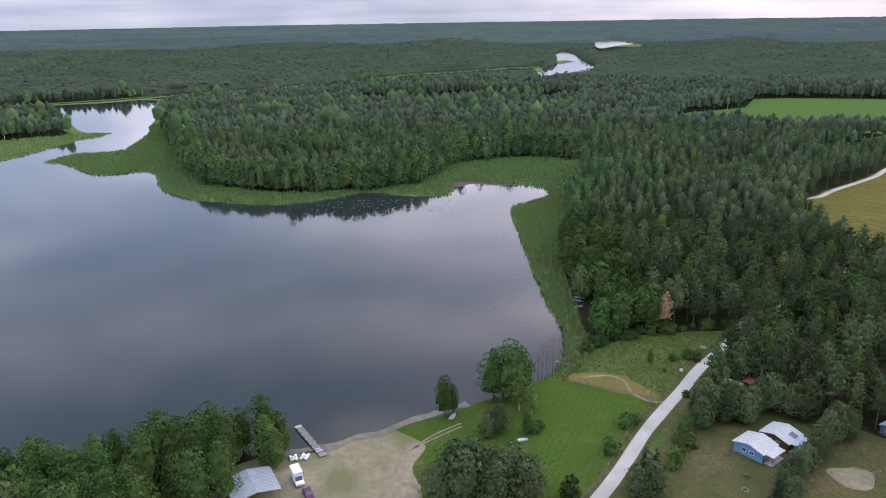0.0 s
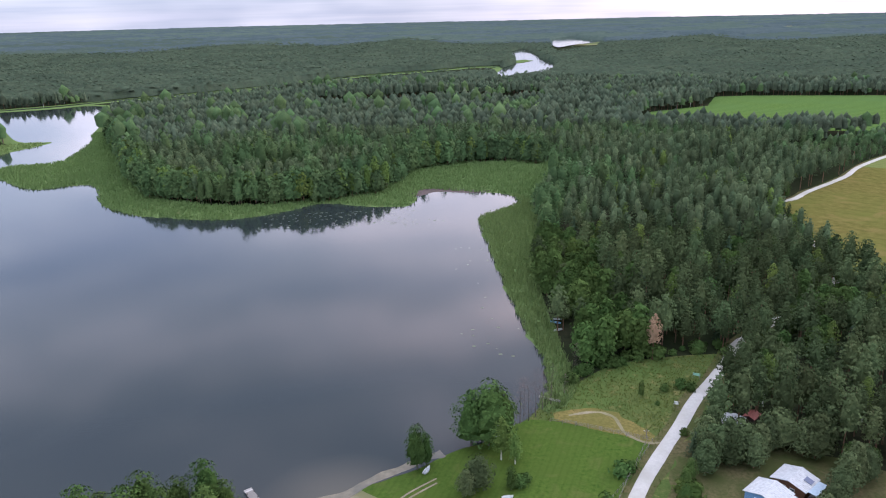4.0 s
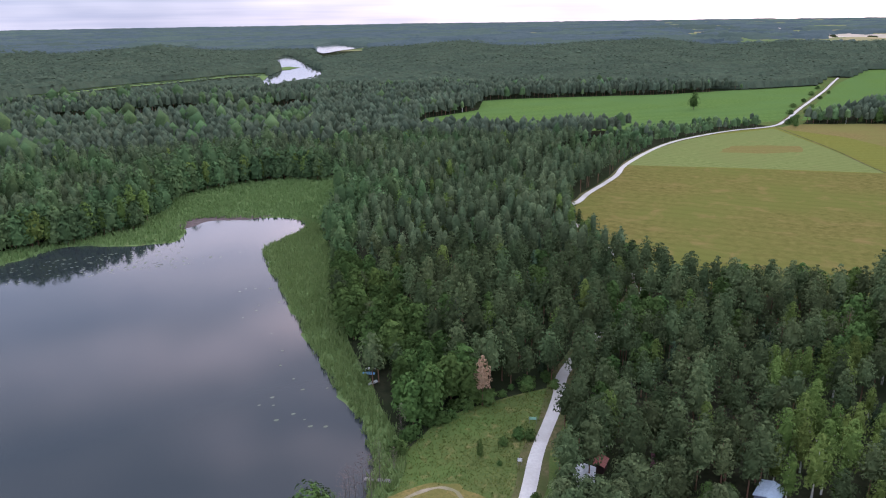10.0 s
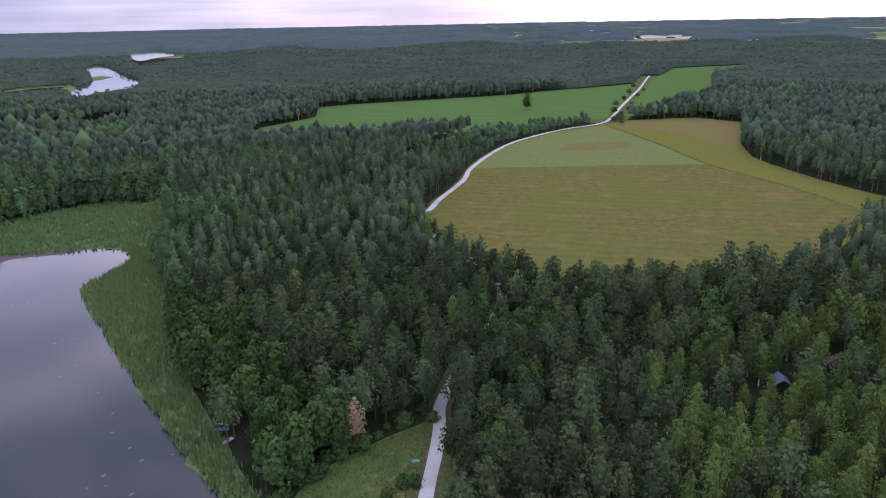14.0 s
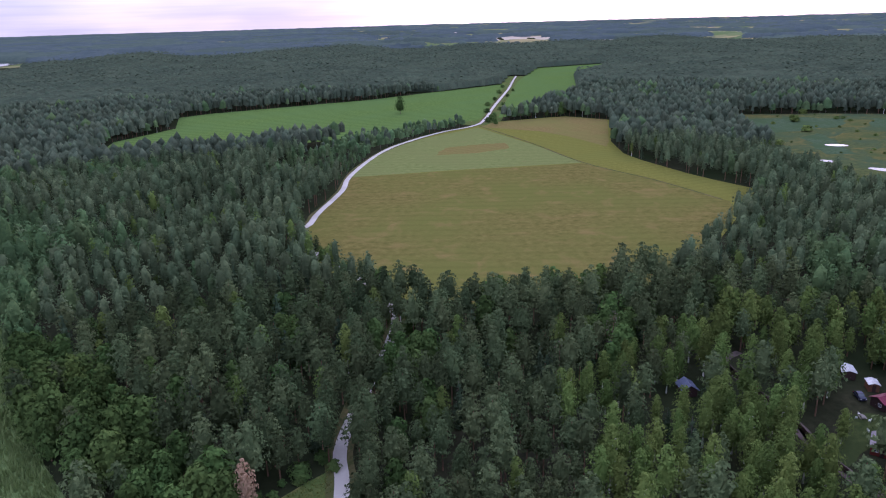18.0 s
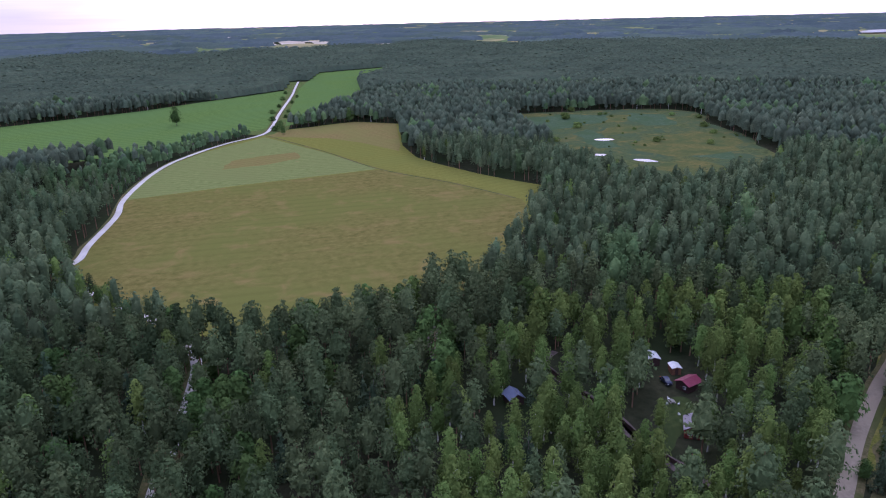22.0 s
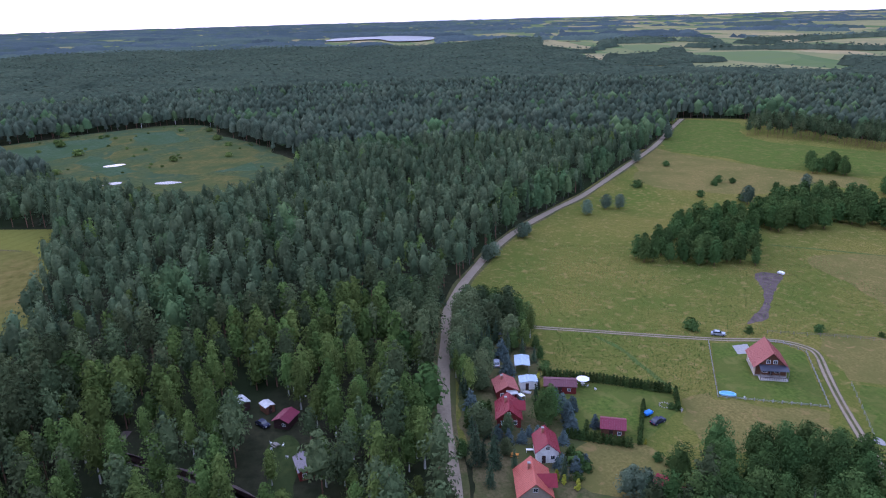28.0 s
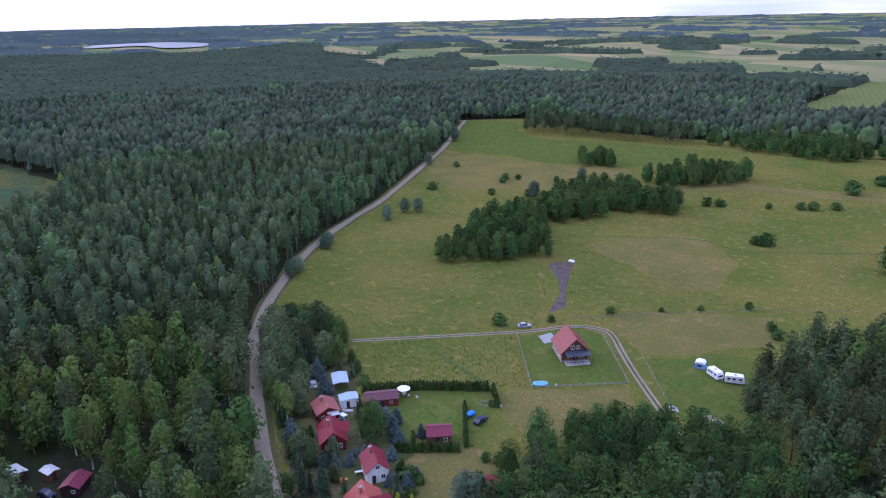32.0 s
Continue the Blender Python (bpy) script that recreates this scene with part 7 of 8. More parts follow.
def grove(kind, poly, step, seed, scale=1.0, group="", label="", spread=0.3, limit=80):
    """Single trees over a plan polygon."""
    rng = np.random.default_rng(seed)
    poly = np.array(poly, float)
    p = scatter(step, poly.min(0), poly.max(0), rng)
    p = p[inside(poly, p)][:limit]
    for x, y in p:
        plant(kind, x, y, scale * (1 - spread / 2 + spread * rng.random()), 360 * rng.random(), int(rng.integers(0, 6)), label, group=group or None)


clump("clump_west", "alder_tree", [(300, -14), (286, -33), (280, -58), (300, -75), (325, -88), (345, -84), (345, -60)], 5.5, 21, "leafy clump in the pasture")
clump("clump_middle", "alder_tree", [(333, -103), (319, -134), (298, -152), (310, -168), (345, -165), (364, -135), (350, -108)], 6.0, 22, "leafy clump in the pasture")
clump("hedgerow_east", "alder_tree", [(340, -190), (326, -246), (345, -256), (372, -216), (365, -190)], 6.4, 23, "leafy clump in the pasture")
clump("clump_link", "alder_tree", [(322, -84), (312, -104), (318, -130), (334, -126), (340, -100), (346, -84)], 6.2, 33, "leafy clump in the pasture")
clump("clump_small", "alder_tree", [(418, -189), (402, -212), (425, -222), (440, -205)], 6.0, 24, "leafy clump in the pasture")
far_clump("edge_wood", "pine_tree", [(553, -236), (535, -260), (440, -300), (432, -322), (460, -336), (535, -312), (600, -305), (612, -280)], 7.6, 25, "dark wood edge behind the pasture")
far_clump("edge_wood_east", "alder_tree", [(336, -335), (320, -372), (360, -395), (420, -360), (440, -320), (400, -322)], 7.6, 26, "leafy clump in the pasture")
clump("clump_south", "alder_tree", [(200, -160), (186, -150), (170, -175), (185, -200)], 6.0, 27, "leafy clump in the pasture")
grove("alder_tree", [(160, 44), (166, 28), (162, 8), (152, -4), (136, -10), (118, -4), (112, 20), (130, 50), (146, 56)], 5.2, 28, 0.92, "leafy grove below the village", "dense leafy tree of the village grove", 0.25, 190)
grove("pine_tree", [(146, -14), (158, -40), (160, -62), (150, -86), (118, -80), (104, -40), (112, -10), (130, -12)], 6.2, 29, 0.95, "pines beside the camping grass", "dark pine beside the camping grass", 0.3, 90)
grove("birch_tree", [(158, -52), (150, -80), (135, -70), (140, -50)], 6.0, 30, 1.0, "birches beside the camping grass", "tall birch beside the camping grass")
for x, y, s in ((232.8, -2.4, 1.7), (225.7, -18.4, 1.0), (220.8, -40.3, 1.1), (212.7, -56.3, 0.6), (198.4, -83.4, 1.1), (206.4, -68.6, 0.7), (178.1, -71.5, 1.4), (183, -75, 1.2), (416.6, -126.6, 1.6), (412, -133, 1.4), (387.8, -97.7, 1.6), (372.7, -113.1, 1.8), (393.7, -149.3, 1.4), (303.4, -179.8, 2.0), (299, -185, 1.6), (282, -201.9, 1.3), (268.2, -219, 1.9), (272, -214, 1.5), (262, -228.4, 1.7), (242.3, -148.6, 2.2), (246, -146, 1.6), (276.6, -265.6, 3.0), (282, -272, 2.6), (279.9, -297.5, 2.6), (419.5, -75.4, 1.8), (410, -120, 1.3), (468, -120, 1.6), (360, -118, 2.0)):
    plant("bush", x, y, s, 50 * x % 360, int(abs(x)) % 6)
for x, y, s in ((315.7, 44.5, 1.05), (320, 40, 0.9), (343.5, 20, 1.0), (349, 16, 0.8), (372, -24, 1.1), (380, -38, 1.0), (377.7, -44.7, 1.1), (562, -172, 1.5), (486.8, -108, 1.2), (366, -112, 1.4), (383, -160, 1.3)):
    plant("willow_tree", x, y, s, 40 * x % 360, int(abs(x)) % 6)


def hedge(line, spacing, scale=0.62):
    k = 0
    for (x0, y0), (x1, y1) in zip(line[:-1], line[1:]):
        n = int(math.hypot(x1 - x0, y1 - y0) / spacing)
        for i in range(n):
            plant("thuja", x0 + (x1 - x0) * i / n, y0 + (y1 - y0) * i / n, scale * (0.92 + 0.16 * ((k * 37) % 10) / 10), 47 * k, k % 6, wide=1.55)
            k += 1


hedge([(214.2, 54.8), (207.1, 39.8), (197.0, 24.0)], 0.9, 0.80)
hedge([(196.6, 23.4), (187.8, 27.4)], 0.9, 0.74)
hedge([(193.5, 34.4), (176.1, 44.2)], 0.9, 0.62)
hedge([(184.1, 59.3), (175.9, 45.4)], 0.9, 0.74)

# garden and roadside trees of the village: kind, x, y, scale
for kind, x, y, s in (
    ("alder_tree", 190.4, 63.0, 0.80), ("alder_tree", 193.4, 60.4, 0.66), ("birch_tree", 210.0, 78.0, 0.78), ("young_pine", 217.3, 72.4, 1.05), ("young_pine", 236.3, 72.4, 1.2), ("young_pine", 244.0, 72.0, 1.2), ("young_pine", 248.5, 61.3, 1.1), ("young_pine", 237.8, 57.6, 1.25), ("young_pine", 189.1, 79.3, 0.85), ("spruce_tree", 178.4, 84.2, 0.72), ("spruce_tree", 176.5, 80.4, 0.76), ("young_pine", 193.6, 80.0, 0.8), ("young_pine", 188.4, 73.4, 0.66), ("alder_tree", 182.0, 86.6, 0.42), ("willow_tree", 158.2, 52.0, 1.0), ("bush", 172.6, 61.4, 1.6), ("spruce_tree", 168.6, 66.2, 0.5), ("alder_tree", 198.6, 58.6, 0.40), ("alder_tree", 200.6, 59.4, 0.36),
    ("blue_spruce", 218.9, 64.6, 1.1), ("blue_spruce", 228.9, 63.4, 1.15), ("blue_spruce", 202.6, 79.5, 1.1), ("blue_spruce", 196.5, 56.0, 0.95), ("blue_spruce", 191.3, 56.6, 0.9), ("blue_spruce", 185.4, 57.6, 0.95), ("blue_spruce", 195.6, 53.6, 0.85), ("blue_spruce", 202.0, 55.8, 0.7), ("blue_spruce", 193.8, 55.6, 0.8), ("blue_spruce", 188.2, 57.2, 0.85), ("blue_spruce", 186.6, 51.1, 0.72), ("blue_spruce", 185.3, 74.1, 0.72), ("blue_spruce", 184.7, 70.9, 0.66), ("blue_spruce", 186.3, 66.4, 0.62), ("blue_spruce", 187.0, 68.4, 0.55), ("blue_spruce", 181.9, 61.3, 0.66), ("blue_spruce", 187.0, 76.4, 0.8), ("blue_spruce", 170.6, 62.6, 0.8), ("blue_spruce", 171.5, 60.0, 0.75), ("blue_spruce", 174.0, 64.6, 0.6), ("blue_spruce", 172.8, 66.2, 0.55),
    ("spruce_tree", 188.6, 78.6, 0.46), ("spruce_tree", 202.4, 61.4, 0.42), ("spruce_tree", 207.4, 58.9, 0.34), ("spruce_tree", 184.8, 82.6, 0.56), ("spruce_tree", 179.6, 82.0, 0.52), ("spruce_tree", 176.6, 79.6, 0.50), ("spruce_tree", 175.6, 75.6, 0.42), ("spruce_tree", 223.9, 54.7, 0.46), ("spruce_tree", 170.0, 83.0, 0.5), ("spruce_tree", 182.4, 78.4, 0.40), ("spruce_tree", 240.0, 62.0, 0.62), ("spruce_tree", 234.0, 68.0, 0.6), ("spruce_tree", 228.0, 72.0, 0.55), ("spruce_tree", 232.0, 60.5, 0.55),
    ("birch_tree", 215.5, 78.3, 0.66), ("birch_tree", 217.8, 77.4, 0.58), ("birch_tree", 233.0, 54.3, 0.62), ("alder_tree", 233.6, 58.0, 0.55), ("young_pine", 218.6, 71.8, 1.0), ("young_pine", 222.6, 74.8, 0.95), ("young_pine", 214.0, 75.2, 0.7), ("young_pine", 244.1, 69.6, 1.1), ("young_pine", 259.0, 69.8, 1.1), ("bush", 202.2, 76.3, 0.9), ("bush", 218.8, 53.1, 1.1), ("bush", 190.0, 28.2, 0.7), ("bush", 166.6, 38.6, 1.3), ("alder_tree", 224.9, 52.3, 0.36),
    ("young_pine", 238.0, 71.0, 1.08), ("young_pine", 246.0, 66.5, 1.22), ("young_pine", 229.0, 77.0, 1.08), ("young_pine", 252.0, 62.0, 1.14),
    ("young_pine", 234.0, 75.5, 1.1), ("young_pine", 241.0, 74.0, 1.15), ("young_pine", 249.0, 70.0, 1.2), ("young_pine", 257.0, 66.0, 1.2), ("young_pine", 244.0, 68.5, 0.95), ("young_pine", 263.0, 64.0, 1.1), ("young_pine", 270.0, 64.5, 1.0), ("spruce_tree", 236.5, 65.5, 0.7), ("spruce_tree", 225.5, 79.0, 0.6), ("birch_tree", 220.5, 79.5, 0.62), ("spruce_tree", 229.5, 56.5, 0.5),
    ("alder_tree", 262.0, 56.0, 0.8), ("alder_tree", 256.0, 50.0, 0.75), ("alder_tree", 249.0, 48.5, 0.7), ("alder_tree", 243.0, 52.0, 0.62), ("alder_tree", 268.0, 58.0, 0.7), ("birch_tree", 240.0, 50.5, 0.75), ("birch_tree", 236.0, 54.0, 0.6),
    ("alder_tree", 232.0, 51.5, 0.4), ("alder_tree", 203.0, 57.0, 0.35), ("willow_tree", 160.0, 55.0, 0.9), ("willow_tree", 163.5, 52.0, 0.6),
    ("bush", 208.0, 79.0, 0.7), ("bush", 214.0, 58.5, 0.6), ("bush", 176.0, 61.5, 1.0), ("bush", 170.5, 60.0, 1.1), ("bush", 167.5, 63.5, 0.9), ("bush", 170.0, 42.5, 0.9), ("bush", 167.0, 40.5, 1.1),
):
    plant(kind, x, y, s, (71 * x) % 360, int(x * 3) % 6, wide=1.15 if kind in ("alder_tree",) else 1.0)
for x, y, s in ((168.5, 68.0, 0.8), (167.0, 66.8, 0.7), (164.5, 64.5, 0.75), (213.5, 56.8, 0.7), (176.8, 42.2, 0.4)):
    plant("thuja", x, y, s, 0, int(x) % 6, "golden-yellow thuja shrub of the garden", "golden", 1.3)
for x, y in ((194.2, 82.2), (196.4, 81.9), (198.4, 81.4), (200.4, 75.0), (185.3, 53.9), (174.5, 63.1), (176.1, 61.4), (175.2, 62.2), (173.6, 62.0)):
    plant("thuja", x, y, 0.95, 0, int(x) % 6, wide=1.4)

# ---- trees of the beach and the lawn ----
grove("alder_tree", [(-36, 142), (-41, 150), (-50, 154), (-62, 148), (-75, 140), (-100, 134), (-128, 122), (-120, 96), (-80, 100), (-62, 118), (-50, 126), (-46, 140)], 6.0, 31, 0.98, "leafy trees on the near shore", "leafy shore tree beside the lake", 0.35, 75)
for kind, x, y, s, w in (
    ("alder_tree", -0.2, 163.6, 0.90, 0.80), ("alder_tree", 2.0, 165.6, 0.62, 0.8),
    ("alder_tree", 17.4, 171.6, 1.32, 1.1), ("alder_tree", 13.2, 172.0, 1.12, 1.1), ("alder_tree", 20.6, 173.6, 1.18, 1.0), ("alder_tree", 16.0, 174.0, 0.9, 1.1),
    ("birch_tree", 19.6, 165.6, 0.76, 1.2), ("birch_tree", 22.6, 163.6, 0.62, 1.3), ("alder_tree", 20.2, 154.2, 0.50, 0.85), ("bush", 22.0, 155.6, 1.2, 1.0), ("young_pine", 13.2, 155.6, 1.0, 1.05), ("young_pine", 10.2, 153.4, 0.8, 1.0), ("bush", 24.0, 157.0, 0.9, 1.0),
    ("bush", 45.8, 157.4, 1.3, 1.0), ("bush", 48.4, 158.6, 1.0, 1.0), ("bush", 39.4, 146.0, 1.5, 0.8), ("alder_tree", 61.4, 190.2, 0.42, 0.75), ("bush", 73.8, 194.2, 1.2, 1.0), ("bush", 69.0, 193.0, 0.9, 1.0), ("bush", 76.2, 192.8, 1.0, 1.0), ("bush", 27.0, 129.8, 2.0, 0.8), ("bush", 64.5, 186.0, 0.5, 1.0),
    ("spruce_tree", 43.8, 132.6, 0.82, 1.25), ("spruce_tree", 47.0, 135.4, 0.66, 1.2), ("young_pine", 41.2, 129.0, 0.9, 1.0), ("alder_tree", 53.2, 139.6, 0.36, 1.0), ("alder_tree", 56.0, 146.0, 0.38, 1.1), ("alder_tree", 58.2, 151.0, 0.42, 1.0), ("alder_tree", 60.6, 154.4, 0.40, 1.0), ("spruce_tree", 64.6, 163.0, 0.56, 1.0), ("young_pine", 68.6, 165.2, 1.03, 0.95), ("young_pine", 73.0, 163.4, 0.99, 0.95), ("bush", 66.0, 171.5, 0.8, 1.0), ("spruce_tree", 70.5, 168.8, 0.55, 1.0),
    ("young_pine", 79.0, 160.0, 0.99, 0.95), ("young_pine", 82.0, 163.0, 1.09, 0.95), ("young_pine", 76.5, 157.0, 0.95, 0.95), ("young_pine", 86.5, 166.0, 1.19, 0.95), ("young_pine", 90.0, 160.5, 1.09, 0.95), ("alder_tree", 97.5, 155.0, 0.5, 1.0), ("alder_tree", 101.0, 152.5, 0.5, 1.0),
    ("spruce_tree", 70.5, 127.0, 0.5, 1.15), ("young_pine", 73.5, 130.0, 0.83, 0.95), ("young_pine", 76.5, 132.6, 0.83, 0.95), ("young_pine", 79.0, 135.0, 0.87, 0.95), ("young_pine", 81.8, 137.6, 0.87, 0.95), ("young_pine", 84.8, 140.2, 0.92, 0.95), ("young_pine", 88.0, 143.4, 0.99, 0.95), ("young_pine", 91.0, 146.2, 1.09, 0.95), ("young_pine", 94.5, 149.0, 1.15, 0.95), ("young_pine", 98.0, 150.8, 1.09, 0.95), ("young_pine", 74.0, 126.5, 0.83, 0.95),
    ("pine_tree", 104.0, 158.0, 0.8, 1.1), ("pine_tree", 108.0, 161.0, 0.85, 1.1), ("pine_tree", 114.0, 158.0, 0.85, 1.1), ("pine_tree", 93.0, 176.0, 0.9, 1.0), ("pine_tree", 88.5, 179.5, 0.9, 1.0),
):
    plant(kind, x, y, s, (53 * x) % 360, int(abs(x) * 7) % 6, wide=w)
for i, (x, y, s, w) in enumerate(((1.6, 133.0, 1.35, 1.05), (5.6, 131.6, 1.45, 1.0), (9.4, 133.2, 1.3, 1.0), (3.6, 128.4, 1.4, 1.1), (14.6, 131.6, 1.35, 1.0), (18.2, 130.4, 1.3, 1.0), (16.4, 127.0, 1.2, 1.1), (10.6, 126.0, 1.2, 1.2), (-2.2, 130.0, 1.1, 1.0))):
    plant("young_pine", x, y, s, 70 * i, i % 6, "bushy olive-green young pine on the lawn", "pine_olive", w, "young pines on the lawn")
for i, (x, y, s) in enumerate(((26.6, 180.6, 1.05), (29.0, 181.7, 0.95), (31.2, 183.6, 1.05), (33.6, 186.6, 0.9), (28.2, 184.0, 0.85), (36.4, 189.2, 0.9))):
    plant("alder_tree", x, y, s, 80 * i, i % 6, "leafless grey tree by the small pier", "dead", 0.6, "leafless trees by the pier")
for i, (x, y, s) in enumerate(((53.8, 142.2, 1.5), (55.8, 145.0, 1.4), (58.4, 148.1, 1.5), (57.0, 150.6, 1.2), (52.0, 139.6, 1.1))):
    plant("bush", x, y, s, 70 * i, i % 6, "yellow-green bush beside the gravel road", "birch", 1.0, "roadside bushes")
for i, (x, y, s) in enumerate(((44.6, 129.4, 1.0), (64.4, 155.6, 0.95), (68.7, 161.0, 1.15), (66.4, 158.8, 0.95), (77.0, 160.4, 0.95), (71.6, 158.6, 1.1), (74.4, 160.4, 1.2), (71.0, 167.2, 1.1), (86.0, 164.6, 1.3), (92.0, 159.0, 1.25), (96.6, 163.0, 1.3))):
    plant("young_pine", x, y, s, 60 * i, i % 6, "dark bushy young pine beside the cabins", "pine", 1.05)
for i, (x, y, s) in enumerate(((91.6, 195.0, 0.86), (95.6, 200.4, 0.92), (99.4, 205.6, 0.95), (103.8, 211.0, 0.98), (107.2, 216.2, 0.95), (110.8, 221.0, 0.92), (99.6, 221.4, 0.90), (104.2, 226.4, 0.95), (95.0, 214.6, 0.8), (86.6, 189.0, 0.66), (82.4, 183.4, 0.55))):
    plant("pine_tree", x, y, s, 77 * i, i % 6, "dark pine close beside the gravel road", None, 1.0, "pines beside the gravel road")
for i, (x, y, s) in enumerate(((560, 561, 2.6), (548, 556, 2.2), (604, 606, 1.8), (628, 608, 1.5), (652, 646, 2.0), (668, 636, 1.4), (700, 676, 1.8), (742, 690, 1.7), (768, 726, 1.9), (800, 728, 1.6), (836, 776, 1.8), (590, 584, 1.3))):
    plant("bush", x, y, s, 63 * i, i % 6, "dark bush beside the field road", None, 1.1, "bushes beside the field road")
line = ROAD_NORTH[56:86]
for i in range(0, len(line) - 1):
    d = line[i + 1] - line[i]
    n = np.array((-d[1], d[0])) / np.hypot(*d)
    for k in range(max(1, int(np.hypot(*d) / 4.4))):
        x, y = line[i] + d * (k + 0.5) / max(1, int(np.hypot(*d) / 4.4)) + n * (2.7 + 1.1 * ((i * 7 + k * 3) % 3))
        plant(("pine_tree", "alder_tree", "pine_tree")[(i + k) % 3], x, y, 0.62 + 0.07 * ((i * 5 + k) % 5), 41 * i + 90 * k, (i + k) % 6, "leafy and pine growth along the wood road", None, 1.0, "trees along the wood road")
# trees of a look of their own
plant("pine_tree", 72.0, 211.5, 0.98, 20, 1, "dying pine with rusty brown needles", "brown_needles", 0.8, "")
plant("pine_tree", 183.6, 193.6, 0.95, 20, 2, "bare dead pine with greyish-pink twigs", "dead", 1.1, "")
plant("pine_tree", 160.0, 196.0, 0.80, 80, 3, "bare dead pine with grey twigs", "dead", 0.8, "")
plant("alder_tree", 47.5, 207.0, 0.72, 80, 3, "leafless grey tree at the reed edge", "dead", 0.6, "")
plant("alder_tree", 41.0, 193.0, 0.5, 80, 4, "leafless grey tree by the small pier", "dead", 0.7, "")
plant("alder_tree", 546.0, 682.0, 1.45, 10, 1, "lone round tree in the green field", None, 0.95, "")
for x, y, s in ((596, 543, 1.0), (600, 548, 0.8), (624, 523, 1.2), (612, 532, 0.6), (640, 530, 0.7), (650, 540, 0.8), (745, 606, 0.8), (536, 536, 0.6), (548, 548, 0.7), (580, 556, 0.6)):
    plant("alder_tree", x, y, s, 10 * x % 360, int(x) % 6, "leafy tree beside the fields", None, 1.2)


# ---- reeds, grass tufts, lily pads ----
def blades(name, poly, step, height, material, label, category, seed, width=0.10, per=4, outside=()):
    """Standing reed or grass clumps over a plan polygon, as stuff."""
    rng = np.random.default_rng(seed)
    poly = np.array(poly, float)
    span = poly.max(0) - poly.min(0)
    p = poly.min(0) + rng.random((int(span[0] * span[1] / step ** 2), 2)) * span
    ok = inside(poly, p)
    for o in outside:
        ok &= ~inside(o, p)
    ok &= ~near_line(ROAD_NORTH, p, 2.6) & ~near_line(TRACK, p, 1.6)
    p = p[ok]
    n = len(p)
    a = rng.random((n, per)) * 6.283
    foot = np.concatenate([np.repeat(p[:, None], per, 1) + rng.normal(size=(n, per, 2)) * step * 0.5, np.full((n, per, 1), 0.03)], -1)
    side = np.stack([np.cos(a), np.sin(a), np.zeros_like(a)], -1) * width * (0.7 + rng.random((n, per, 1)))
    lean = np.concatenate([rng.normal(size=(n, per, 2)) * 0.22 * height, height * (0.6 + 0.6 * rng.random((n, per, 1)))], -1)
    tri = np.stack([foot - side, foot + side, foot + lean], -2).reshape(-1, 3, 3)
    tagged(new(name, loose(tri, name, material)), label, category, kind="stuff")


M["reed_blades"] = foliage("reed_blades", (0.092, 0.152, 0.048), (0.162, 0.222, 0.082), (0.130, 0.190, 0.066), vary=(0.8, 1.25))
M["grass_blades"] = foliage("grass_blades", (0.080, 0.132, 0.028), (0.150, 0.186, 0.048), (0.135, 0.140, 0.042), island=0.3)
blades("reeds_east", REEDS_EAST, 0.85, 2.0, M["reed_blades"], "tall green reeds along the lake shore", "reeds", 41, 0.18, 3, (LAKE,))
blades("reeds_north", REEDS_NORTH, 1.5, 2.0, M["reed_blades"], "pale green reeds in the marsh", "reeds", 42, 0.34, 3, (LAKE, UPPER))
blades("reeds_west", SPIT_WEST, 2.6, 1.9, M["reed_blades"], "green reeds of the marshy spit", "reeds", 46, 0.5, 3, (LAKE, UPPER))
blades("meadow_grass", MEADOW, 0.8, 0.45, M["grass_blades"], "tall rough grass in the clearing", "grass", 43, 0.10, 3, (BEACH, LAWN, PATHWAY, LAKE))


def lily_pads():
    rng = np.random.default_rng(9)
    spots = np.concatenate([np.column_stack([rng.uniform(-75, 5, 150), 398 - rng.random(150) ** 1.5 * 28]), np.column_stack([rng.normal(-8, 14, 60), rng.normal(372, 4, 60)]), np.column_stack([30 + rng.normal(0, 6, 26), 215 + 150 * rng.random(26) ** 1.3])])
    spots = spots[inside(LAKE, spots)]
    w = np.arange(6) * np.pi / 3
    r = rng.uniform(0.2, 0.55, len(spots))
    v = np.zeros((len(spots), 6, 3))
    v[..., 0] = spots[:, :1] + r[:, None] * np.cos(w) * 1.5
    v[..., 1] = spots[:, 1:] + r[:, None] * np.sin(w)
    v[..., 2] = 0.125
    return sheet("lily_pads", v.reshape(-1, 3), np.arange(len(spots) * 6).reshape(-1, 6), P["lily"])


tagged(new("lily_pads", lily_pads()), "scattered pale lily pads on the lake", "water plants", kind="stuff")

rng_wet = np.random.default_rng(77)
for i in range(70):
    x, y = 540 + 260 * rng_wet.random(), 140 + 230 * rng_wet.random()
    if inside(WET, [(x, y)])[0]:
        plant("bush", x, y, 0.5 + 1.8 * rng_wet.random() ** 3, 30 * i, i % 6, "grey-green willow shrub in the wet meadow", "birch", 1.4, "shrubs of the wet meadow")
patch_flat("bog_edge", spline([(3, 428), (8, 443), (22, 446), (40, 438), (52, 434), (40, 430), (20, 436), (10, 428)]), 0.14, M["mud"], "dark boggy margin of the inlet", "bog")

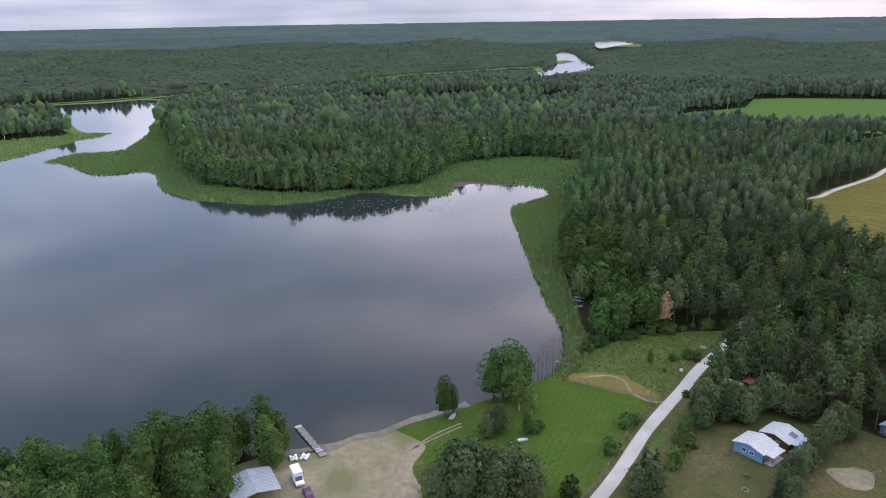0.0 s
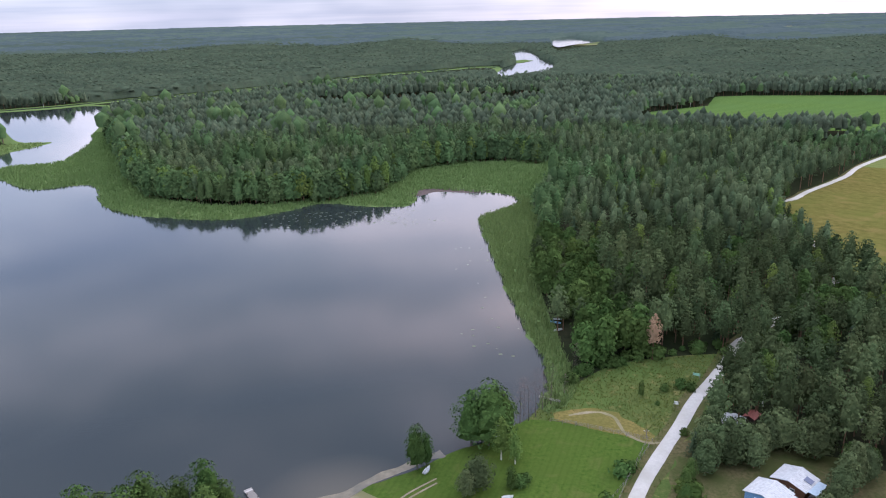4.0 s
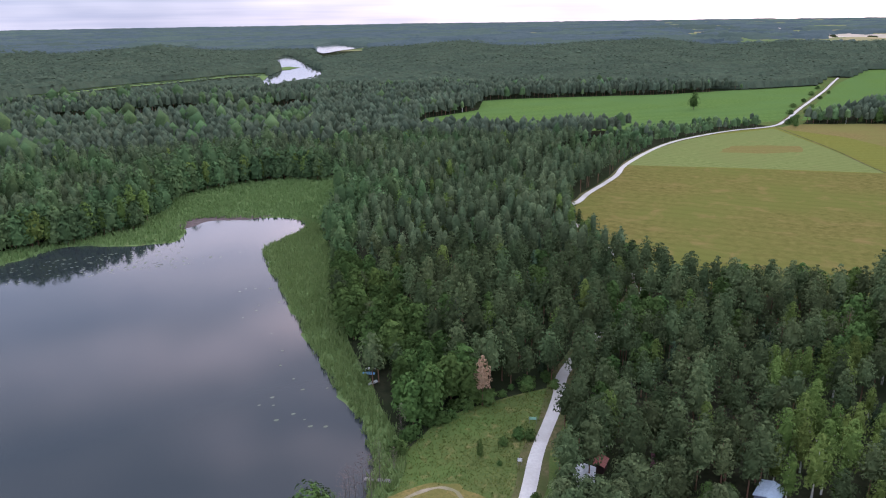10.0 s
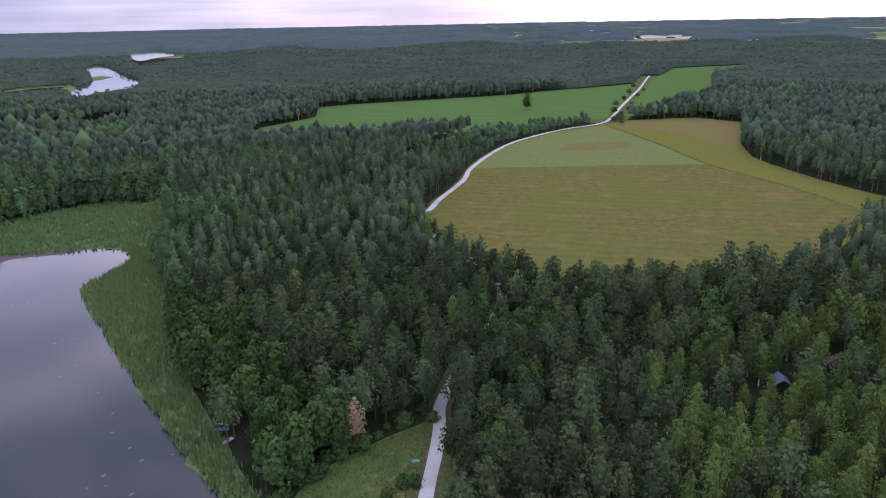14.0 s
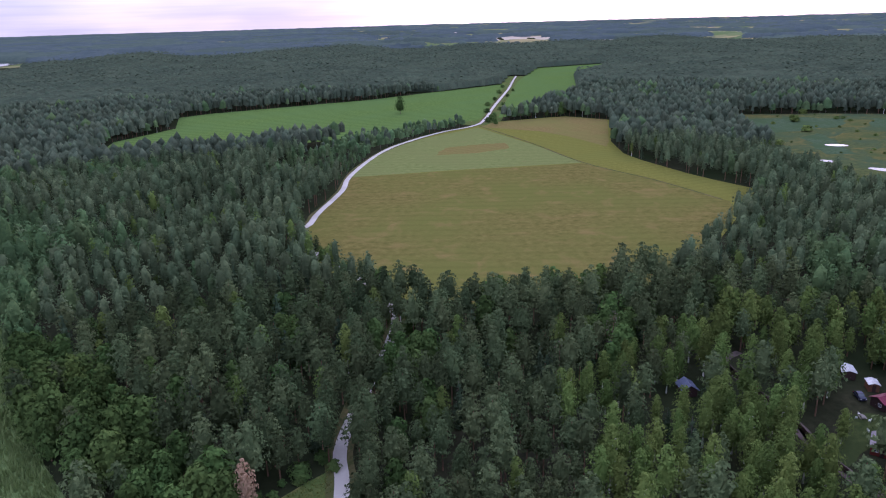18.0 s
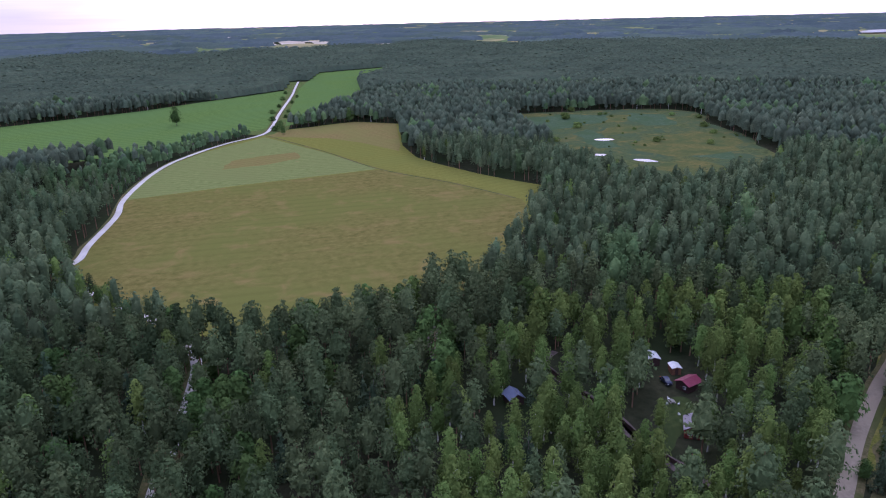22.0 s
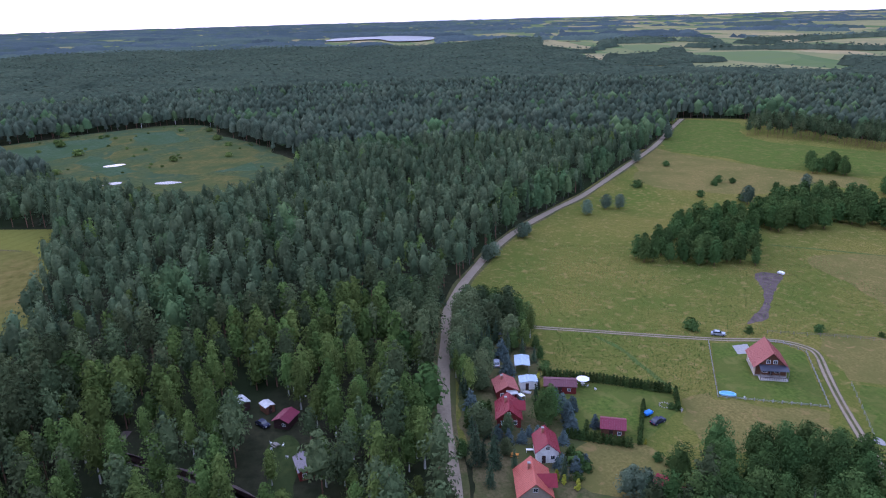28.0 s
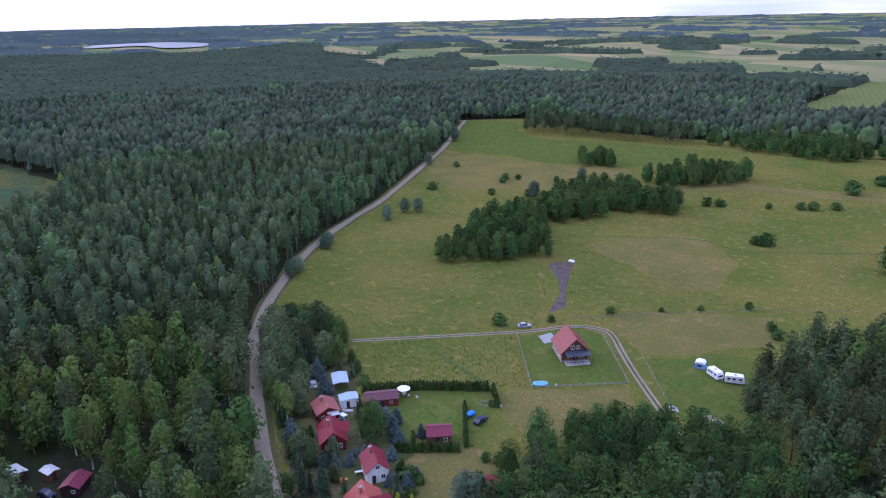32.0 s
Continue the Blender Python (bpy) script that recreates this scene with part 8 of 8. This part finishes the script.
NEAR_PASTURE = [(246, 40), (222, -8), (216, -34), (196, -84), (300, -90), (330, 10), (290, 55)]
blades("pasture_tufts", NEAR_PASTURE, 1.35, 0.35, M["grass_blades"], "rough grass tufts of the pasture", "grass", 44, 0.16, 2)
blades("meadow_tufts", [(244, 40), (222, -2), (192, 14), (198, 24), (214, 54)], 1.0, 0.45, M["grass_blades"], "uncut grass between the track and the hedge", "grass", 45, 0.13, 2)

# undergrowth along the edge of the clearing
rng_edge = np.random.default_rng(78)
for (x0, y0), (x1, y1) in zip(((40, 196), (48, 205), (58, 211), (72, 215), (84, 216)), ((48, 205), (58, 211), (72, 215), (84, 216), (97, 214))):
    for i in range(6):
        u = rng_edge.random()
        plant("bush", x0 + (x1 - x0) * u + rng_edge.normal() * 1.2, y0 + (y1 - y0) * u + rng_edge.normal() * 1.2, 0.6 + 0.9 * rng_edge.random(), 360 * u, i, "dark green undergrowth bush at the wood edge", None, 1.1, "undergrowth at the wood edge")

# roadside conifers of the village
for i, (x, y, s) in enumerate(((186, 82.6, 0.5), (191, 82.0, 0.42), (209, 79.6, 0.48), (213.5, 78.8, 0.55), (217.5, 78.2, 0.5), (223, 76.5, 0.6), (232.5, 73.0, 0.62), (237.5, 74.6, 0.6), (243.5, 71.5, 0.66), (254.5, 66.0, 0.62), (260, 61.5, 0.6))):
    plant("spruce_tree", x, y, s, 60 * i, i % 6, "dark spruce beside the dirt road", None, 1.15, "spruces beside the dirt road")
ribbon("field_path", spline([(524, 547), (476, 448), (432, 368), (412, 303), (390, 250)], 6, False), 1.6, 0.16, M["verge"], "pale grassy path between the crops", "path", 0.2)
ribbon("worn_line", spline([(236, 30), (226, 26), (216, 25), (206, 24), (199, 23)], 5, False), 1.5, 0.12, M["rough_grass"], "worn line through the uncut grass", "path", 0.3)

# more pines of the gardens along the dirt road
for i, (x, y, s) in enumerate(((254.5, 58.0, 1.2), (250.6, 54.4, 1.15), (247.0, 60.8, 1.1), (258.4, 52.6, 1.2), (264.4, 60.4, 1.1), (240.4, 57.4, 1.0), (236.2, 70.6, 1.05), (226.6, 68.6, 0.9), (211.8, 74.0, 0.75), (190.6, 79.2, 0.7), (193.2, 78.2, 0.6), (180.6, 76.2, 0.6))):
    plant("young_pine", x, y, s, 50 * i, i % 6, "dark bushy pine of the village gardens", "pine", 1.05, "garden pines of the village")
